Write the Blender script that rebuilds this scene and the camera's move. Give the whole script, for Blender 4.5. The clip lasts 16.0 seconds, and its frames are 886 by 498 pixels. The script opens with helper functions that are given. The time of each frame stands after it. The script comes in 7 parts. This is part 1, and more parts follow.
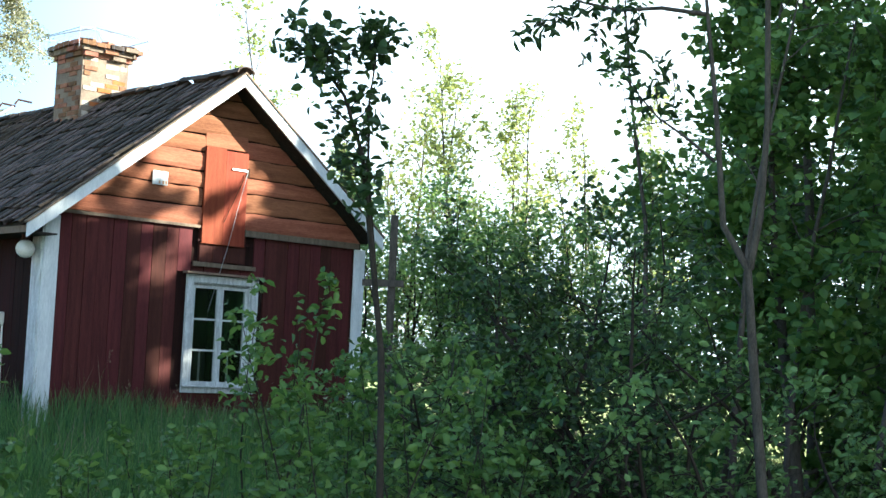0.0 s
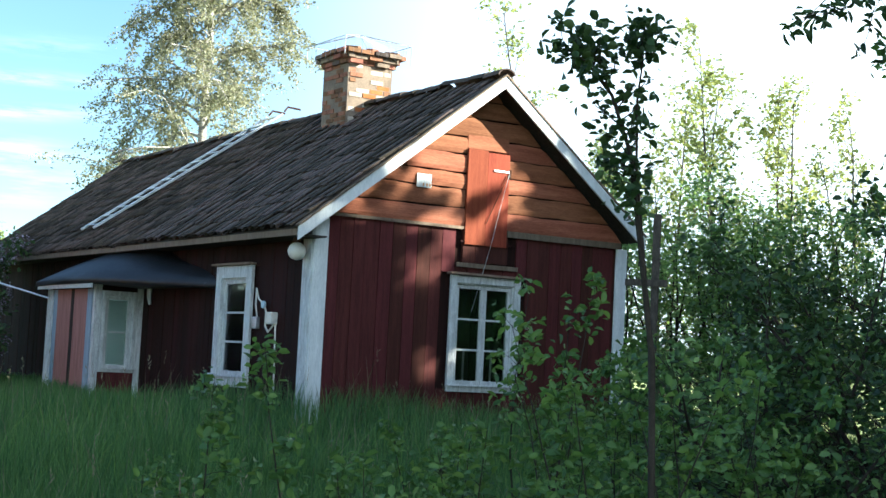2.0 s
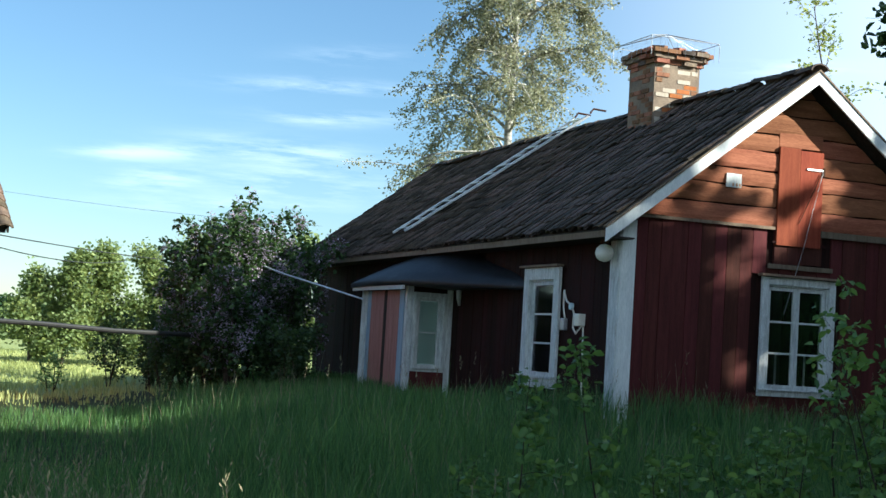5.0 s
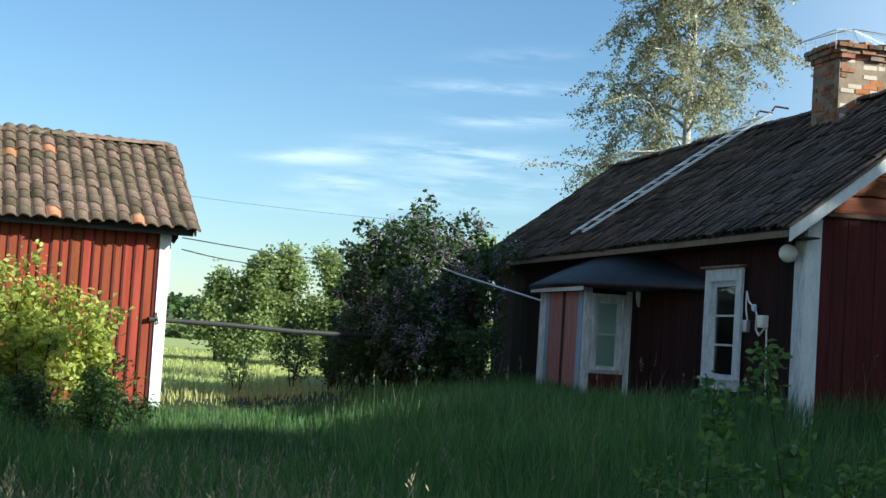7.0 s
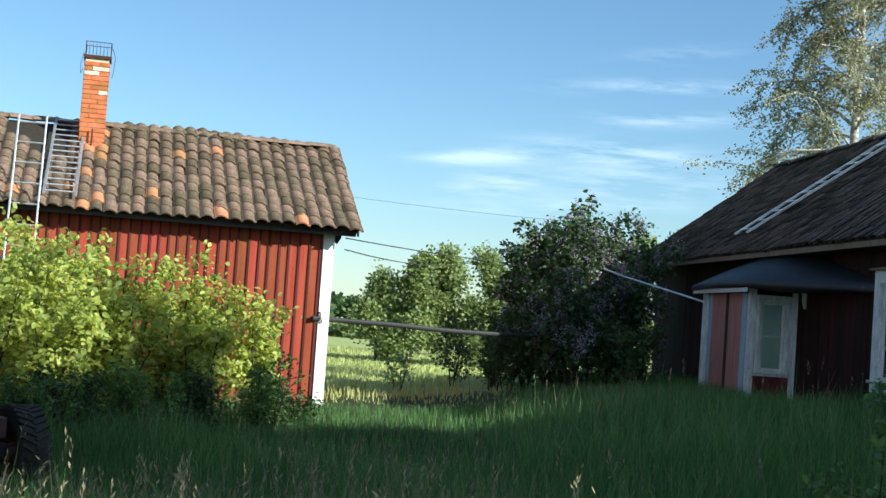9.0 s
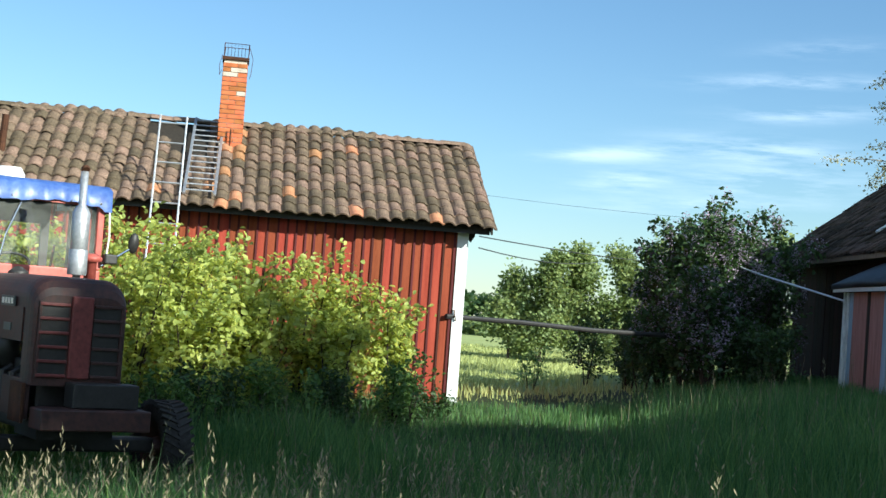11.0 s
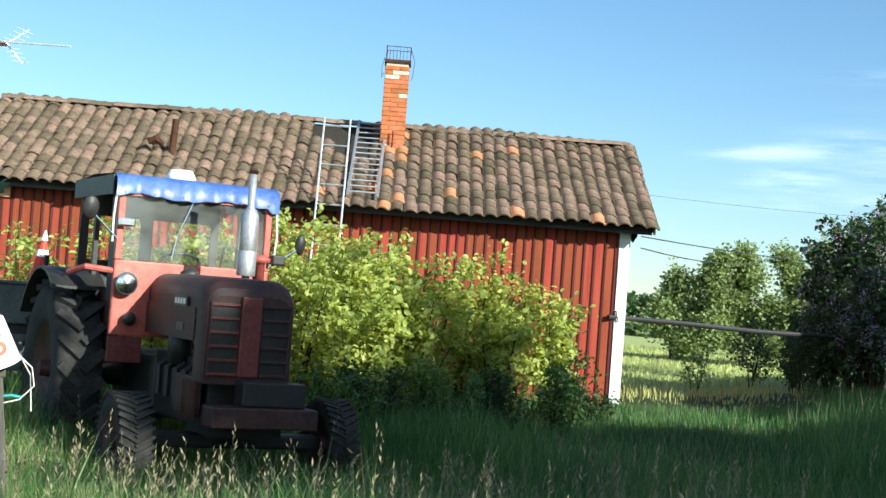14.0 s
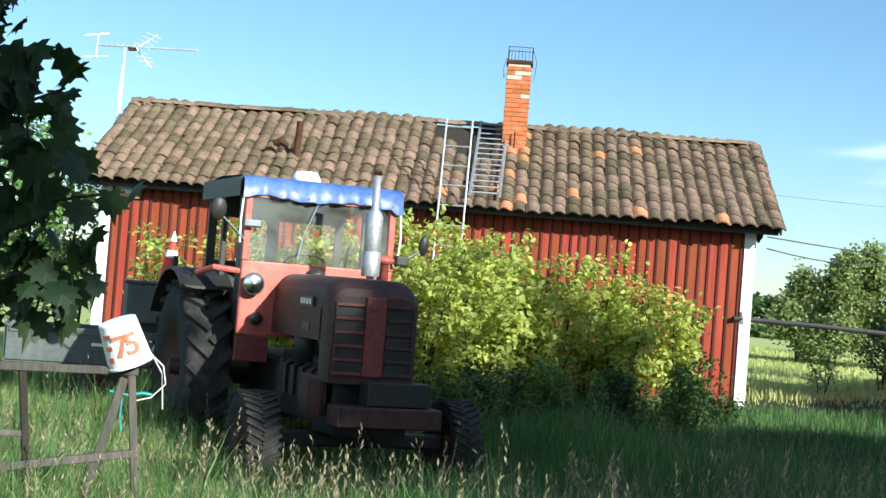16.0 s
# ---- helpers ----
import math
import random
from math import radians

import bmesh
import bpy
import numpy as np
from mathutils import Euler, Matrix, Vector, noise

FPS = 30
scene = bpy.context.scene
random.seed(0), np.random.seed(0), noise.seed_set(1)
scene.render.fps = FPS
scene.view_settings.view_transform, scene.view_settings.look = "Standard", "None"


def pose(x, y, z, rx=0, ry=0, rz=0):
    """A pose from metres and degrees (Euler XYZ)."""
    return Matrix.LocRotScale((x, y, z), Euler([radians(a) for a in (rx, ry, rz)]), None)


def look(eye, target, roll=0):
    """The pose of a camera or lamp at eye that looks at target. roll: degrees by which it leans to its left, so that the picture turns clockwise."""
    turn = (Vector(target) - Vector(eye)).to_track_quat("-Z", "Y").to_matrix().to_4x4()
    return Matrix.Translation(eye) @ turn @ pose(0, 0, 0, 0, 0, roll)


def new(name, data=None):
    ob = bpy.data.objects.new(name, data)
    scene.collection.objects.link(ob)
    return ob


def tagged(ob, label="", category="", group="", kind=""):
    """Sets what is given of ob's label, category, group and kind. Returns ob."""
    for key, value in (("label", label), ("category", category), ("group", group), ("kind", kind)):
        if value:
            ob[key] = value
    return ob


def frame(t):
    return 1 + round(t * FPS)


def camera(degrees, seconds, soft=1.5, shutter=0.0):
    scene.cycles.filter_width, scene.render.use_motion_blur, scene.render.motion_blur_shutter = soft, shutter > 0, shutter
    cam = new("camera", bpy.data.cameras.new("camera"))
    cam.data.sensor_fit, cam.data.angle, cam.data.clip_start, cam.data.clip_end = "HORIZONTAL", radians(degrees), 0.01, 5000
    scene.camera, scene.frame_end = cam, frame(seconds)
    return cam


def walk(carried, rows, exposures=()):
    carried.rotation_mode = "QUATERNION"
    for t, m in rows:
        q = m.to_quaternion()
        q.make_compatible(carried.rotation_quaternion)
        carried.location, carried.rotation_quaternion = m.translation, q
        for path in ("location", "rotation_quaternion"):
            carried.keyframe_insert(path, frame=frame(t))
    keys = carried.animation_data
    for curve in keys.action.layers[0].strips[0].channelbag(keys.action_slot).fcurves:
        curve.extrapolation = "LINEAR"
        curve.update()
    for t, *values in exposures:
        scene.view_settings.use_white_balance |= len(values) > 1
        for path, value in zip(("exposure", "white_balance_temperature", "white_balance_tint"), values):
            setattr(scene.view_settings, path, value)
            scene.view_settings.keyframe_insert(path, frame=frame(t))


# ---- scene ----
# the camera: a zoomed hand camera that turns to the left, held at arm's length
EYE = 1.6
cam = camera(33.57, 16.0)
ROWS = [
    (0.0, -0.001, -0.000, 0.18, 4.78, 2.62),
    (0.5, -0.013, -0.000, 2.55, 4.66, 2.65),
    (1.0, -0.028, -0.001, 5.40, 4.51, 2.59),
    (1.5, -0.042, -0.003, 8.05, 4.41, 2.86),
    (2.0, -0.053, -0.005, 10.23, 4.29, 2.91),
    (2.5, -0.063, -0.007, 12.20, 4.20, 3.12),
    (3.0, -0.072, -0.009, 13.88, 4.10, 3.15),
    (3.5, -0.081, -0.011, 15.57, 4.01, 3.21),
    (4.0, -0.091, -0.014, 17.57, 3.91, 3.32),
    (4.5, -0.101, -0.018, 19.67, 3.81, 3.43),
    (5.0, -0.112, -0.022, 22.01, 3.69, 3.49),
    (7.5, -0.151, -0.041, 30.31, 3.24, 3.76),
    (8.0, -0.158, -0.045, 31.80, 3.15, 3.95),
    (8.5, -0.165, -0.049, 33.30, 3.04, 4.00),
    (9.0, -0.172, -0.054, 35.04, 2.92, 4.01),
    (9.5, -0.179, -0.059, 36.64, 2.81, 4.10),
    (12.0, -0.202, -0.078, 42.21, 2.30, 4.27),
    (12.5, -0.206, -0.082, 43.31, 2.23, 4.31),
    (13.0, -0.210, -0.085, 44.31, 2.14, 4.30),
    (13.5, -0.213, -0.089, 45.27, 2.08, 4.32),
    (14.0, -0.217, -0.093, 46.37, 2.03, 4.32),
    (14.5, -0.221, -0.097, 47.53, 1.96, 4.35),
    (15.0, -0.226, -0.102, 48.83, 1.86, 4.39),
    (15.5, -0.230, -0.107, 50.01, 1.78, 4.39),
    (16.0, -0.233, -0.111, 51.06, 1.69, 4.46),
]
walk(cam, [(t, pose(x, y, EYE, 90 + pitch, 0, yaw) @ pose(0, 0, 0, 0, 0, roll)) for t, x, y, yaw, pitch, roll in ROWS],
     [(0.0, 2.38, 5650, 0), (2.0, 2.12, 5600, 0), (3.0, 1.97, 5560, 0), (4.0, 1.64, 5540, 0), (5.0, 1.32, 5500, 0), (7.5, 1.10, 5460, 0), (12.0, 1.17, 5440, 0), (16.0, 1.25, 5480, 0)])

# ---- light ----
SUN_EL, SUN_AZ = 25.0, 3.0          # degrees; azimuth from +x towards +y
world = bpy.data.worlds.new("sky")
scene.world = world
world.use_nodes = True
wn, wl = world.node_tree.nodes, world.node_tree.links
wn.clear()
w_out = wn.new("ShaderNodeOutputWorld")
w_bg = wn.new("ShaderNodeBackground")
w_sky = wn.new("ShaderNodeTexSky")
w_sky.sky_type, w_sky.sun_disc = "NISHITA", False
w_sky.sun_elevation, w_sky.sun_rotation = radians(SUN_EL), radians(90 - SUN_AZ)
w_sky.air_density, w_sky.dust_density, w_sky.ozone_density = 1.0, 0.15, 2.5
w_bg.inputs["Strength"].default_value = 0.062
# thin drawn-out cirrus: streaks by azimuth and height, torn by a stretched noise, and a bright veil on the sun's side
def w_math(op, a, b=None, clamp=False):
    n = wn.new("ShaderNodeMath")
    n.operation, n.use_clamp = op, clamp
    for i, v in enumerate((a, b)):
        if v is None:
            continue
        if isinstance(v, (int, float)):
            n.inputs[i].default_value = v
        else:
            wl.new(v, n.inputs[i])
    return n.outputs["Value"]


w_tc = wn.new("ShaderNodeTexCoord")
w_map = wn.new("ShaderNodeMapping")
w_map.inputs["Rotation"].default_value = (0, 0, radians(-35))
w_map.inputs["Scale"].default_value = (2.2, 2.2, 17.0)
w_no = wn.new("ShaderNodeTexNoise")
w_no.inputs["Scale"].default_value, w_no.inputs["Detail"].default_value, w_no.inputs["Roughness"].default_value = 5.5, 7.0, 0.62
w_sep = wn.new("ShaderNodeSeparateXYZ")
wl.new(w_tc.outputs["Generated"], w_map.inputs["Vector"])
wl.new(w_map.outputs["Vector"], w_no.inputs["Vector"])
wl.new(w_tc.outputs["Generated"], w_sep.inputs["Vector"])
w_az = w_math("MULTIPLY", w_math("ARCTAN2", w_math("MULTIPLY", w_sep.outputs["X"], -1.0), w_sep.outputs["Y"]), 57.2958)
w_el = w_math("MULTIPLY", w_math("ARCSINE", w_sep.outputs["Z"]), 57.2958)
# centre azimuth, centre height, half length, half thickness (degrees), tilt, strength
STREAKS = [(27.3, 9.66, 3.2, 0.26, -0.03, 0.50), (26.7, 8.46, 2.6, 0.30, -0.05, 0.42), (33.65, 6.6, 2.4, 0.30, -0.07, 0.50), (33.5, 5.56, 1.6, 0.44, -0.12, 0.50),
           (28.5, 7.07, 3.3, 0.45, 0.03, 0.50), (30.7, 4.81, 3.8, 0.30, -0.045, 0.32), (26.2, 10.9, 2.0, 0.35, -0.07, 0.25), (27.9, 5.9, 3.5, 0.7, -0.02, 0.42),
           (9.1, 11.2, 2.0, 0.3, 0.0, 0.30), (35.1, 6.5, 1.3, 0.26, -0.05, 0.15)]
w_sum = None
for az0, el0, ln, th, tilt, amt in STREAKS:
    u = w_math("SUBTRACT", w_az, az0)
    v = w_math("SUBTRACT", w_math("SUBTRACT", w_el, el0), w_math("MULTIPLY", u, tilt))
    du, dv = w_math("DIVIDE", u, ln), w_math("DIVIDE", v, th)
    r = w_math("ADD", w_math("MULTIPLY", du, du), w_math("MULTIPLY", dv, dv))
    k = w_math("MULTIPLY", w_math("POWER", 2.718, w_math("MULTIPLY", r, -1.0)), amt)
    w_sum = k if w_sum is None else w_math("ADD", w_sum, k)
w_torn = wn.new("ShaderNodeMapRange")
w_torn.inputs["From Min"].default_value, w_torn.inputs["From Max"].default_value = 0.40, 0.62
wl.new(w_no.outputs["Fac"], w_torn.inputs["Value"])
w_side = wn.new("ShaderNodeMapRange")
w_side.inputs["From Min"].default_value, w_side.inputs["From Max"].default_value = -0.40, 0.10
w_side.interpolation_type = "SMOOTHSTEP"
wl.new(w_sep.outputs["X"], w_side.inputs["Value"])
w_low = wn.new("ShaderNodeMapRange")          # the veil lies low and thins out towards the zenith
w_low.inputs["From Min"].default_value, w_low.inputs["From Max"].default_value = 17.0, 36.0
w_low.inputs["To Min"].default_value, w_low.inputs["To Max"].default_value = 0.9, 0.16
w_low.interpolation_type = "SMOOTHSTEP"
wl.new(w_el, w_low.inputs["Value"])
w_veil = w_math("MULTIPLY", w_side.outputs["Result"], w_low.outputs["Result"])
w_fac = w_math("ADD", w_math("MULTIPLY", w_sum, w_torn.outputs["Result"]), w_veil, True)
w_mix = wn.new("ShaderNodeMix")
w_mix.data_type = "RGBA"
w_mix.inputs[7].default_value = (9.5, 9.8, 10.2, 1)
wl.new(w_fac, w_mix.inputs[0])
wl.new(w_sky.outputs["Color"], w_mix.inputs[6])
wl.new(w_mix.outputs[2], w_bg.inputs["Color"])
wl.new(w_bg.outputs["Background"], w_out.inputs["Surface"])

sun = new("sun", bpy.data.lights.new("sun", "SUN"))
sun.data.energy, sun.data.angle, sun.data.color = 5.0, radians(0.6), (1.0, 0.88, 0.70)
_s = Vector((math.cos(radians(SUN_EL)) * math.cos(radians(SUN_AZ)), math.cos(radians(SUN_EL)) * math.sin(radians(SUN_AZ)), math.sin(radians(SUN_EL))))
sun.matrix_world = look(_s * 60, (0, 0, 0))


# ---- materials ----
def mat(name, dark, light, rough=0.7, metal=0.0, scale=3.0, fine=40.0, bump=0.25, stretch=(1, 1, 1), rand=0.0, island=False, leaf=0.0, third=None, mott=0.5, coat=0.0):
    """Two or three colours mixed by a coarse and a fine noise, with bump; rand: brightness spread per piece."""
    m = bpy.data.materials.new(name)
    m.use_nodes = True
    n, l = m.node_tree.nodes, m.node_tree.links
    n.clear()
    out, bs = n.new("ShaderNodeOutputMaterial"), n.new("ShaderNodeBsdfPrincipled")
    tc, mp = n.new("ShaderNodeTexCoord"), n.new("ShaderNodeMapping")
    mp.inputs["Scale"].default_value = stretch
    l.new(tc.outputs["Object"], mp.inputs["Vector"])
    a, b = n.new("ShaderNodeTexNoise"), n.new("ShaderNodeTexNoise")
    for tex, s, d in ((a, scale, 4.0), (b, fine, 6.0)):
        tex.inputs["Scale"].default_value, tex.inputs["Detail"].default_value = s, d
        tex.inputs["Roughness"].default_value = 0.62
        l.new(mp.outputs["Vector"], tex.inputs["Vector"])
    mix = n.new("ShaderNodeMix")
    mix.inputs[0].default_value = mott
    l.new(a.outputs["Fac"], mix.inputs[2])
    l.new(b.outputs["Fac"], mix.inputs[3])
    ramp = n.new("ShaderNodeValToRGB")
    e = ramp.color_ramp.elements
    e[0].position, e[0].color = 0.36, (*dark, 1)
    e[1].position, e[1].color = 0.64, (*light, 1)
    if third:
        x = ramp.color_ramp.elements.new(0.72)
        x.color = (*third, 1)
    l.new(mix.outputs[0], ramp.inputs["Fac"])
    col = ramp.outputs["Color"]
    if rand:
        src = n.new("ShaderNodeNewGeometry").outputs["Random Per Island"] if island else n.new("ShaderNodeObjectInfo").outputs["Random"]
        mr = n.new("ShaderNodeMapRange")
        mr.inputs["To Min"].default_value, mr.inputs["To Max"].default_value = 1 - rand, 1 + rand
        l.new(src, mr.inputs["Value"])
        hsv = n.new("ShaderNodeHueSaturation")
        l.new(mr.outputs["Result"], hsv.inputs["Value"])
        l.new(col, hsv.inputs["Color"])
        hm = n.new("ShaderNodeMapRange")
        hm.inputs["To Min"].default_value, hm.inputs["To Max"].default_value = 0.5 + 0.05 * rand, 0.5 - 0.05 * rand
        l.new(src, hm.inputs["Value"])
        l.new(hm.outputs["Result"], hsv.inputs["Hue"])
        col = hsv.outputs["Color"]
    l.new(col, bs.inputs["Base Color"])
    rr = n.new("ShaderNodeMapRange")
    rr.inputs["To Min"].default_value, rr.inputs["To Max"].default_value = max(0.03, rough - 0.12), min(1, rough + 0.12)
    l.new(b.outputs["Fac"], rr.inputs["Value"])
    l.new(rr.outputs["Result"], bs.inputs["Roughness"])
    bs.inputs["Metallic"].default_value = metal
    bs.inputs["Specular IOR Level"].default_value = 0.18 if rough >= 0.75 else 0.4
    bs.inputs["Coat Weight"].default_value = coat
    if bump:
        bp = n.new("ShaderNodeBump")
        bp.inputs["Strength"].default_value, bp.inputs["Distance"].default_value = bump, 0.01
        l.new(mix.outputs[0], bp.inputs["Height"])
        l.new(bp.outputs["Normal"], bs.inputs["Normal"])
    sh = bs.outputs["BSDF"]
    if leaf:
        tr, ms = n.new("ShaderNodeBsdfTranslucent"), n.new("ShaderNodeMixShader")
        ms.inputs["Fac"].default_value = leaf
        hs = n.new("ShaderNodeHueSaturation")
        hs.inputs["Value"].default_value, hs.inputs["Hue"].default_value, hs.inputs["Saturation"].default_value = 1.7, 0.47, 1.1
        l.new(col, hs.inputs["Color"])
        l.new(hs.outputs["Color"], tr.inputs["Color"])
        l.new(sh, ms.inputs[1])
        l.new(tr.outputs["BSDF"], ms.inputs[2])
        sh = ms.outputs["Shader"]
    l.new(sh, out.inputs["Surface"])
    return m


GRAIN = (7, 7, 0.5)
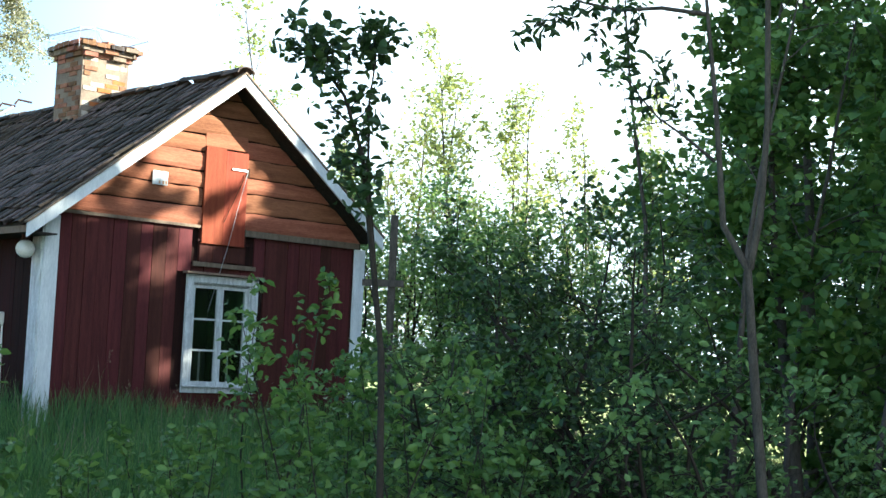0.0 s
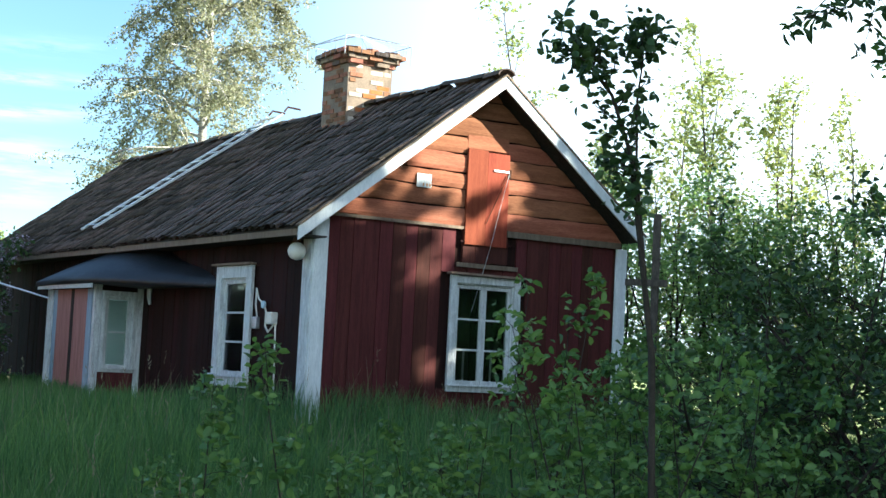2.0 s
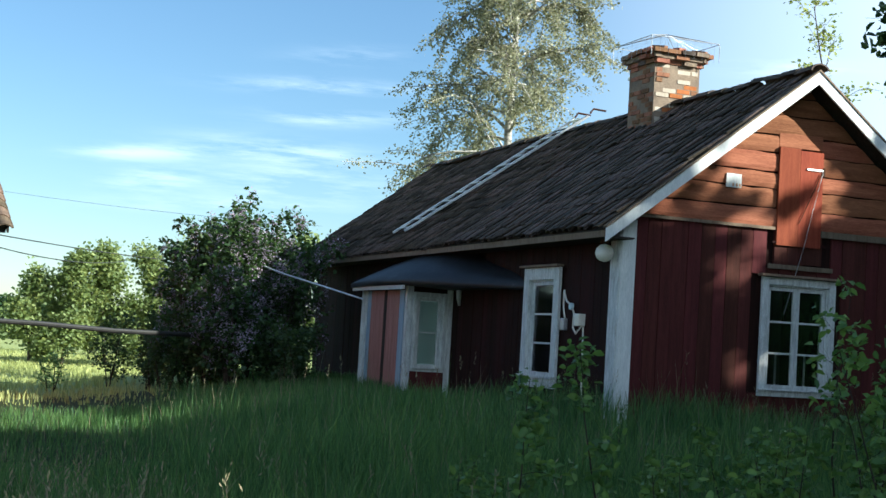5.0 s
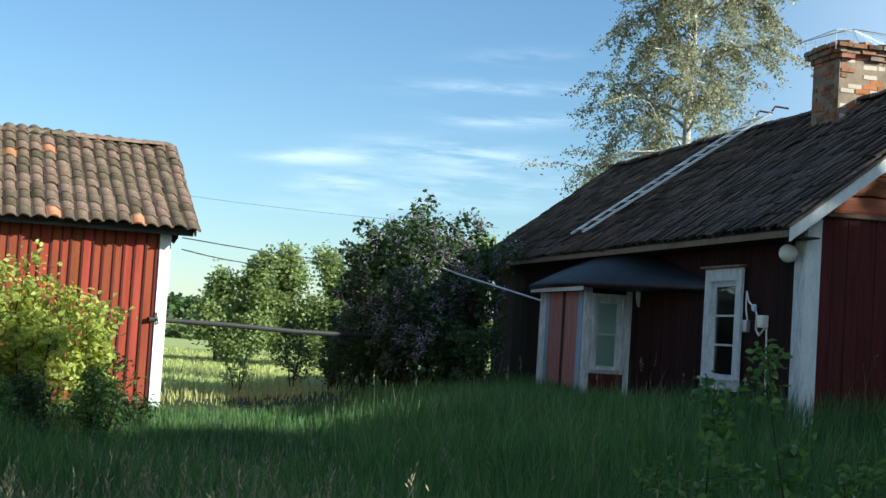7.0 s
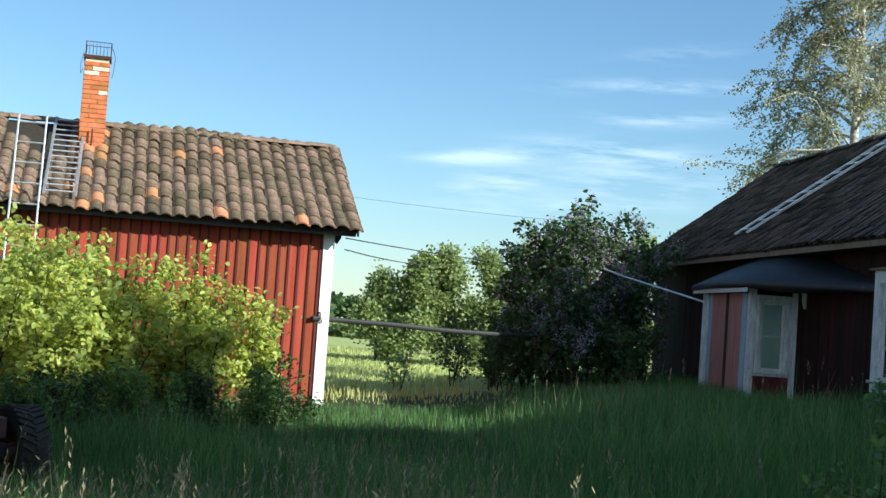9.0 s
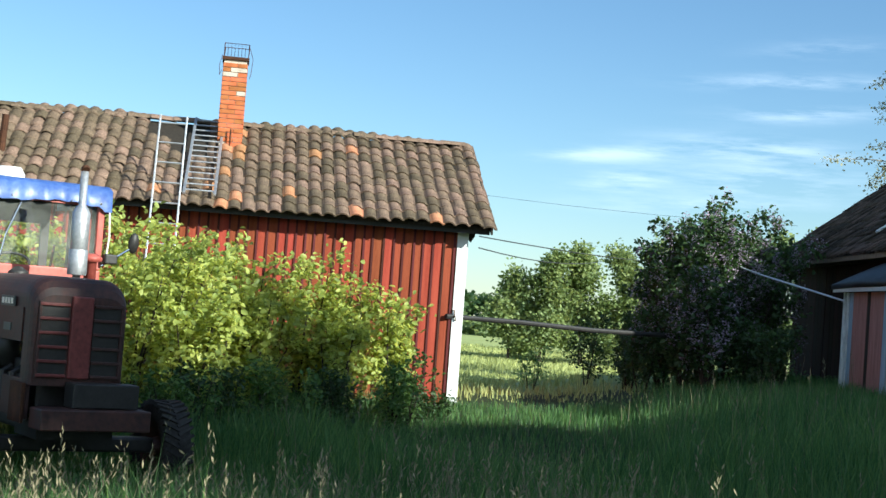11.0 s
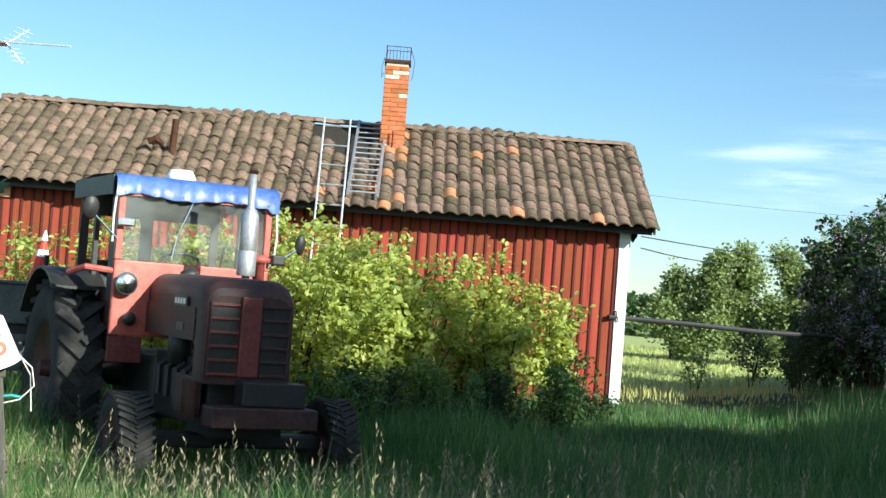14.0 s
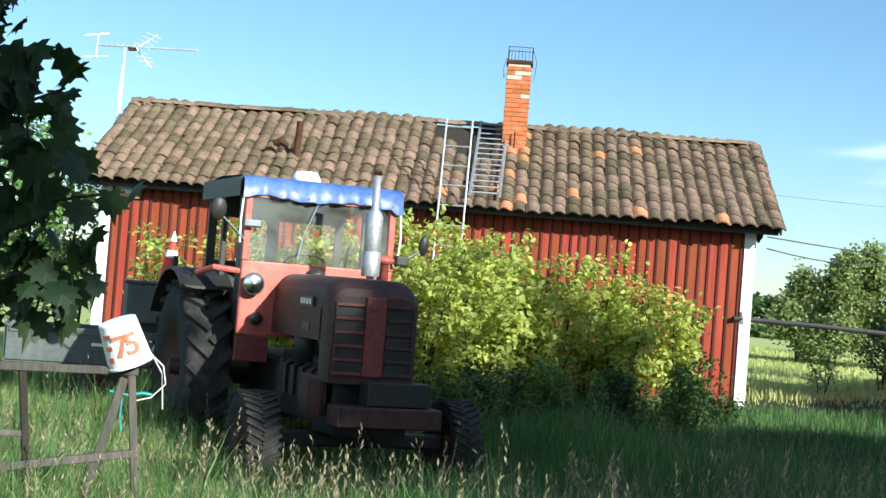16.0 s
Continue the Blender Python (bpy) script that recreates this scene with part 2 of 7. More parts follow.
M = dict(
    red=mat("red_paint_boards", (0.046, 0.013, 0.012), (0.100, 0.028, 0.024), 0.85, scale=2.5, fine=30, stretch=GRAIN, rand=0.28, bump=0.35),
    # the cottage's red again, with the front's deep shade put into it
    red_dark=mat("shade_dark_red_boards", (0.011, 0.005, 0.004), (0.030, 0.009, 0.007), 0.9, scale=2.5, fine=30, stretch=GRAIN, rand=0.25, bump=0.35),
    red_log=mat("bleached_red_logs", (0.17, 0.055, 0.028), (0.36, 0.145, 0.080), 0.85, scale=2.0, fine=26, stretch=(0.6, 6, 6), rand=0.2, bump=0.5),
    red_h2=mat("falu_red_boards", (0.185, 0.034, 0.017), (0.29, 0.068, 0.034), 0.85, scale=2.0, fine=30, stretch=GRAIN, rand=0.22, bump=0.3),
    hatch=mat("hatch_boards", (0.15, 0.030, 0.014), (0.27, 0.065, 0.030), 0.8, scale=2.5, fine=30, stretch=GRAIN, rand=0.15),
    grey_wood=mat("grey_weathered_wood", (0.12, 0.085, 0.06), (0.25, 0.19, 0.14), 0.9, scale=3, fine=40, stretch=GRAIN, rand=0.2, bump=0.5),
    dark_wood=mat("dark_wood", (0.02, 0.017, 0.014), (0.05, 0.042, 0.034), 0.9, scale=3, fine=40, stretch=GRAIN, rand=0.2),
    white=mat("old_white_paint", (0.58, 0.60, 0.60), (0.82, 0.83, 0.82), 0.7, scale=4, fine=30, stretch=(3, 3, 0.6), bump=0.3, rand=0.05, mott=0.55),
    white_worn=mat("flaking_white_paint", (0.33, 0.34, 0.34), (0.72, 0.74, 0.73), 0.8, scale=5, fine=34, stretch=(4, 4, 0.8), bump=0.45, rand=0.08),
    pink=mat("faded_pink_boards", (0.20, 0.10, 0.085), (0.36, 0.20, 0.165), 0.85, scale=3, fine=30, stretch=GRAIN, rand=0.1),
    blue_trim=mat("faded_blue_trim", (0.20, 0.27, 0.34), (0.36, 0.45, 0.52), 0.8, scale=3, fine=30, stretch=GRAIN),
    # the pale third colour paints the felt's blue-grey sheen as patches
    felt=mat("black_roofing_felt", (0.007, 0.007, 0.008), (0.018, 0.018, 0.021), 0.55, scale=2.2, fine=24, bump=0.4, third=(0.10, 0.11, 0.12), mott=0.2),
    tile_c=mat("weathered_dark_tile", (0.030, 0.024, 0.021), (0.125, 0.098, 0.080), 0.85, scale=3.5, fine=45, rand=0.55, bump=0.5),
    tile_c2=mat("weathered_dark_tile_field", (0.030, 0.024, 0.021), (0.125, 0.098, 0.080), 0.85, scale=3.5, fine=45, rand=0.55, island=True, bump=0.5),
    tile_h=mat("lichened_clay_tile", (0.062, 0.045, 0.033), (0.205, 0.148, 0.102), 0.85, scale=5, fine=38, rand=0.38, bump=0.5, third=(0.40, 0.36, 0.29), mott=0.68),
    tile_h2=mat("lichened_clay_tile_field", (0.062, 0.045, 0.033), (0.205, 0.148, 0.102), 0.85, scale=5, fine=38, rand=0.38, island=True, bump=0.5, third=(0.40, 0.36, 0.29), mott=0.68),
    tile_new=mat("orange_clay_tile", (0.28, 0.125, 0.06), (0.42, 0.22, 0.115), 0.8, scale=5, fine=38, rand=0.2, bump=0.4),
    brick=mat("orange_brick", (0.30, 0.085, 0.030), (0.50, 0.17, 0.065), 0.85, scale=6, fine=50, rand=0.25, bump=0.4),
    brick_old=mat("worn_brick", (0.13, 0.060, 0.038), (0.34, 0.165, 0.095), 0.9, scale=6, fine=40, rand=0.35, bump=0.6, third=(0.52, 0.42, 0.33)),
    mortar=mat("lime_mortar", (0.36, 0.30, 0.24), (0.56, 0.49, 0.41), 0.95, scale=6, fine=50, bump=0.5),
    old_mortar=mat("dark_old_mortar", (0.13, 0.10, 0.08), (0.30, 0.23, 0.17), 0.95, scale=6, fine=50, bump=0.6),
    steel=mat("galvanised_steel", (0.30, 0.31, 0.33), (0.55, 0.56, 0.58), 0.45, 0.7, scale=6, fine=40, bump=0.05),
    alu=mat("aluminium", (0.55, 0.57, 0.60), (0.80, 0.82, 0.85), 0.42, 0.5, scale=6, fine=40, bump=0.05),
    rust=mat("rusty_iron", (0.035, 0.018, 0.012), (0.10, 0.045, 0.025), 0.8, 0.3, scale=6, fine=40),
    wire=mat("black_cable", (0.02, 0.02, 0.02), (0.035, 0.035, 0.035), 0.6, bump=0),
    cream=mat("cream_porcelain", (0.66, 0.63, 0.55), (0.80, 0.77, 0.70), 0.3, scale=5, bump=0.03),
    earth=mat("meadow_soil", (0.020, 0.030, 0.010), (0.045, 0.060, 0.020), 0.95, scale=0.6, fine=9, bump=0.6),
    # sunlight on the open field is partly put into this pale colour
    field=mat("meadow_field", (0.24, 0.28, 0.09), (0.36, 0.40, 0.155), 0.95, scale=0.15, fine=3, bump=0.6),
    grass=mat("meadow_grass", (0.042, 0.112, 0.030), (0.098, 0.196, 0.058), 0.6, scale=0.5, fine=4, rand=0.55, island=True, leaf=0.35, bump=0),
    straw=mat("dry_seed_heads", (0.16, 0.14, 0.082), (0.30, 0.265, 0.165), 0.8, scale=2, fine=20, rand=0.2, island=True, leaf=0.2, bump=0),
    bark=mat("grey_bark", (0.045, 0.037, 0.030), (0.12, 0.10, 0.082), 0.9, scale=6, fine=40, bump=0.8, stretch=(3, 3, 1)),
    bark_dark=mat("dark_twigs", (0.022, 0.018, 0.014), (0.055, 0.043, 0.034), 0.9, scale=6, fine=40, bump=0.5),
    birch_bark=mat("birch_bark", (0.05, 0.045, 0.04), (0.60, 0.57, 0.52), 0.8, scale=3, fine=16, stretch=(1, 1, 4), bump=0.4, third=(0.7, 0.68, 0.64)),
    leaf=mat("green_leaf", (0.070, 0.140, 0.034), (0.120, 0.215, 0.055), 0.5, scale=1.0, fine=9, rand=0.4, island=True, leaf=0.35, bump=0),
    leaf_mid=mat("fresh_leaf", (0.115, 0.205, 0.068), (0.185, 0.305, 0.105), 0.5, scale=1.0, fine=9, rand=0.4, island=True, leaf=0.4, bump=0),
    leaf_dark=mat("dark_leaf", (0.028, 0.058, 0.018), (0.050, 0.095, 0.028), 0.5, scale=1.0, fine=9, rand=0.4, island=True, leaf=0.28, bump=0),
    # lightened beyond leaf green so that the hedge looks fully sunlit
    leaf_light=mat("sun_bright_green_leaf", (0.26, 0.33, 0.075), (0.42, 0.48, 0.135), 0.5, scale=1.0, fine=9, rand=0.35, island=True, leaf=0.5, bump=0),
    leaf_pale=mat("pale_spring_leaf", (0.17, 0.215, 0.075), (0.27, 0.32, 0.13), 0.5, scale=1.0, fine=9, rand=0.35, island=True, leaf=0.45, bump=0),
    # yellowish grass, lightened further so that it looks sunlit
    meadow=mat("sun_pale_meadow_grass", (0.25, 0.29, 0.095), (0.39, 0.42, 0.165), 0.7, scale=0.4, fine=3, rand=0.3, island=True, leaf=0.3, bump=0),
    leaf_birch=mat("birch_leaf", (0.17, 0.18, 0.11), (0.30, 0.31, 0.21), 0.45, scale=1.0, fine=9, rand=0.4, island=True, leaf=0.4, bump=0),
    leaf_far=mat("distant_leaf", (0.15, 0.205, 0.070), (0.23, 0.29, 0.115), 0.6, scale=0.5, fine=4, rand=0.4, island=True, leaf=0.35, bump=0),
    lilac=mat("lilac_flower", (0.26, 0.20, 0.28), (0.42, 0.35, 0.43), 0.7, scale=3, fine=20, rand=0.25, island=True, leaf=0.3, bump=0),
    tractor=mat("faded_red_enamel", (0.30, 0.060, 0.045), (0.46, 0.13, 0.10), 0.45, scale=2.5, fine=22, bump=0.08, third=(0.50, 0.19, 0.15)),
    # the tractor's red, darkened for the shade on its front
    tractor_shaded_red=mat("shaded_dull_red_enamel", (0.085, 0.020, 0.018), (0.19, 0.045, 0.040), 0.5, scale=3, fine=24, bump=0.1),
    gate_wood=mat("grey_gate_wood", (0.045, 0.040, 0.036), (0.11, 0.10, 0.088), 0.85, scale=4, fine=40, stretch=GRAIN, rand=0.2, bump=0.4),
    # grime and shade together, far darker than the sunlit cowl
    tractor_dirty_shaded=mat("grimy_shaded_enamel", (0.022, 0.012, 0.011), (0.075, 0.030, 0.024), 0.6, scale=3, fine=24, bump=0.2, third=(0.11, 0.042, 0.034)),
    black=mat("black_enamel", (0.012, 0.012, 0.012), (0.03, 0.028, 0.026), 0.5, scale=4, fine=30),
    rubber=mat("dusty_rubber", (0.018, 0.018, 0.018), (0.055, 0.052, 0.048), 0.85, scale=6, fine=40),
    tarp=mat("blue_tarpaulin", (0.035, 0.075, 0.26), (0.085, 0.15, 0.36), 0.4, scale=5, fine=22, bump=0.3, third=(0.24, 0.31, 0.48)),
    grey_metal=mat("grey_painted_steel", (0.045, 0.056, 0.055), (0.095, 0.11, 0.105), 0.55, scale=3, fine=26, bump=0.1),
    chrome=mat("bright_chrome", (0.55, 0.55, 0.55), (0.8, 0.8, 0.8), 0.18, 1.0, scale=4, fine=20, bump=0),
    white_plastic=mat("white_plastic", (0.72, 0.72, 0.70), (0.82, 0.82, 0.80), 0.45, scale=4, fine=30, bump=0.03),
    red_letter=mat("rust_red_paint", (0.34, 0.09, 0.05), (0.50, 0.17, 0.10), 0.7, scale=14, fine=60, bump=0),
    orange_plate=mat("faded_orange_plate", (0.50, 0.26, 0.12), (0.66, 0.38, 0.20), 0.6, scale=6, fine=30, bump=0),
    pale_blue=mat("pale_blue_print", (0.45, 0.62, 0.68), (0.62, 0.76, 0.80), 0.6, scale=8, fine=30, bump=0),
    vivid_red=mat("signal_red_cloth", (0.55, 0.03, 0.02), (0.72, 0.07, 0.04), 0.6, scale=6, fine=30, bump=0.1),
    teal=mat("teal_rope", (0.03, 0.20, 0.19), (0.06, 0.30, 0.28), 0.7, scale=20, fine=60, bump=0.1),
    curtain=mat("pale_green_blind", (0.62, 0.78, 0.76), (0.80, 0.90, 0.88), 0.8, scale=5, fine=30, bump=0.1),
    inner=mat("dim_room_plaster", (0.10, 0.09, 0.08), (0.17, 0.16, 0.14), 0.9, scale=2, fine=20, bump=0.1),
)


def glass_mat():
    m = bpy.data.materials.new("old_window_glass")
    m.use_nodes = True
    n, l = m.node_tree.nodes, m.node_tree.links
    n.clear()
    out, gl, tr, ms = n.new("ShaderNodeOutputMaterial"), n.new("ShaderNodeBsdfGlossy"), n.new("ShaderNodeBsdfTransparent"), n.new("ShaderNodeMixShader")
    gl.inputs["Roughness"].default_value = 0.04
    tr.inputs["Color"].default_value = (0.86, 0.90, 0.88, 1)
    fr = n.new("ShaderNodeFresnel")
    fr.inputs["IOR"].default_value = 1.7
    no, bp = n.new("ShaderNodeTexNoise"), n.new("ShaderNodeBump")
    no.inputs["Scale"].default_value = 5.0
    bp.inputs["Strength"].default_value, bp.inputs["Distance"].default_value = 0.12, 0.02
    l.new(no.outputs["Fac"], bp.inputs["Height"])
    l.new(bp.outputs["Normal"], gl.inputs["Normal"])
    l.new(fr.outputs["Fac"], ms.inputs["Fac"])
    l.new(tr.outputs["BSDF"], ms.inputs[1])
    l.new(gl.outputs["BSDF"], ms.inputs[2])
    l.new(ms.outputs["Shader"], out.inputs["Surface"])
    return m


M["glass"] = glass_mat()


def hazed_glass():
    """Cab glass with a pale film, thicker in streaks: dust, with the sky's haze put into it."""
    m = bpy.data.materials.new("hazed_cab_glass")
    m.use_nodes = True
    n, l = m.node_tree.nodes, m.node_tree.links
    n.clear()
    out, gl, tr, df = n.new("ShaderNodeOutputMaterial"), n.new("ShaderNodeBsdfGlossy"), n.new("ShaderNodeBsdfTransparent"), n.new("ShaderNodeBsdfDiffuse")
    a, b, fr = n.new("ShaderNodeMixShader"), n.new("ShaderNodeMixShader"), n.new("ShaderNodeFresnel")
    gl.inputs["Roughness"].default_value = 0.06
    df.inputs["Color"].default_value = (0.52, 0.54, 0.50, 1)
    fr.inputs["IOR"].default_value = 1.6
    no, mr = n.new("ShaderNodeTexNoise"), n.new("ShaderNodeMapRange")
    no.inputs["Scale"].default_value, no.inputs["Detail"].default_value = 4.0, 6.0
    mr.inputs["From Min"].default_value, mr.inputs["From Max"].default_value = 0.35, 0.75
    mr.inputs["To Min"].default_value, mr.inputs["To Max"].default_value = 0.03, 0.14
    l.new(no.outputs["Fac"], mr.inputs["Value"])
    l.new(mr.outputs["Result"], a.inputs["Fac"])
    l.new(tr.outputs["BSDF"], a.inputs[1])
    l.new(df.outputs["BSDF"], a.inputs[2])
    l.new(fr.outputs["Fac"], b.inputs["Fac"])
    l.new(a.outputs["Shader"], b.inputs[1])
    l.new(gl.outputs["BSDF"], b.inputs[2])
    l.new(b.outputs["Shader"], out.inputs["Surface"])
    return m


M["cab_glass"] = hazed_glass()


# ---- mesh helpers ----
def mesh_ob(name, verts, faces, material, parent=None, label="", smooth=False):
    me = bpy.data.meshes.new(name)
    me.from_pydata([tuple(v) for v in verts], [], faces)
    me.materials.append(material)
    if smooth:
        me.shade_smooth()
    ob = new(name, me)
    if parent:
        ob.parent = parent
    return tagged(ob, label)


def arr_ob(name, verts, faces, material, parent=None, label="", smooth=False):
    """The same from numpy arrays: verts n x 3, faces n x 3 or n x 4."""
    me = bpy.data.meshes.new(name)
    k = faces.shape[1]
    me.vertices.add(len(verts))
    me.vertices.foreach_set("co", np.ascontiguousarray(verts, dtype=np.float32).ravel())
    me.loops.add(faces.size)
    me.loops.foreach_set("vertex_index", np.ascontiguousarray(faces, dtype=np.int32).ravel())
    me.polygons.add(len(faces))
    me.polygons.foreach_set("loop_start", np.arange(0, faces.size, k, dtype=np.int32))
    me.update(calc_edges=True)
    me.materials.append(material)
    if smooth:
        me.shade_smooth()
    ob = new(name, me)
    if parent:
        ob.parent = parent
    return tagged(ob, label)


def part(name, bm, material, parent, label="", smooth=False):
    me = bpy.data.meshes.new(name)
    bm.normal_update()
    bm.to_mesh(me)
    bm.free()
    me.materials.append(material)
    if smooth:
        me.shade_smooth()
    ob = new(name, me)
    ob.parent = parent
    return tagged(ob, label)


def thing(name, m, label, category, group="", kind=""):
    ob = new(name)
    ob.empty_display_size = 0.2
    ob.matrix_basis = m
    return tagged(ob, label, category, group, kind)


def add_box(bm, x0, x1, y0, y1, z0, z1, m=None, bevel=0.0):
    c = bmesh.ops.create_cube(bm, size=1.0)["verts"]
    t = Matrix.Translation(((x0 + x1) / 2, (y0 + y1) / 2, (z0 + z1) / 2)) @ Matrix.Diagonal((abs(x1 - x0), abs(y1 - y0), abs(z1 - z0), 1))
    bmesh.ops.transform(bm, matrix=(m @ t) if m else t, verts=c)
    if bevel:
        ed = list({e for v in c for e in v.link_edges})
        bmesh.ops.bevel(bm, geom=ed, offset=bevel, segments=2, affect="EDGES", profile=0.5)
    return bm


def box(x0, x1, y0, y1, z0, z1, m=None, bevel=0.0):
    return add_box(bmesh.new(), x0, x1, y0, y1, z0, z1, m, bevel)


def prism(poly, depth, axis=1):
    """A flat polygon of (u, z) pairs thickened along y (axis 1) or x (axis 0), from 0 to depth."""
    bm = bmesh.new()
    mk = (lambda u, z, d: (u, d, z)) if axis == 1 else (lambda u, z, d: (d, u, z))
    a = [bm.verts.new(mk(u, z, 0)) for u, z in poly]
    b = [bm.verts.new(mk(u, z, depth)) for u, z in poly]
    n = len(poly)
    bm.faces.new(a)
    bm.faces.new(b[::-1])
    for i in range(n):
        bm.faces.new((a[i], b[i], b[(i + 1) % n], a[(i + 1) % n]))
    bmesh.ops.recalc_face_normals(bm, faces=bm.faces[:])
    return bm


def tube(bm, pts, radii, sides=8, caps=True):
    """A round tube along points."""
    pts = [Vector(p) for p in pts]
    if not isinstance(radii, (list, tuple)):
        radii = [radii] * len(pts)
    rings = []
    ref = None
    for i, p in enumerate(pts):
        d = (pts[min(i + 1, len(pts) - 1)] - pts[max(i - 1, 0)]).normalized()
        if ref is None:
            ref = d.orthogonal().normalized()
        ref = (ref - d * ref.dot(d))
        ref = ref.normalized() if ref.length > 1e-5 else d.orthogonal().normalized()
        w = d.cross(ref)
        rings.append([bm.verts.new(p + (ref * math.cos(2 * math.pi * k / sides) + w * math.sin(2 * math.pi * k / sides)) * radii[i]) for k in range(sides)])
    for a, b in zip(rings, rings[1:]):
        for k in range(sides):
            bm.faces.new((a[k], a[(k + 1) % sides], b[(k + 1) % sides], b[k]))
    if caps:
        bm.faces.new(rings[0][::-1])
        bm.faces.new(rings[-1])
    return bm


def lathe(bm, profile, m=None, sides=24):
    """A turned body: profile of (radius, height) pairs round z, placed by m."""
    m = m or Matrix()
    rings = []
    for r, z in profile:
        rings.append([bm.verts.new(m @ Vector((max(r, 1e-4) * math.cos(2 * math.pi * k / sides), max(r, 1e-4) * math.sin(2 * math.pi * k / sides), z))) for k in range(sides)])
    for a, b in zip(rings, rings[1:]):
        for k in range(sides):
            bm.faces.new((a[k], a[(k + 1) % sides], b[(k + 1) % sides], b[k]))
    return bm


def smoothstep(a, b, x):
    t = np.clip((x - a) / (b - a), 0, 1)
    return t * t * (3 - 2 * t)


# ---- the ground ----
COT, COT_A, COT_Z = (-4.911, 17.847), 43.0, 0.70
H2, H2_A, H2_Z = (-14.773, 17.710), 48.0, 0.25


def ground_z(x, y):
    """Height of the ground: a gentle rise under the cottage, a slight one under the long house, uneven meadow."""
    x, y = np.asarray(x, dtype=float), np.asarray(y, dtype=float)
    ca, sa = math.cos(radians(COT_A)), math.sin(radians(COT_A))
    u, v = (x - COT[0]) * ca + (y - COT[1]) * sa, -(x - COT[0]) * sa + (y - COT[1]) * ca
    d = np.hypot(np.maximum(np.maximum(-u, u - 5.2), 0), np.maximum(np.maximum(-v, v - 13.5), 0))
    z = COT_Z * (1 - smoothstep(0.6, 8.5, d))
    cb, sb = math.cos(radians(H2_A)), math.sin(radians(H2_A))
    u, v = (x - H2[0]) * cb + (y - H2[1]) * sb, -(x - H2[0]) * sb + (y - H2[1]) * cb
    d = np.hypot(np.maximum(np.maximum(-10 - u, u), 0), np.maximum(np.maximum(-v, v - 5), 0))
    z = np.maximum(z, H2_Z * (1 - smoothstep(0.3, 4.0, d)))
    near = 1 - smoothstep(30, 60, np.hypot(x, y))
    z = z + near * 0.04 * (np.sin(x * 1.3 + 0.7 * y) + np.sin(y * 0.9 - 0.5 * x + 1.0))
    return z


def make_ground():
    rings = np.concatenate([np.linspace(0.5, 40, 80), np.geomspace(42, 3500, 40)])
    k = 160
    ang = np.linspace(0, 2 * np.pi, k, endpoint=False)
    xs, ys = rings[:, None] * np.cos(ang), rings[:, None] * np.sin(ang)
    v = np.stack([xs, ys, ground_z(xs, ys)], -1).reshape(-1, 3)
    v = np.vstack([v, [[0, 0, float(ground_z(0, 0))]]])
    f = []
    for i in range(len(rings) - 1):
        for j in range(k):
            a, b = i * k + j, i * k + (j + 1) % k
            f.append((a, a + k, b + k, b))
    for j in range(k):
        f.append((len(v) - 1, j, (j + 1) % k))
    ob = mesh_ob("ground", v, f, M["earth"], smooth=True)
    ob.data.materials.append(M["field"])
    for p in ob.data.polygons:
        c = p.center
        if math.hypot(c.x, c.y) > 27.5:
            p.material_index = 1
    return tagged(ob, "uneven meadow ground running out to open fields", "ground", kind="structure")


make_ground()

# ---- roof tiles ----
TILE_W, TILE_L = 0.205, 0.31


def tile_arrays(prof, step):
    """One clay pantile from its cross-section of (share of the width, height); u across, v up the slope, w out of the roof."""
    t, w = np.array(prof).T
    n = len(t)
    u = t * TILE_W
    arc = -0.030 - 0.016 * np.sin(np.pi * np.clip(t, 0, 1))
    v = np.vstack([np.stack([u, arc, w + step], -1), np.stack([u, np.full(n, TILE_L + 0.02), w - 0.002], -1), np.stack([u, arc + 0.004, w + 0.002], -1)])
    f = [(i, i + 1, n + 1 + i, n + i) for i in range(n - 1)] + [(2 * n + i, 2 * n + 1 + i, i + 1, i) for i in range(n - 1)]
    return v, np.array(f)


# a broad barrel with a narrow trough, and a flatter tile whose overlapping edge is undercut
BROAD_TILE = tile_arrays([(-0.05, 0.0), (0.05, 0.013), (0.14, 0.029), (0.28, 0.042), (0.42, 0.046), (0.56, 0.042), (0.68, 0.032), (0.80, 0.013), (0.88, 0.0), (0.95, -0.002), (1.03, 0.0)], 0.026)
EDGED_TILE = tile_arrays([(-0.05, -0.004), (0.0, 0.012), (0.10, 0.024), (0.28, 0.031), (0.48, 0.038), (0.68, 0.040), (0.82, 0.036), (0.85, 0.024), (0.73, -0.010), (0.90, -0.012), (1.03, -0.008)], 0.014)


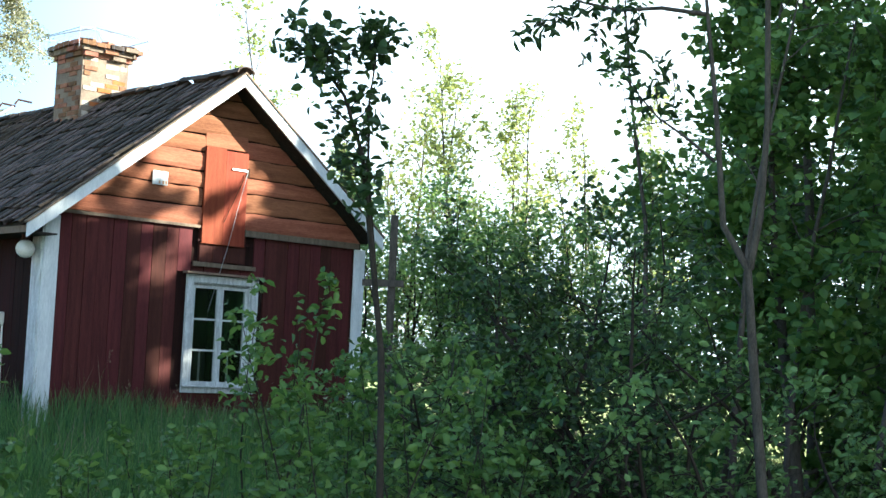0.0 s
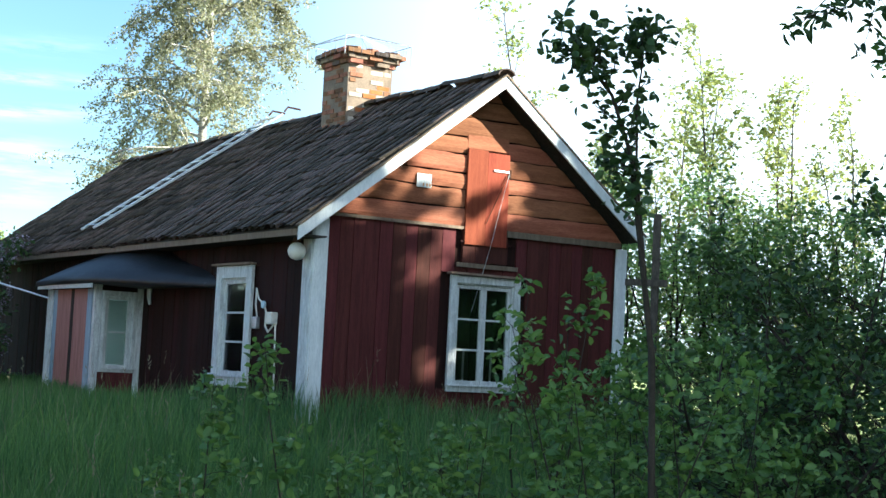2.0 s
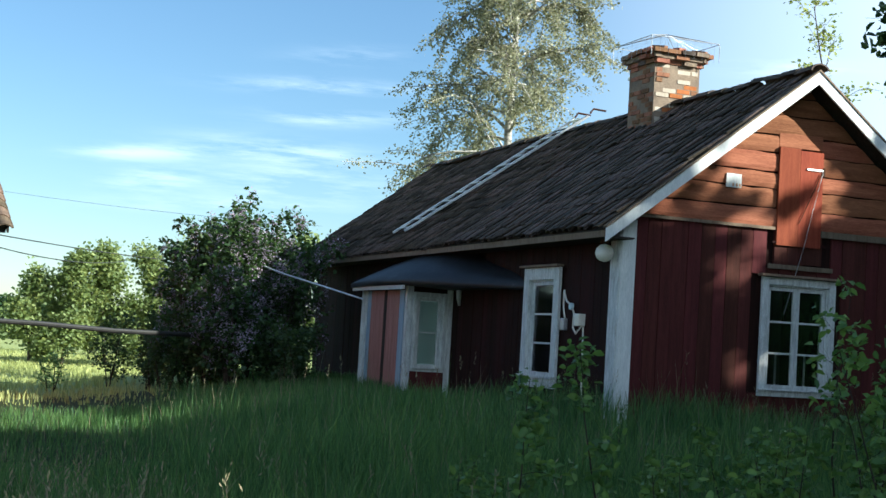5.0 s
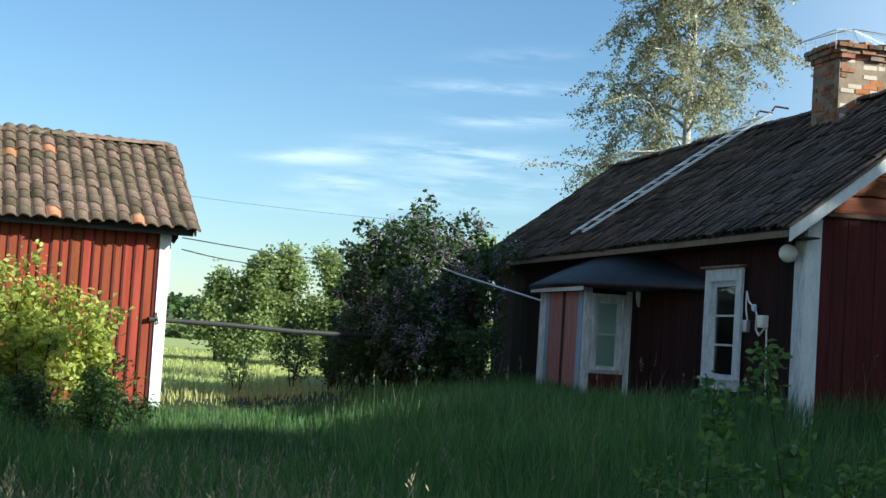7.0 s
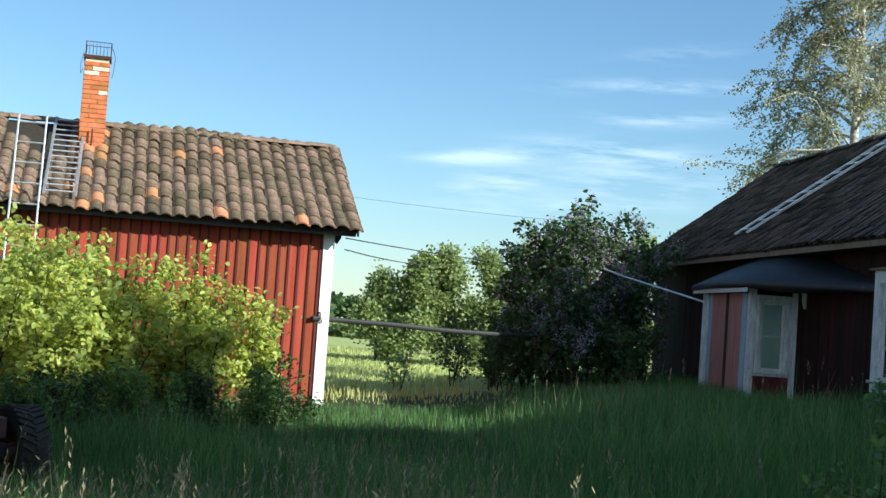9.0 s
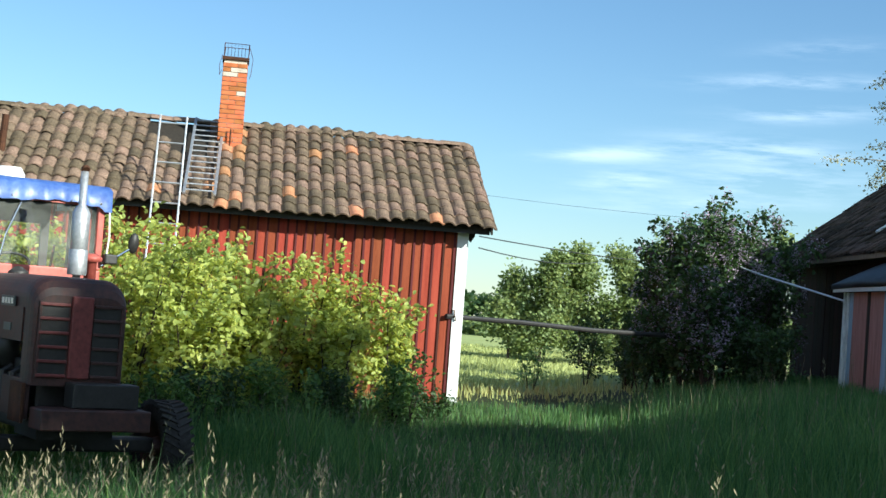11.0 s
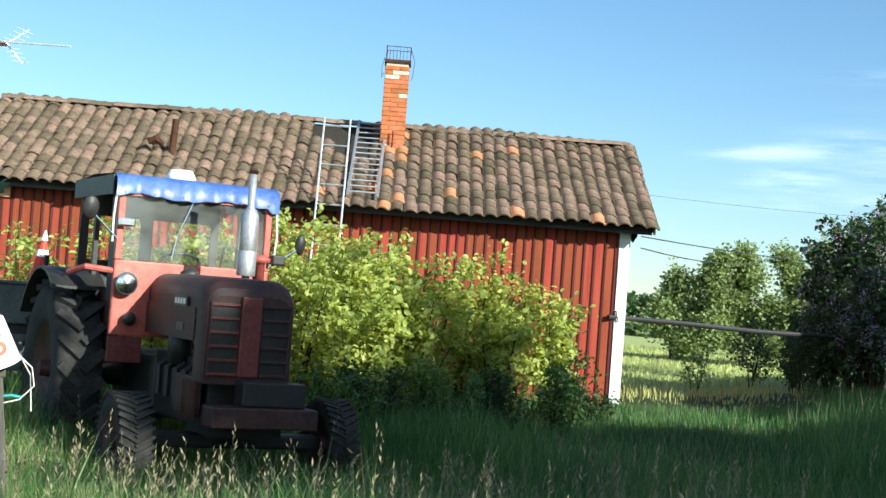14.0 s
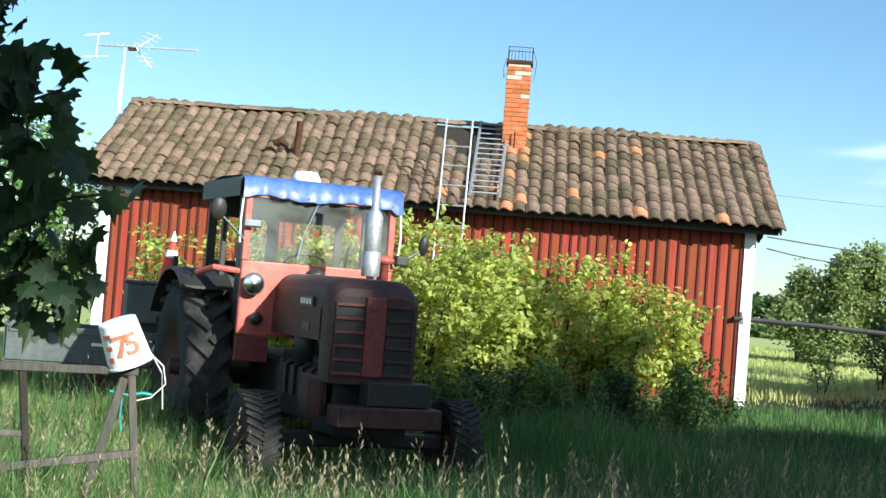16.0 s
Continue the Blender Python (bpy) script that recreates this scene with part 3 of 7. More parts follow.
def lay_tiles(parent, origin, along, up, cols, rows, near, mats, skip=lambda i, j: False, sag=0.02, seed=1, odd=None, limit=300, shape=EDGED_TILE):
    """Rows of tiles; those for which near(i, j) holds are pieces of their own, the rest one joined field."""
    TV, TF = shape
    rng = np.random.default_rng(seed)
    along, up = Vector(along).normalized(), Vector(up).normalized()
    nrm = along.cross(up).normalized()
    if nrm.z < 0:
        nrm = -nrm
    protos = {}
    for m in mats:
        me = bpy.data.meshes.new("tile")
        me.from_pydata([tuple(x) for x in TV], [], [tuple(x) for x in TF])
        me.materials.append(m)
        protos[m.name] = me
    fv, ff, count, n = [], [], 0, 0
    base = np.array([along, up, nrm])
    cols_jit = rng.normal(0, 0.012, cols)
    for j in range(rows):
        for i in range(cols):
            if skip(i, j):
                continue
            dip = sag * (math.sin(i * 0.31 + j * 0.17) + math.sin(i * 0.11 - j * 0.4 + 2)) * 0.5
            rx, rz, ru = rng.normal(0, 0.022), rng.normal(0, 0.020), rng.normal(0, 0.035)
            o = Vector(origin) + along * (i * TILE_W + rng.normal(0, 0.006)) + up * (j * TILE_L + cols_jit[i] + rng.normal(0, 0.014)) + nrm * (dip + abs(rng.normal(0, 0.006)))
            m3 = Matrix((along, up, nrm)).transposed() @ (Euler((rx, ru, rz)).to_matrix())
            if near(i, j) and count < limit:
                mm = mats[0] if not (odd and odd(i, j, rng)) else mats[1]
                ob = new("tile", protos[mm.name])
                ob.parent = parent
                ob.matrix_basis = Matrix.Translation(o) @ m3.to_4x4()
                count += 1
            else:
                a = np.array(m3)
                fv.append(TV @ a.T + np.array(o))
                ff.append(TF + n)
                n += len(TV)
    if fv:
        ob = arr_ob("tile_field", np.vstack(fv), np.vstack(ff), mats[-1], parent)
        tagged(ob, kind="stuff")


# ---- windows ----
def window(parent, m, w, h, cols, rows, frame_mat, casing=0.10, hood=True, blind=None):
    """A casement window with flat casing, sill, sashes, bars and panes; x across, y into the wall, z up from the casing's lower left."""
    win = new("window")
    win.parent, win.matrix_basis = parent, m
    bm = bmesh.new()
    add_box(bm, 0, casing, -0.045, 0.0, 0, h, bevel=0.004)
    add_box(bm, w - casing, w, -0.045, 0.0, 0, h, bevel=0.004)
    add_box(bm, casing, w - casing, -0.043, 0.0, h - casing, h, bevel=0.004)
    add_box(bm, casing, w - casing, -0.043, 0.0, 0, casing * 0.9, bevel=0.004)
    # the reveal
    for x0, x1 in ((casing - 0.004, casing + 0.02), (w - casing - 0.02, w - casing + 0.004)):
        add_box(bm, x0, x1, -0.002, 0.14, casing * 0.9, h - casing)
    add_box(bm, casing + 0.02, w - casing - 0.02, -0.002, 0.14, h - casing - 0.02, h - casing + 0.004)
    part("frame", bm, frame_mat, win)
    part("sill", box(-0.03, w + 0.03, -0.085, -0.047, casing * 0.75, casing * 0.98, bevel=0.004), frame_mat, win)
    if hood:
        part("hood_board", box(-0.05, w + 0.04, -0.11, 0.0, h + 0.004, h + 0.035, bevel=0.004), M["grey_wood"], win)
    x0, x1, z0, z1 = casing + 0.02, w - casing - 0.02, casing * 0.9, h - casing - 0.02
    sw = (x1 - x0) / cols
    for c in range(cols):
        a, b = x0 + c * sw + 0.003, x0 + (c + 1) * sw - 0.003
        bm = bmesh.new()
        st = 0.048
        add_box(bm, a, a + st, 0.018, 0.055, z0 + 0.003, z1 - 0.003, bevel=0.003)
        add_box(bm, b - st, b, 0.018, 0.055, z0 + 0.003, z1 - 0.003, bevel=0.003)
        add_box(bm, a + st, b - st, 0.019, 0.054, z0 + 0.003, z0 + 0.003 + st * 1.2)
        add_box(bm, a + st, b - st, 0.019, 0.054, z1 - 0.003 - st, z1 - 0.003)
        ph = (z1 - z0 - 0.006 - st * 2.2) / rows
        for r in range(1, rows):
            zz = z0 + 0.003 + st * 1.2 + ph * r
            add_box(bm, a + st, b - st, 0.022, 0.052, zz - 0.013, zz + 0.013)
        sash = part("sash", bm, frame_mat, win)
        for r in range(rows):
            zz = z0 + 0.003 + st * 1.2 + ph * r
            p = part("pane", box(a + st - 0.004, b - st + 0.004, 0.035, 0.038, zz + 0.010, zz + ph - 0.010), M["glass"], sash)
            p.visible_shadow = False
    if blind:
        part("blind", box(x0 + 0.01, x1 - 0.01, 0.058, 0.062, z0, z1), blind, win, "pale green blind behind the panes")
    else:
        for c in range(cols):
            xc = x0 + (c + 0.5) * sw
            part("inner_bar", box(xc - 0.012, xc + 0.012, 0.10, 0.115, z0, z0 + (z1 - z0) * 0.34), M["white"], win)
    return win


def boards(parent, x0, x1, z0, z1, width, material, m, holes=(), batten=0.0, batten_mat=None, seed=1, top=None, ragged=0.03):
    """Upright boards, each a piece; x across, y outwards negative, z up in the frame m. top(x): the upper edge where it isn't level."""
    rng = random.Random(seed)
    x = x0
    while x < x1 - 0.02:
        w = min(width * rng.uniform(0.85, 1.15), x1 - x)
        xa, xb = x + 0.004, x + w - 0.004
        spans = [(z0 + rng.uniform(-ragged, ragged), z1)]
        for hx0, hx1, hz0, hz1 in holes:
            if xb > hx0 and xa < hx1:
                spans = [s for a, b in spans for s in ((a, min(b, hz0)), (max(a, hz1), b)) if s[1] - s[0] > 0.03]
        for a, b in spans:
            t = rng.uniform(0.020, 0.030)
            bm = bmesh.new()
            add_box(bm, xa, xb, -t, 0, a, b)
            ob = part("board", bm, material, parent)
            ob.matrix_basis = m @ pose(0, 0, 0, 0, 0, 0) @ Matrix.Rotation(rng.uniform(-0.002, 0.002), 4, "Y")
            if batten:
                bm = bmesh.new()
                add_box(bm, xb - batten / 2, xb + batten / 2 + 0.004, -t - 0.022, -t + 0.004 - 0.006, a, b)
                ob = part("batten", bm, batten_mat or material, parent)
                ob.matrix_basis = m
        x += w


# ---- the cottage ----
def cottage():
    W, XR, L, EAVE, OV, OVG = 5.0, 5.06, 13.4, 2.62, 0.42, 0.36
    XA = 2.54
    slope = (4.64 - 2.36) / (XA + OV)
    c = thing("cottage", pose(*COT, COT_Z, 0, 0, COT_A), "old red wooden cottage with a dark tile roof", "house")
    top_at = lambda x: 4.60 - slope * abs(x - XA)          # underside of the roof over the gable
    # --- gable wall with its window
    hx0, hx1, hz0, hz1 = 2.10, 3.12, 0.56, 1.98
    bm = bmesh.new()
    for a in ((0.02, hx0, 0, 2.3), (hx1, W - 0.02, 0, 2.3), (hx0, hx1, 0, hz0), (hx0, hx1, hz1, 2.3)):
        add_box(bm, a[0], a[1], 0.0, 0.16, a[2] - (0.3 if a[2] == 0 else 0), a[3])
    gable = part("wall", bm, M["red_dark"], c)
    part("gable_core", prism([(0.02, 2.30), (W - 0.02, 2.30), (W - 0.02, top_at(W) - 0.02), (XA, top_at(XA) - 0.02), (0.02, top_at(0) - 0.02)], 0.16), M["red_dark"], c)
    boards(gable, 0.16, W - 0.16, 0.0, 2.66, 0.19, M["red"], Matrix.Translation((0, -0.002, 0)), holes=((2.05, 3.17, 0.51, 2.06), (2.22, 2.90, 2.15, 2.7)), batten=0.0, seed=3)
    # the wide boards below the hatch
    rng = random.Random(5)
    for k, (xa, xb) in enumerate(((2.20, 2.40), (2.405, 2.63), (2.635, 2.93))):
        part("board", box(xa, xb, -0.05, -0.002, 2.20 + 0.01 * k, 2.66), M["red"], gable)
    part("rail_board", box(2.10, 3.10, -0.075, -0.052, 2.14, 2.20, bevel=0.004), M["grey_wood"], gable)
    part("rail_board", box(2.15, 2.98, -0.070, -0.052, 2.47, 2.50), M["red_dark"], gable)
    # weathered logs in the gable's top
    z = 2.68
    while z < 4.5:
        h = rng.uniform(0.20, 0.27)
        half = lambda zz: max(0.0, (4.58 - zz) / slope)
        xa0, xb0 = max(0.05, XA - half(z)), min(W - 0.05, XA + half(z))
        xa1, xb1 = max(0.05, XA - half(z + h)), min(W - 0.05, XA + half(z + h))
        pieces = [(xa0, xb0, xa1, xb1)]
        if z + h > 2.68 and z < 3.72:
            pieces = [(xa0, 2.20, xa1, 2.20), (2.88, xb0, 2.88, xb1)]
        for p0, p1, q0, q1 in pieces:
            if p1 - p0 < 0.08:
                continue
            n = max(3, int((p1 - p0) / 0.22))
            dep = rng.uniform(0.035, 0.055)
            vs, fs = [], []
            for i in range(n + 1):
                t = i / n
                lo, hi = p0 + (p1 - p0) * t, q0 + (q1 - q0) * t
                wv, wu = rng.uniform(-0.010, 0.010), rng.uniform(-0.010, 0.010)
                d = dep + rng.uniform(-0.006, 0.006)
                vs += [(lo, 0, z + 0.008 + wv), (lo, -d * 0.7, z + 0.008 + wv), (lo * 0.6 + hi * 0.4, -d, z + 0.06), (lo * 0.3 + hi * 0.7, -d, z + h - 0.06), (hi, -d * 0.7, z + h - 0.008 + wu), (hi, 0, z + h - 0.008 + wu)]
            for i in range(n):
                a = i * 6
                fs += [(a + k, a + k + 1, a + 7 + k, a + 6 + k) for k in range(5)]
            fs += [(0, 5, 4, 3, 2, 1), tuple(n * 6 + k for k in (0, 1, 2, 3, 4, 5))]
            mesh_ob("log", vs, fs, M["red_log"], gable)
        z += h + 0.004
    # thin drip board along the foot of the logs
    part("drip_board", box(0.1, 2.18, -0.075, -0.058, 2.645, 2.685), M["grey_wood"], gable)
    part("drip_board", box(2.90, W - 0.1, -0.075, -0.058, 2.60, 2.685), M["grey_wood"], gable)
    # loft hatch
    hatch = part("hatch", box(2.20, 2.52, -0.085, -0.05, 2.45, 3.74), M["hatch"], c, "red plank loft hatch with an iron hinge")
    part("lintel_log", box(2.20, 2.885, -0.046, -0.003, 3.745, 3.96, bevel=0.01), M["red_log"], gable)
    part("plank", box(2.525, 2.88, -0.082, -0.05, 2.45, 3.72), M["hatch"], hatch)
    part("hinge", box(2.62, 2.90, -0.098, -0.085, 3.47, 3.495), M["alu"], hatch)
    part("hinge_plate", box(2.87, 2.90, -0.10, -0.085, 3.40, 3.52), M["rust"], hatch)
    bm = bmesh.new()
    tube(bm, [(2.86, -0.11, 3.46), (2.72, -0.12, 2.95), (2.60, -0.12, 2.45), (2.35, -0.10, 1.55)], 0.004, 5)
    part("string", bm, M["steel"], hatch, "thin pale string")
    # dark rod lying where the string's shadow falls on the hatch
    part("string_dark", tube(bmesh.new(), [(2.84, -0.105, 3.44), (2.52, -0.10, 2.75)], 0.006, 5), M["rust"], hatch)
    # number plate of the house: plain bars
    sign = part("wall_sign", box(1.41, 1.64, -0.072, -0.058, 3.14, 3.32, bevel=0.006), M["white"], c, "small white enamel plate")
    for k, xx in enumerate((1.50, 1.555, 1.60)):
        part("bar", box(xx, xx + 0.025, -0.075, -0.073, 3.155, 3.195), M["orange_plate"], sign)
    # corner trim: flat white boards on both faces
    part("corner_trim", box(-0.035, 0.16, -0.060, -0.030, -0.15, 2.60, bevel=0.005), M["white"], c, "peeling white corner board")
    part("corner_trim", box(-0.060, -0.030, -0.030, 0.20, -0.15, 2.60, bevel=0.005), M["white_worn"], c)
    part("corner_trim", box(W - 0.16, W + 0.035, -0.060, -0.030, -0.15, 2.60, bevel=0.005), M["white"], c)
    window(gable, pose(2.03, -0.028, 0.48), 1.14, 1.55, 2, 3, M["white_worn"])
    # --- front wall
    fz0, fz1, fy0, fy1 = 0.46, 1.96, 1.72, 2.68
    bm = bmesh.new()
    for a in ((0.18, fy0, -0.3, EAVE), (fy1, L, -0.3, EAVE), (fy0, fy1, -0.3, fz0), (fy0, fy1, fz1, EAVE)):
        add_box(bm, 0.0, 0.16, a[0], a[1], a[2], a[3])
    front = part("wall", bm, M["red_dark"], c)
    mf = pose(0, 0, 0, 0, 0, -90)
    # boards like the gable's; the front's shade is in their darker red
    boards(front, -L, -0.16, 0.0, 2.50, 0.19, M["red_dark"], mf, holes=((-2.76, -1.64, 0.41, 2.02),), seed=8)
    window(front, Matrix.Translation((-0.028, 2.78, 0.38)) @ mf, 1.15, 1.66, 1, 3, M["white_worn"], casing=0.17)
    # back and far walls, floor, loft floor
    bm = bmesh.new()
    add_box(bm, W - 0.16, W, 0.18, L, -0.3, EAVE)
    part("wall", bm, M["red_dark"], c)
    part("wall", prism([(0, -0.3), (W, -0.3), (W, top_at(W) - 0.02), (XA, top_at(XA) - 0.02), (0, top_at(0) - 0.02)], 0.15), M["red_dark"], c).matrix_basis = Matrix.Translation((0, L, 0))
    part("floor_deck", box(0.17, W - 0.17, 0.17, L, 0.1, 0.16), M["inner"], c)
    part("loft_deck", box(0.17, W - 0.17, 0.17, L, 2.34, 2.40), M["inner"], c)
    part("partition", box(0.17, W - 0.17, 3.6, 3.7, 0.16, 2.34), M["inner"], c)
    # --- roof
    n1 = math.hypot(1, slope)
    roof = part("roof", prism([(-OV, 2.36), (XA, 4.64), (XR, 4.64 - slope * (XR - XA)), (XR, 4.71 - slope * (XR - XA)), (XA, 4.71), (-OV, 2.43)], L + 2 * OVG), M["dark_wood"], c, "sagging roof of dark weathered clay tiles")
    roof.matrix_basis = Matrix.Translation((0, -OVG, 0))
    up = Vector((1 / n1, 0, slope / n1))
    cols, rows = int((L + 2 * OVG) / TILE_W) + 1, 12
    lay_tiles(roof, (-OV - 0.03, L + 2 * OVG + 0.02, 2.44), (0, -1, 0), up, cols, rows, lambda i, j: i > cols - 26, [M["tile_c"], M["tile_c2"]], sag=0.03, seed=4)
    up2 = Vector((-1 / n1, 0, slope / n1))
    lay_tiles(roof, (XR + 0.03, 0.0, 4.72 - slope * (XR - XA)), (0, 1, 0), up2, cols, 10, lambda i, j: False, [M["tile_c"], M["tile_c2"]], seed=6)
    # ridge tiles
    rng = random.Random(2)
    y = -0.02
    while y < L + 2 * OVG:
        bm = bmesh.new()
        prof = [(0.15 * math.sin(a), 0.10 * math.cos(a)) for a in np.linspace(-1.45, 1.45, 7)]
        r0 = [bm.verts.new((px, 0, pz + 0.012)) for px, pz in prof]
        r1 = [bm.verts.new((px * 0.92, 0.40, pz)) for px, pz in prof]
        r2 = [bm.verts.new((px * 0.9, 0, pz - 0.006)) for px, pz in prof]
        for k in range(6):
            bm.faces.new((r0[k], r0[k + 1], r1[k + 1], r1[k]))
            bm.faces.new((r2[k], r2[k + 1], r0[k + 1], r0[k]))
        rt = part("ridge_tile", bm, M["tile_c"], roof)
        kick = 0.10 if y < 1.2 else 0.02
        rt.matrix_basis = Matrix.Translation((XA + rng.uniform(-0.02, 0.02), y, 4.71 + rng.uniform(0, 0.02))) @ Euler((rng.uniform(-0.03, kick * 2), rng.uniform(-0.06, 0.06), rng.uniform(-0.05, 0.05))).to_matrix().to_4x4()
        y += 0.36
    # barge boards and fascia
    for s, nm in ((1, "barge_board"), (-1, "barge_board")):
        x_e = -OV - 0.02 if s == 1 else XR + 0.02
        ze, run = 4.50 - slope * abs(x_e - XA), slope * abs(x_e - XA)
        poly = [(x_e, ze + 0.06), (XA, ze + 0.06 + run), (XA, ze + 0.225 + run), (x_e, ze + 0.225)]
        b = part(nm, prism(poly, 0.03), M["white"], c, "white-painted barge board")
        b.matrix_basis = Matrix.Translation((0, -OVG - 0.034, 0))
        cap = [(x_e - 0.01 * s, ze + 0.229), (XA, ze + 0.229 + run), (XA, ze + 0.255 + run), (x_e - 0.01 * s, ze + 0.255)]
        k = part("cap_board", prism(cap, 0.10), M["grey_wood"], c)
        k.matrix_basis = Matrix.Translation((0, -OVG - 0.05, 0))
    part("fascia", box(-OV - 0.032, -OV - 0.004, -OVG, L + OVG, 2.325, 2.405), M["grey_wood"], c, "weathered eaves board")
    part("soffit", box(-OV, -0.03, -OVG + 0.004, L + OVG, 2.325, 2.345), M["dark_wood"], c)
    # --- chimney
    ch = part("chimney", box(2.10, 2.88, 3.22, 4.02, 4.2, 5.42), M["old_mortar"], c, "crumbling brick chimney with lost plaster, sunlit face coloured paler")
    rng = random.Random(11)
    def course(x0, x1, y0, y1, z, out, mats):
        for side in range(4):
            a, b = ((x0, x1), (y0, y1), (x0, x1), (y0, y1))[side]
            p = a + (0.0 if int(z * 13) % 2 else -0.12)
            while p < b:
                q = min(p + 0.235, b)
                pa = max(p, a)
                if q - pa > 0.05:
                    o = out + rng.uniform(-0.016, 0.018) * (2.2 if out else 1.0)
                    zz = z + rng.uniform(-0.004, 0.004)
                    if side == 0: bb = box(pa + 0.008, q - 0.008, y0 - 0.02 - o, y0 + 0.03, zz, zz + 0.062)
                    elif side == 2: bb = box(pa + 0.008, q - 0.008, y1 - 0.03, y1 + 0.02 + o, zz, zz + 0.062)
                    elif side == 3: bb = box(x0 - 0.02 - o, x0 + 0.03, pa + 0.008, q - 0.008, zz, zz + 0.062)
                    else: bb = box(x1 - 0.03, x1 + 0.02 + o, pa + 0.008, q - 0.008, zz, zz + 0.062)
                    # the gable-side face is coloured paler for the sun on it, beside its plaster
                    part("brick", bb, rng.choice([M["brick_old"], M["brick"], M["mortar"], M["mortar"]] if side == 0 and out == 0.0 else mats), ch)
                p += 0.245
    z = 4.25
    while z < 5.36:
        course(2.12, 2.86, 3.24, 4.00, z, 0.0, [M["brick_old"]])
        z += 0.076
    for k in range(3):
        course(2.12 - 0.045 * (k + 1), 2.86 + 0.045 * (k + 1), 3.24 - 0.045 * (k + 1), 4.00 + 0.045 * (k + 1), 5.37 + 0.072 * k, 0.01, [M["brick_old"], M["brick_old"], M["old_mortar"], M["tile_c"]])
    part("cap", box(2.02, 2.96, 3.14, 4.10, 5.43, 5.595, bevel=0.05), M["old_mortar"], ch)
    for k in range(9):
        part("brick", box(-0.11, 0.11, -0.055, 0.055, 0, 0.05, Matrix.Translation((2.15 + 0.35 * (k % 3), 3.2 + 0.38 * (k // 3), 5.58)) @ Euler((rng.uniform(-0.2, 0.2), rng.uniform(-0.2, 0.2), rng.uniform(0, 3))).to_matrix().to_4x4()), M["brick_old"], ch)
    bm = bmesh.new()
    pts = [(1.90, 3.00), (3.08, 3.00), (3.08, 4.24), (1.90, 4.24)]
    for k in range(4):
        a, b = pts[k], pts[(k + 1) % 4]
        tube(bm, [(*a, 5.44), (*a, 5.73)], 0.006, 5)
        tube(bm, [(*a, 5.73), (*b, 5.73)], 0.006, 5)
        tube(bm, [(*a, 5.73), (2.5, 3.62, 5.92)], 0.006, 5)
        for s in np.linspace(0, 1, 9)[1:-1]:
            p = (a[0] + (b[0] - a[0]) * s, a[1] + (b[1] - a[1]) * s)
            tube(bm, [(*p, 5.46), (*p, 5.73)], 0.0018, 3)
            tube(bm, [(*p, 5.73), (2.5 + (p[0] - 2.5) * 0.1, 3.62 + (p[1] - 3.62) * 0.1, 5.90)], 0.0018, 3)
    part("wire_cage", bm, M["steel"], ch, "thin wire mesh cage over the flue")
    # --- roof ladder of riveted sheet steps
    lad = part("roof_ladder", bmesh.new(), M["alu"], c, "pale metal roof ladder lying on the tiles")
    y_l = 8.4
    base, length, dirv, nrm = Vector((-0.14, y_l, 2.36 + slope * 0.28 + 0.235)), 3.62, up, Vector((-slope / n1, 0, 1 / n1))
    skew = Vector((0, -1.15, 0))
    for off in (0.0, 0.60):
        bm = bmesh.new()
        p0 = base - Vector((0, off, 0))
        p1 = p0 + dirv * length + skew
        a = (p1 - p0).normalized()
        mm = Matrix((a, Vector((0, 1, 0)), nrm)).transposed().to_4x4()
        add_box(bm, 0, length * 1.05, -0.028, 0.028, 0.0, 0.04, Matrix.Translation(p0) @ mm, bevel=0.004)
        part("rail", bm, M["alu"], lad)
    for k in range(13):
        bm = bmesh.new()
        p0 = base + dirv * (0.12 + k * 0.285) + skew * ((0.12 + k * 0.285) / length)
        mm = Matrix((dirv, Vector((0, 1, 0)), nrm)).transposed().to_4x4()
        add_box(bm, -0.05, 0.05, -0.57, -0.03, 0.015, 0.03, Matrix.Translation(p0) @ mm @ Matrix.Rotation(0.55, 4, "Y"), bevel=0.003)
        part("step", bm, M["alu"], lad)
    for off in (0.0, 0.60):
        bm = bmesh.new()
        p = base + dirv * (length + 0.03) + skew + Vector((0, -off, 0.05))
        tube(bm, [p, p + dirv * 0.10 + nrm * 0.03, p + Vector((0.28, -0.06, 0.06))], 0.018, 6)
        part("ridge_hook", bm, M["rust"], lad)
    # --- porch with its felt roof
    pb0, pb1, pp = 5.62, 7.70, 0.80
    side = part("porch_wall", box(-pp + 0.03, -0.03, pb0, pb0 + 0.05, -0.2, 0.42), M["red"], c)
    for k in range(4):
        part("board", box(-pp + 0.09 + 0.16 * k, -pp + 0.245 + 0.16 * k, pb0 - 0.022, pb0 - 0.002, -0.1, 0.44), M["red"], side)
    part("porch_post", box(-pp - 0.02, -pp + 0.09, pb0 - 0.03, pb0 + 0.06, -0.2, 1.80, bevel=0.005), M["white_worn"], c)
    part("porch_post", box(-0.13, -0.032, pb0 - 0.03, pb0 + 0.06, -0.2, 1.80, bevel=0.005), M["white_worn"], c)
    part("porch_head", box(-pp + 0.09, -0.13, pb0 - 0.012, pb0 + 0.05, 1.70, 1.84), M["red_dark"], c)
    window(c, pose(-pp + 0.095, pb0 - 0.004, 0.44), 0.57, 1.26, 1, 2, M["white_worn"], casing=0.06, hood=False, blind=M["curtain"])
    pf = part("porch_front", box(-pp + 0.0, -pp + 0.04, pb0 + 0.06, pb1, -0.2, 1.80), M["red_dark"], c)
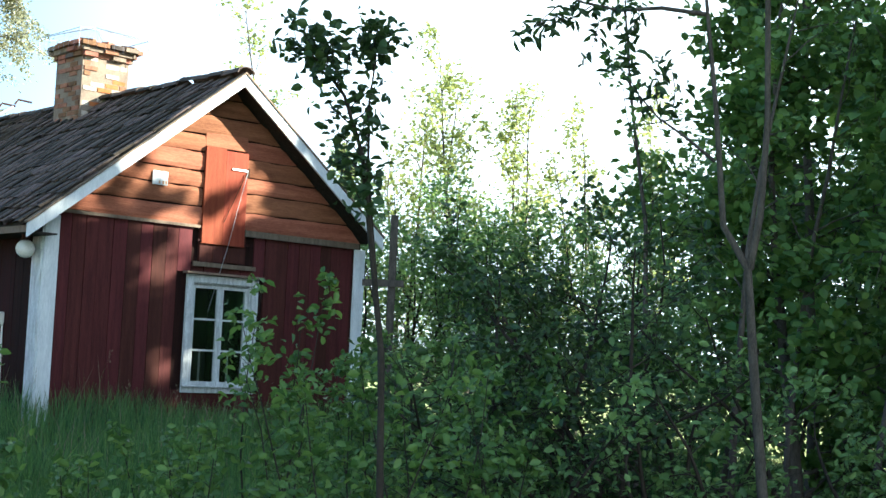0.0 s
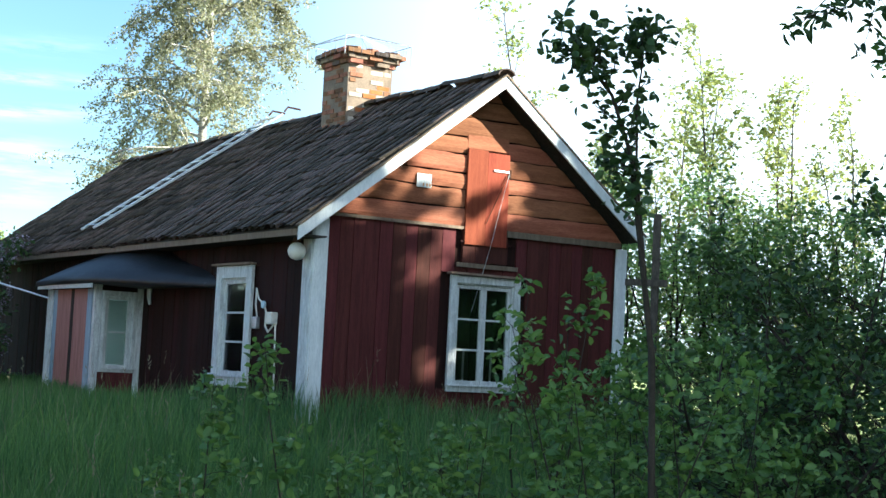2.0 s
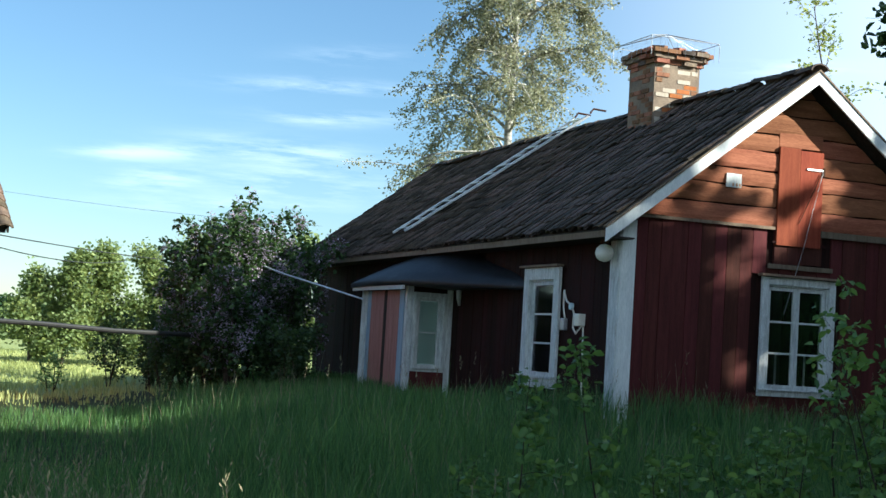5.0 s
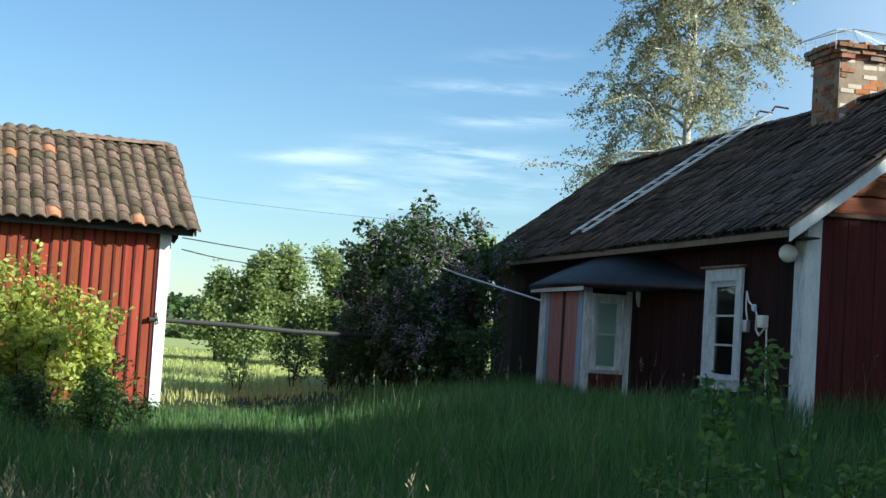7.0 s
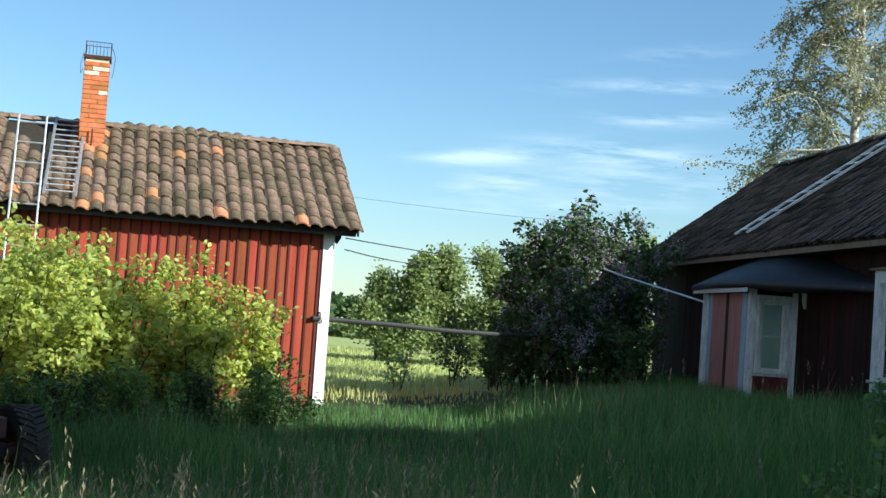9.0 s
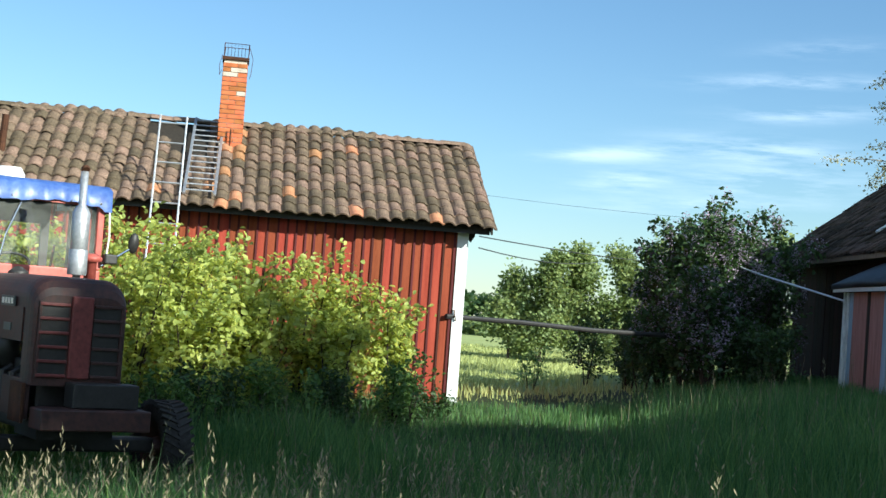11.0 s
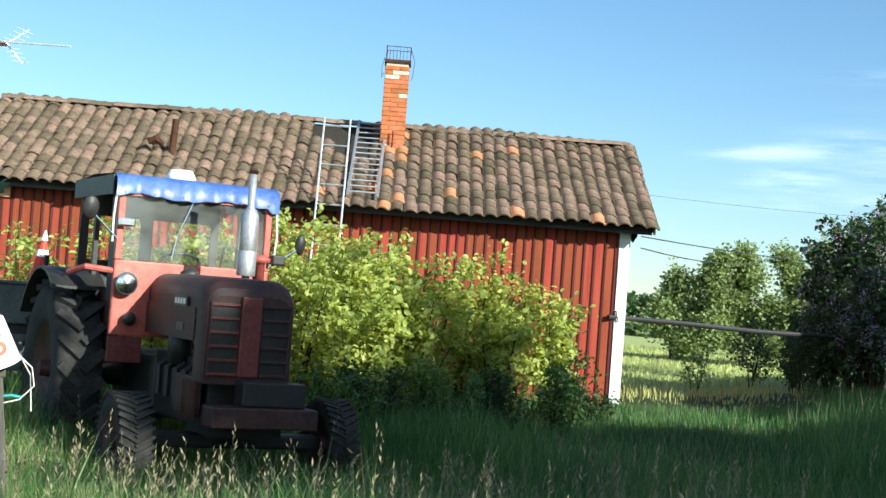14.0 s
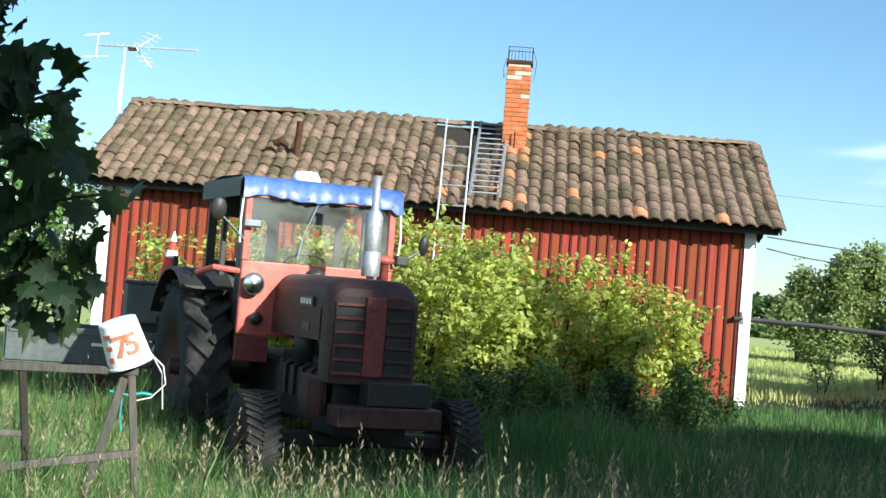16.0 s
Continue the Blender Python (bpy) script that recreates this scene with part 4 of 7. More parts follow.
    for k, (a, b, mt) in enumerate(((0.09, 0.30, "blue_trim"), (0.30, 0.90, "pink"), (0.92, 1.06, "dark_wood"), (1.06, 1.72, "pink"), (1.74, 1.92, "blue_trim"), (1.98, 2.06, "white_worn"))):
        part("board", box(-pp - 0.025 - 0.004 * (k % 2), -pp - 0.002, pb0 + a, pb0 + b, -0.15, 1.72), M[mt], pf)
    part("porch_post", box(-pp - 0.06, -pp - 0.0, pb1, pb1 + 0.07, -0.2, 1.80, bevel=0.005), M["white_worn"], c)
    part("porch_wall", box(-pp + 0.04, -0.03, pb1 - 0.05, pb1, -0.2, 1.80), M["red_dark"], c)
    # felt-covered hipped roof with a soft edge
    bm = bmesh.new()
    eave = [(-0.03, 2.70, 1.80), (-0.55, 3.9, 1.83), (-1.0, 5.15, 1.86), (-1.06, 6.4, 1.87), (-1.02, 7.95, 1.84), (-0.4, 8.5, 1.86), (-0.03, 8.6, 1.88)]
    topl = [(-0.03, 3.9, 2.12), (-0.06, 4.6, 2.33), (-0.12, 5.3, 2.43), (-0.12, 6.3, 2.44), (-0.10, 7.1, 2.34), (-0.06, 7.8, 2.12), (-0.03, 8.3, 1.98)]
    rows_ = []
    for s in np.linspace(0, 1, 6):
        rows_.append([bm.verts.new(Vector(a).lerp(Vector(b), s) + Vector((0, 0, 0.05 * math.sin(math.pi * s) + 0.015 * math.sin(7 * k_ + 5 * s)))) for k_, (a, b) in enumerate(zip(eave, topl))])
    low = [bm.verts.new(Vector(a) - Vector((0, 0, 0.07))) for a in eave]
    inn = [bm.verts.new(Vector((-0.03, a[1], 1.76))) for a in eave]
    for a, b in zip([inn, low] + rows_, [low] + rows_):
        for k_ in range(6):
            bm.faces.new((a[k_], a[k_ + 1], b[k_ + 1], b[k_]))
    pr = part("porch_roof", bm, M["felt"], c, "low hipped porch roof of black roofing felt", smooth=True)
    part("eaves_board", box(-1.0, -0.97, 5.3, 7.9, 1.72, 1.785), M["white_worn"], pr)
    part("cover_board", box(-0.30, -0.06, 8.15, 8.5, 1.93, 1.955), M["grey_wood"], c)
    bm = bmesh.new()
    tube(bm, [(-0.05, 5.30, 1.76), (-0.06, 5.29, 1.62), (-0.05, 5.27, 1.52)], [0.05, 0.035, 0.02], 6)
    part("bracket", bm, M["white_worn"], c)
    # gutter pole that leans out from the porch
    bm = bmesh.new()
    tube(bm, [(-0.92, 7.55, 1.58), (-1.9, 9.2, 1.98), (-2.15, 9.62, 2.10)], 0.015, 8)
    part("gutter_pole", bm, M["alu"], c, "thin pale metal pole leaning out")
    # lamp globe at the corner, meter boxes and cable
    lamp = part("wall_lamp", lathe(bmesh.new(), [(0.0, -0.115), (0.06, -0.10), (0.1, -0.06), (0.118, 0.0), (0.1, 0.06), (0.06, 0.10), (0.0, 0.115)], Matrix.Translation((-0.20, 0.10, 2.16))), M["cream"], c, "round white globe lamp", smooth=True)
    part("socket", lathe(bmesh.new(), [(0.0, 0.0), (0.055, 0.0), (0.05, 0.10), (0.03, 0.13), (0.0, 0.13)], Matrix.Translation((-0.20, 0.10, 2.27))), M["rust"], lamp)
    part("bracket", box(-0.21, -0.06, 0.085, 0.115, 2.36, 2.39), M["rust"], lamp)
    part("meter_box", box(-0.13, -0.03, 0.86, 1.00, 1.24, 1.40, bevel=0.012), M["cream"], c, "small cream meter box")
    part("meter_box", box(-0.10, -0.03, 1.38, 1.50, 1.18, 1.34, bevel=0.012), M["steel"], c)
    bm = bmesh.new()
    tube(bm, [(-0.05, 0.93, 1.24), (-0.07, 1.05, 1.14), (-0.07, 1.14, 1.22), (-0.06, 1.15, 1.40), (-0.06, 1.22, 1.50), (-0.06, 1.40, 1.58), (-0.05, 1.50, 1.72)], 0.013, 6)
    tube(bm, [(-0.05, 1.50, 1.72), (-0.06, 1.48, 1.50), (-0.05, 1.44, 1.34)], 0.011, 6)
    tube(bm, [(-0.05, 0.88, 1.24), (-0.05, 0.84, 0.5), (-0.05, 0.80, -0.1)], 0.012, 6)
    part("cable", bm, M["cream"], c)
    part("junction", lathe(bmesh.new(), [(0, -0.02), (0.045, -0.02), (0.05, 0.0), (0.045, 0.02), (0, 0.02)], Matrix.Translation((-0.07, 1.22, 1.50)) @ Matrix.Rotation(1.57, 4, "Y"), 12), M["pale_blue"], c)
    return c


cottage()


# ---- the long house ----
def long_house():
    L, D, EAVE = 10.1, 4.8, 2.72
    OV, OVG = 0.35, 0.34
    RID = 4.15
    slope = (RID - 2.66) / (D / 2 + OV)
    h = thing("long_house", pose(*H2, H2_Z, 0, 0, H2_A), "long low red board house with a lichened clay tile roof", "house")
    bm = bmesh.new()
    add_box(bm, -L, 0, 0.0, 0.15, -0.4, EAVE)
    front = part("wall", bm, M["red_h2"], h)
    boards(front, -L + 0.02, -0.02, 0.0, 2.70, 0.155, M["red_h2"], Matrix.Translation((0, -0.002, 0)), batten=0.028, batten_mat=M["red"], seed=21)
    gp = [(0, -0.4), (D, -0.4), (D, 2.72), (D / 2, 2.72 + slope * D / 2 + 0.05), (0, 2.72)]
    g1 = part("wall", prism(gp, 0.15, axis=0), M["red_h2"], h)
    g1.matrix_basis = Matrix.Translation((-0.15, 0.151, 0))
    g2 = part("wall", prism(gp, 0.15, axis=0), M["red_h2"], h)
    g2.matrix_basis = Matrix.Translation((-L, 0.151, 0))
    part("wall", box(-L, 0, D - 0.15, D, -0.4, EAVE), M["red_h2"], h)
    for xx in (-L - 0.04, -0.12):
        part("corner_trim", box(xx, xx + 0.17, -0.062, -0.032, -0.3, 2.66, bevel=0.004), M["white"], h, "white-painted corner board")
        part("corner_trim", box(xx + (0.142 if xx > -5 else 0), xx + (0.17 if xx > -5 else 0.028), -0.030, 0.18, -0.3, 2.66, bevel=0.004), M["white"], h)
    part("knee_brace", prism([(-0.06, 2.66), (0.16, 2.66), (0.16, 2.58), (0.10, 2.48)], 0.06), M["dark_wood"], h)
    n1 = math.hypot(1, slope)
    prof = [(-OV, 2.66), (D / 2, RID), (D + OV, 2.66), (D + OV, 2.72), (D / 2, RID + 0.06), (-OV, 2.72)]
    roof = part("roof", prism(prof, L + 2 * OVG, axis=0), M["dark_wood"], h, "roof of lichened brown and orange clay tiles")
    roof.matrix_basis = Matrix.Translation((-L - OVG, 0, 0))
    up = Vector((0, 1 / n1, slope / n1))
    cols, rows = int((L + 2 * OVG) / TILE_W) + 1, 11
    gap = lambda i, j: (28 <= i <= 30 and j >= 6) or (26 <= i <= 27 and j >= 8)
    odd = lambda i, j, rng: rng.random() < (0.03 + (0.30 if 31 <= i <= 33 else 0))
    lay_tiles(roof, (-0.02, -OV - 0.11, 2.685), (1, 0, 0), up, cols, rows, lambda i, j: i >= cols - 28, [M["tile_h"], M["tile_new"], M["tile_h2"]], skip=gap, sag=0.035, seed=9, odd=odd, shape=BROAD_TILE)
    part("barge_board", prism([(-OV - 0.03, 2.60), (D / 2, RID - 0.06), (D / 2, RID + 0.08), (-OV - 0.03, 2.74)], 0.03, axis=0), M["dark_wood"], h).matrix_basis = Matrix.Translation((OVG + 0.004, 0, 0))
    # black strip standing in for the shade under the eaves, not a board
    part("fascia", box(-L - OVG, OVG, -OV + 0.06, -OV + 0.08, 2.60, 2.68), M["black"], h)
    rng = random.Random(7)
    x = 0.0
    while x < L + 2 * OVG - 0.3:
        bm = bmesh.new()
        pr = [(0.14 * math.sin(a), 0.09 * math.cos(a)) for a in np.linspace(-1.45, 1.45, 7)]
        r0 = [bm.verts.new((0, py, pz + 0.010)) for py, pz in pr]
        r1 = [bm.verts.new((0.42, py * 0.92, pz)) for py, pz in pr]
        for k in range(6):
            bm.faces.new((r0[k], r0[k + 1], r1[k + 1], r1[k]))
        rt = part("ridge_tile", bm, M["tile_h"], roof)
        rt.matrix_basis = Matrix.Translation((x, D / 2 + rng.uniform(-0.015, 0.015), RID + 0.075 + rng.uniform(-0.01, 0.015))) @ Euler((rng.uniform(-0.05, 0.05), rng.uniform(-0.03, 0.03), rng.uniform(-0.04, 0.04))).to_matrix().to_4x4()
        x += 0.38
    # chimney
    cx0, cx1, cy0, cy1 = -3.98, -3.58, 1.62, 2.05
    ch = part("chimney", box(cx0 + 0.015, cx1 - 0.015, cy0 + 0.015, cy1 - 0.015, 3.4, 5.26), M["mortar"], h, "slim orange brick chimney")
    part("flashing", box(cx0 - 0.03, cx1 + 0.03, cy0 - 0.03, cy1 + 0.03, 3.5, 3.80), M["steel"], ch)
    z, k = 3.82, 0
    while z < 5.20:
        for side in range(4):
            a, b = ((cx0, cx1), (cy0, cy1), (cx0, cx1), (cy0, cy1))[side]
            cut = [a, a + 0.25, b] if k % 2 else [a, a + 0.13, b]
            for p, q in zip(cut, cut[1:]):
                o = rng.uniform(-0.003, 0.003)
                if side == 0: bb = box(p + 0.005, q - 0.005, cy0 - o, cy0 + 0.03, z, z + 0.065)
                elif side == 2: bb = box(p + 0.005, q - 0.005, cy1 - 0.03, cy1 + o, z, z + 0.065)
                elif side == 1: bb = box(cx1 - 0.03, cx1 + o + 0.002, p + 0.005, q - 0.005, z, z + 0.065)
                else: bb = box(cx0 - o - 0.002, cx0 + 0.03, p + 0.005, q - 0.005, z, z + 0.065)
                part("brick", bb, M["mortar"] if (side == 0 and rng.random() < 0.16) else M["brick"], ch)
        z += 0.077
        k += 1
    part("cap", box(cx0 - 0.02, cx1 + 0.02, cy0 - 0.02, cy1 + 0.02, 5.25, 5.30), M["rust"], ch)
    bm = bmesh.new()
    for px, py in ((cx0, cy0), (cx1, cy0), (cx0, cy1), (cx1, cy1)):
        tube(bm, [(px, py, 5.28), (px + 0.01, py, 5.52)], 0.006, 5)
    tube(bm, [(cx0, cy0, 5.52), (cx1, cy0, 5.52), (cx1, cy1, 5.52), (cx0, cy1, 5.52), (cx0, cy0, 5.52)], 0.006, 5)
    for s in np.linspace(0, 1, 8):
        px = cx0 + (cx1 - cx0) * s
        tube(bm, [(px, cy0, 5.30), (px, cy0, 5.52)], 0.0025, 3)
        tube(bm, [(px, cy1, 5.30), (px, cy1, 5.52)], 0.0025, 3)
    tube(bm, [(cx0 - 0.02, cy0 - 0.02, 5.32), (cx0 - 0.06, cy0 - 0.03, 5.15), (cx0 - 0.05, cy0 - 0.03, 4.98), (cx0 - 0.02, cy0 - 0.02, 5.06)], 0.006, 4)
    tube(bm, [(cx1 + 0.01, cy0 - 0.02, 5.48), (cx1 + 0.08, cy0 - 0.03, 5.28), (cx1 + 0.06, cy0 - 0.03, 5.02), (cx1 + 0.04, cy0 - 0.02, 4.95)], 0.006, 4)
    part("wire_cage", bm, M["rust"], ch, "bent wire basket on the flue")
    part("iron_rod", tube(bmesh.new(), [(-3.78, 1.55, 3.5), (-3.77, 1.55, 4.1)], 0.014, 6), M["rust"], ch)
    # stove pipe and hood
    part("vent_pipe", tube(bmesh.new(), [(-7.25, 0.72, 3.3), (-7.22, 0.72, 3.92)], 0.055, 10), M["rust"], h, "rusty stove pipe")
    part("vent_hood", tube(bmesh.new(), [(-7.62, 0.66, 3.52), (-7.50, 0.66, 3.58), (-7.38, 0.66, 3.50)], [0.05, 0.07, 0.03], 7), M["rust"], h)
    # small plate under the eaves
    pl = part("wall_plate", box(-9.92, -9.52, -0.085, -0.06, 2.44, 2.66, bevel=0.01), M["orange_plate"], h, "faded orange board with a pale print")
    part("print", box(-9.84, -9.66, -0.089, -0.0855, 2.52, 2.62), M["pale_blue"], pl)
    return h, slope, up


LH, LH_SLOPE, LH_UP = long_house()


def ladder(name, m, length, width, rungs, material, label, rail=0.02):
    """A ladder: z along it, x across."""
    t = thing(name, m, label, "ladder")
    for x in (0, width):
        part("rail", box(x - rail, x + rail, -rail * 0.8, rail * 0.8, 0, length, bevel=0.004), material, t)
    for k in range(rungs):
        z = length * (k + 0.6) / rungs
        part("rung", tube(bmesh.new(), [(rail, 0, z), (width - rail, 0, z)], 0.013, 7), material, t)
    return t


H2M = pose(*H2, H2_Z, 0, 0, H2_A)
_tilt = math.degrees(math.atan2(1 / LH_SLOPE, 1))
# leaning ladder against the eaves, and the flat steps that lie on the roof
ladder("leaning_ladder", H2M @ pose(-4.82, -1.55, 0.0, -20, 0, 0), 4.3, 0.40, 13, M["steel"], "thin pale aluminium ladder leaning on the eaves and roof", rail=0.014)
ladder("roof_steps", H2M @ pose(-4.37, -0.38, 2.86, -_tilt, 0, 0), 3.05, 0.46, 14, M["steel"], "grey steel steps lying on the tile roof", rail=0.022)


# ---- plants ----
def at(az, d):
    """A place on the ground d metres from the camera, az degrees to the left of straight ahead at the start."""
    return -d * math.sin(radians(az)), d * math.cos(radians(az))


def unit(v):
    return v / np.maximum(np.linalg.norm(v, axis=-1, keepdims=True), 1e-9)


def leaf_mesh(name, pos, size, rng, material, parent, up=0.35, wide=0.5, simple=False, droop=0.0, label=""):
    """Leaves at pos (n x 3): folded ovals, or plain lozenges when simple."""
    n = len(pos)
    d = rng.normal(0, 1, (n, 3))
    d[:, 2] = d[:, 2] * 0.6 - droop
    d = unit(d)
    nr = rng.normal(0, 1, (n, 3))
    nr[:, 2] = np.abs(nr[:, 2]) + up
    s = unit(np.cross(d, nr))
    nr = np.cross(s, d)
    sz = (size * rng.uniform(0.65, 1.3, n))[:, None]
    w = sz * wide
    if simple:
        v = np.stack([pos, pos + d * sz * 0.5 + s * w * 0.5, pos + d * sz, pos + d * sz * 0.5 - s * w * 0.5], 1).reshape(-1, 3)
        f = np.arange(n)[:, None] * 4 + np.array([[0, 1, 2, 3]])
    else:
        cup = nr * sz * 0.12
        v = np.stack([pos, pos + d * sz * 0.3 + s * w * 0.45 + cup, pos + d * sz * 0.7 + s * w * 0.42 + cup, pos + d * sz - nr * sz * 0.1,
                      pos + d * sz * 0.7 - s * w * 0.42 + cup, pos + d * sz * 0.3 - s * w * 0.45 + cup], 1).reshape(-1, 3)
        b = np.arange(n)[:, None] * 6
        f = np.concatenate([b + np.array([[0, 1, 2, 3]]), b + np.array([[0, 3, 4, 5]])])
    return tagged(arr_ob(name, v, f, material, parent, label), kind="stuff")


def wander(rng, p, d, length, n, bend, pull=(0, 0, 0)):
    pts = [np.array(p, float)]
    d = np.array(d, float)
    for _ in range(n):
        d = unit(d + rng.normal(0, bend, 3) + np.array(pull))
        pts.append(pts[-1] + d * length / n)
    return np.array(pts)


def tubes(name, lines, material, parent, sides=5, label=""):
    """Many tapered tubes in one mesh: lines of (points, first radius, last radius)."""
    vs, fs, n = [], [], 0
    ang = np.linspace(0, 2 * np.pi, sides, endpoint=False)
    for pts, r0, r1 in lines:
        k = len(pts)
        d = unit(np.gradient(pts, axis=0))
        ref = np.where(np.abs(d[:, 2:3]) < 0.9, np.array([[0, 0, 1.0]]), np.array([[1.0, 0, 0]]))
        a = unit(np.cross(d, ref))
        b = np.cross(d, a)
        r = np.linspace(r0, r1, k)[:, None, None]
        ring = pts[:, None, :] + r * (np.cos(ang)[None, :, None] * a[:, None, :] + np.sin(ang)[None, :, None] * b[:, None, :])
        vs.append(ring.reshape(-1, 3))
        i = np.arange(k - 1)[:, None] * sides
        j = np.arange(sides)[None, :]
        q = np.stack([i + j, i + (j + 1) % sides, i + sides + (j + 1) % sides, i + sides + j], -1).reshape(-1, 4)
        fs.append(q + n)
        n += k * sides
    return arr_ob(name, np.vstack(vs), np.vstack(fs), material, parent, label, smooth=True)


def along(pts, t):
    x = np.clip(t, 0, 0.999) * (len(pts) - 1)
    i = int(x)
    return pts[i] + (pts[i + 1] - pts[i]) * (x - i)


def tree(name, label, category, base, height, r, leaves, leaf_size, leaf_mat, bark_mat, seed, limbs=14, limb_len=0.38, start=0.25, rise=0.5, twigs=7, lean=(0, 0), stems=1,
         spread=0.0, droop=0.0, clump=0.10, simple=False, group="", bend=0.10, wide=0.5, flowers=0, kind="", twig_len=0.45, path=None, top=0.55):
    """A tree or shrub: tapered stems, limbs and twigs, and a crown of single leaves round the twigs."""
    rng = np.random.default_rng(seed)
    x, y = base
    z = float(ground_z(x, y)) - 0.05
    t = thing(name, pose(x, y, z), label, category, group, kind)
    trunk, limb, anchors = [], [], []
    for s in range(stems):
        a = rng.uniform(0, 2 * np.pi)
        d0 = np.array([lean[0] + spread * math.cos(a), lean[1] + spread * math.sin(a), 1.0])
        p0 = np.array([0.10 * spread * math.cos(a) * 3, 0.10 * spread * math.sin(a) * 3, 0]) if stems > 1 else np.zeros(3)
        h = height * (rng.uniform(0.75, 1.0) if stems > 1 else 1.0)
        st = wander(rng, p0, d0, h, 9, bend * 0.6, (0, 0, 0.06)) if path is None else np.array(path, float) - np.array([x, y, z])
        trunk.append((st, r, r * 0.18))
        for k in range(limbs):
            u = start + (1 - start) * (k + rng.uniform(0, 1)) / limbs
            p = along(st, u)
            az = rng.uniform(0, 2 * np.pi)
            ll = height * limb_len * (1.0 - top * max(0.0, (u - start) / (1 - start))) * rng.uniform(0.6, 1.15)
            d = np.array([math.cos(az), math.sin(az), rise + rng.normal(0, 0.2)])
            lm = wander(rng, p, d, ll, 5, 0.20, (0, 0, 0.05 - droop * 0.5))
            limb.append((lm, r * 0.36 * (1 - 0.6 * u), r * 0.07))
            for _ in range(twigs):
                q = along(lm, rng.uniform(0.2, 1.0))
                dd = unit(lm[-1] - lm[0]) + rng.normal(0, 0.7, 3)
                dd[2] -= droop
                tw = wander(rng, q, dd, ll * twig_len * rng.uniform(0.5, 1.2), 3, 0.2, (0, 0, -droop * 0.6))
                limb.append((tw, r * 0.09, r * 0.03))
                anchors.append(tw)
    tubes("trunk", trunk, bark_mat, t, 8)
    tagged(tubes("branchwork", limb, bark_mat, t, 4), kind="stuff")
    anc = np.array(anchors)
    i = rng.integers(0, len(anc), leaves)
    u = rng.uniform(0.1, 1.0, leaves) * 2.999
    j = u.astype(int)
    f = (u - j)[:, None]
    pos = anc[i, j] * (1 - f) + anc[i, np.minimum(j + 1, 3)] * f + rng.normal(0, clump, (leaves, 3))
    leaf_mesh("crown", pos, leaf_size, rng, leaf_mat, t, simple=simple, wide=wide, droop=droop)
    if flowers:
        ends = anc[rng.integers(0, len(anc), flowers), 3]
        ends = ends[ends[:, 2] > height * 0.25]
        pp = (ends[:, None, :] + rng.normal(0, 1, (len(ends), 26, 3)) * np.array([0.045, 0.045, 0.085])).reshape(-1, 3)
        leaf_mesh("blossom", pp, 0.035, rng, M["lilac"], t, simple=True, wide=0.9, label="pale mauve blossom clusters")
    return t


# birch behind the cottage
tree("birch", "tall birch with a pale trunk and thin hanging foliage", "tree", (-12.15, 33.9), 14.5, 0.16, 76000, 0.08, M["leaf_birch"], M["birch_bark"], 5, limbs=74, limb_len=0.20, start=0.30, rise=0.75,
     twigs=9, droop=0.5, clump=0.075, top=0.3, twig_len=0.55, simple=True, wide=0.7, bend=0.05)
# light trees behind the cottage and thicket
for k, (p, h, n) in enumerate((((0.7, 38.0), 10.8, 3600), ((-1.2, 39.0), 9.4, 2600), ((1.9, 37.5), 9.9, 2800), ((-4.7, 38.5), 11.0, 1300), ((-3.6, 40.0), 8.6, 3000), ((3.6, 39.5), 8.4, 2400), ((5.8, 40.0), 9.5, 2600))):
    tree("aspen", "slender young tree with light green spring leaves", "tree", p, h, 0.07, n, 0.13, M["leaf_pale"], M["bark"], 40 + k, limbs=22, limb_len=0.20, start=0.2, rise=1.5, twigs=6, clump=0.12, simple=True, wide=0.75,
         group="light trees behind the cottage", stems=2 if k != 3 else 1, spread=0.05)
# dense undergrowth behind and beside the gable
for k, (p, h, n) in enumerate((((1.6, 24.0), 4.6, 5200), ((3.1, 22.5), 4.4, 5200), ((0.3, 27.0), 5.2, 5200), ((4.4, 25.0), 5.4, 5200), ((2.3, 28.0), 5.0, 4200), ((5.8, 22.0), 5.6, 5200), ((0.9, 21.5), 3.0, 4200), ((2.4, 18.5), 2.6, 4200), ((4.4, 17.5), 3.4, 5200), ((0.9, 16.8), 1.9, 2600), ((-1.6, 25.2), 4.4, 4200), ((-0.5, 23.8), 4.0, 4200), ((0.4, 22.8), 3.4, 4200), ((-2.4, 27.5), 5.0, 4200), ((0.1, 29.5), 5.6, 4200), ((6.6, 25.0), 6.0, 5200), ((7.3, 23.0), 6.0, 5200), ((5.2, 28.0), 6.4, 5200), ((7.6, 27.0), 6.6, 5200))):
    tree("shrub", "dense wild shrub with fine twigs and green leaves", "shrub", p, h, 0.035, int(n * 0.7), 0.09, M["leaf_mid"] if k % 3 else M["leaf"], M["bark_dark"], 60 + k, limbs=9, limb_len=0.34, start=0.12, rise=0.8, twigs=6, stems=5, spread=0.22,
         clump=0.12, simple=True, wide=0.65, group="thicket shrubs", bend=0.14)
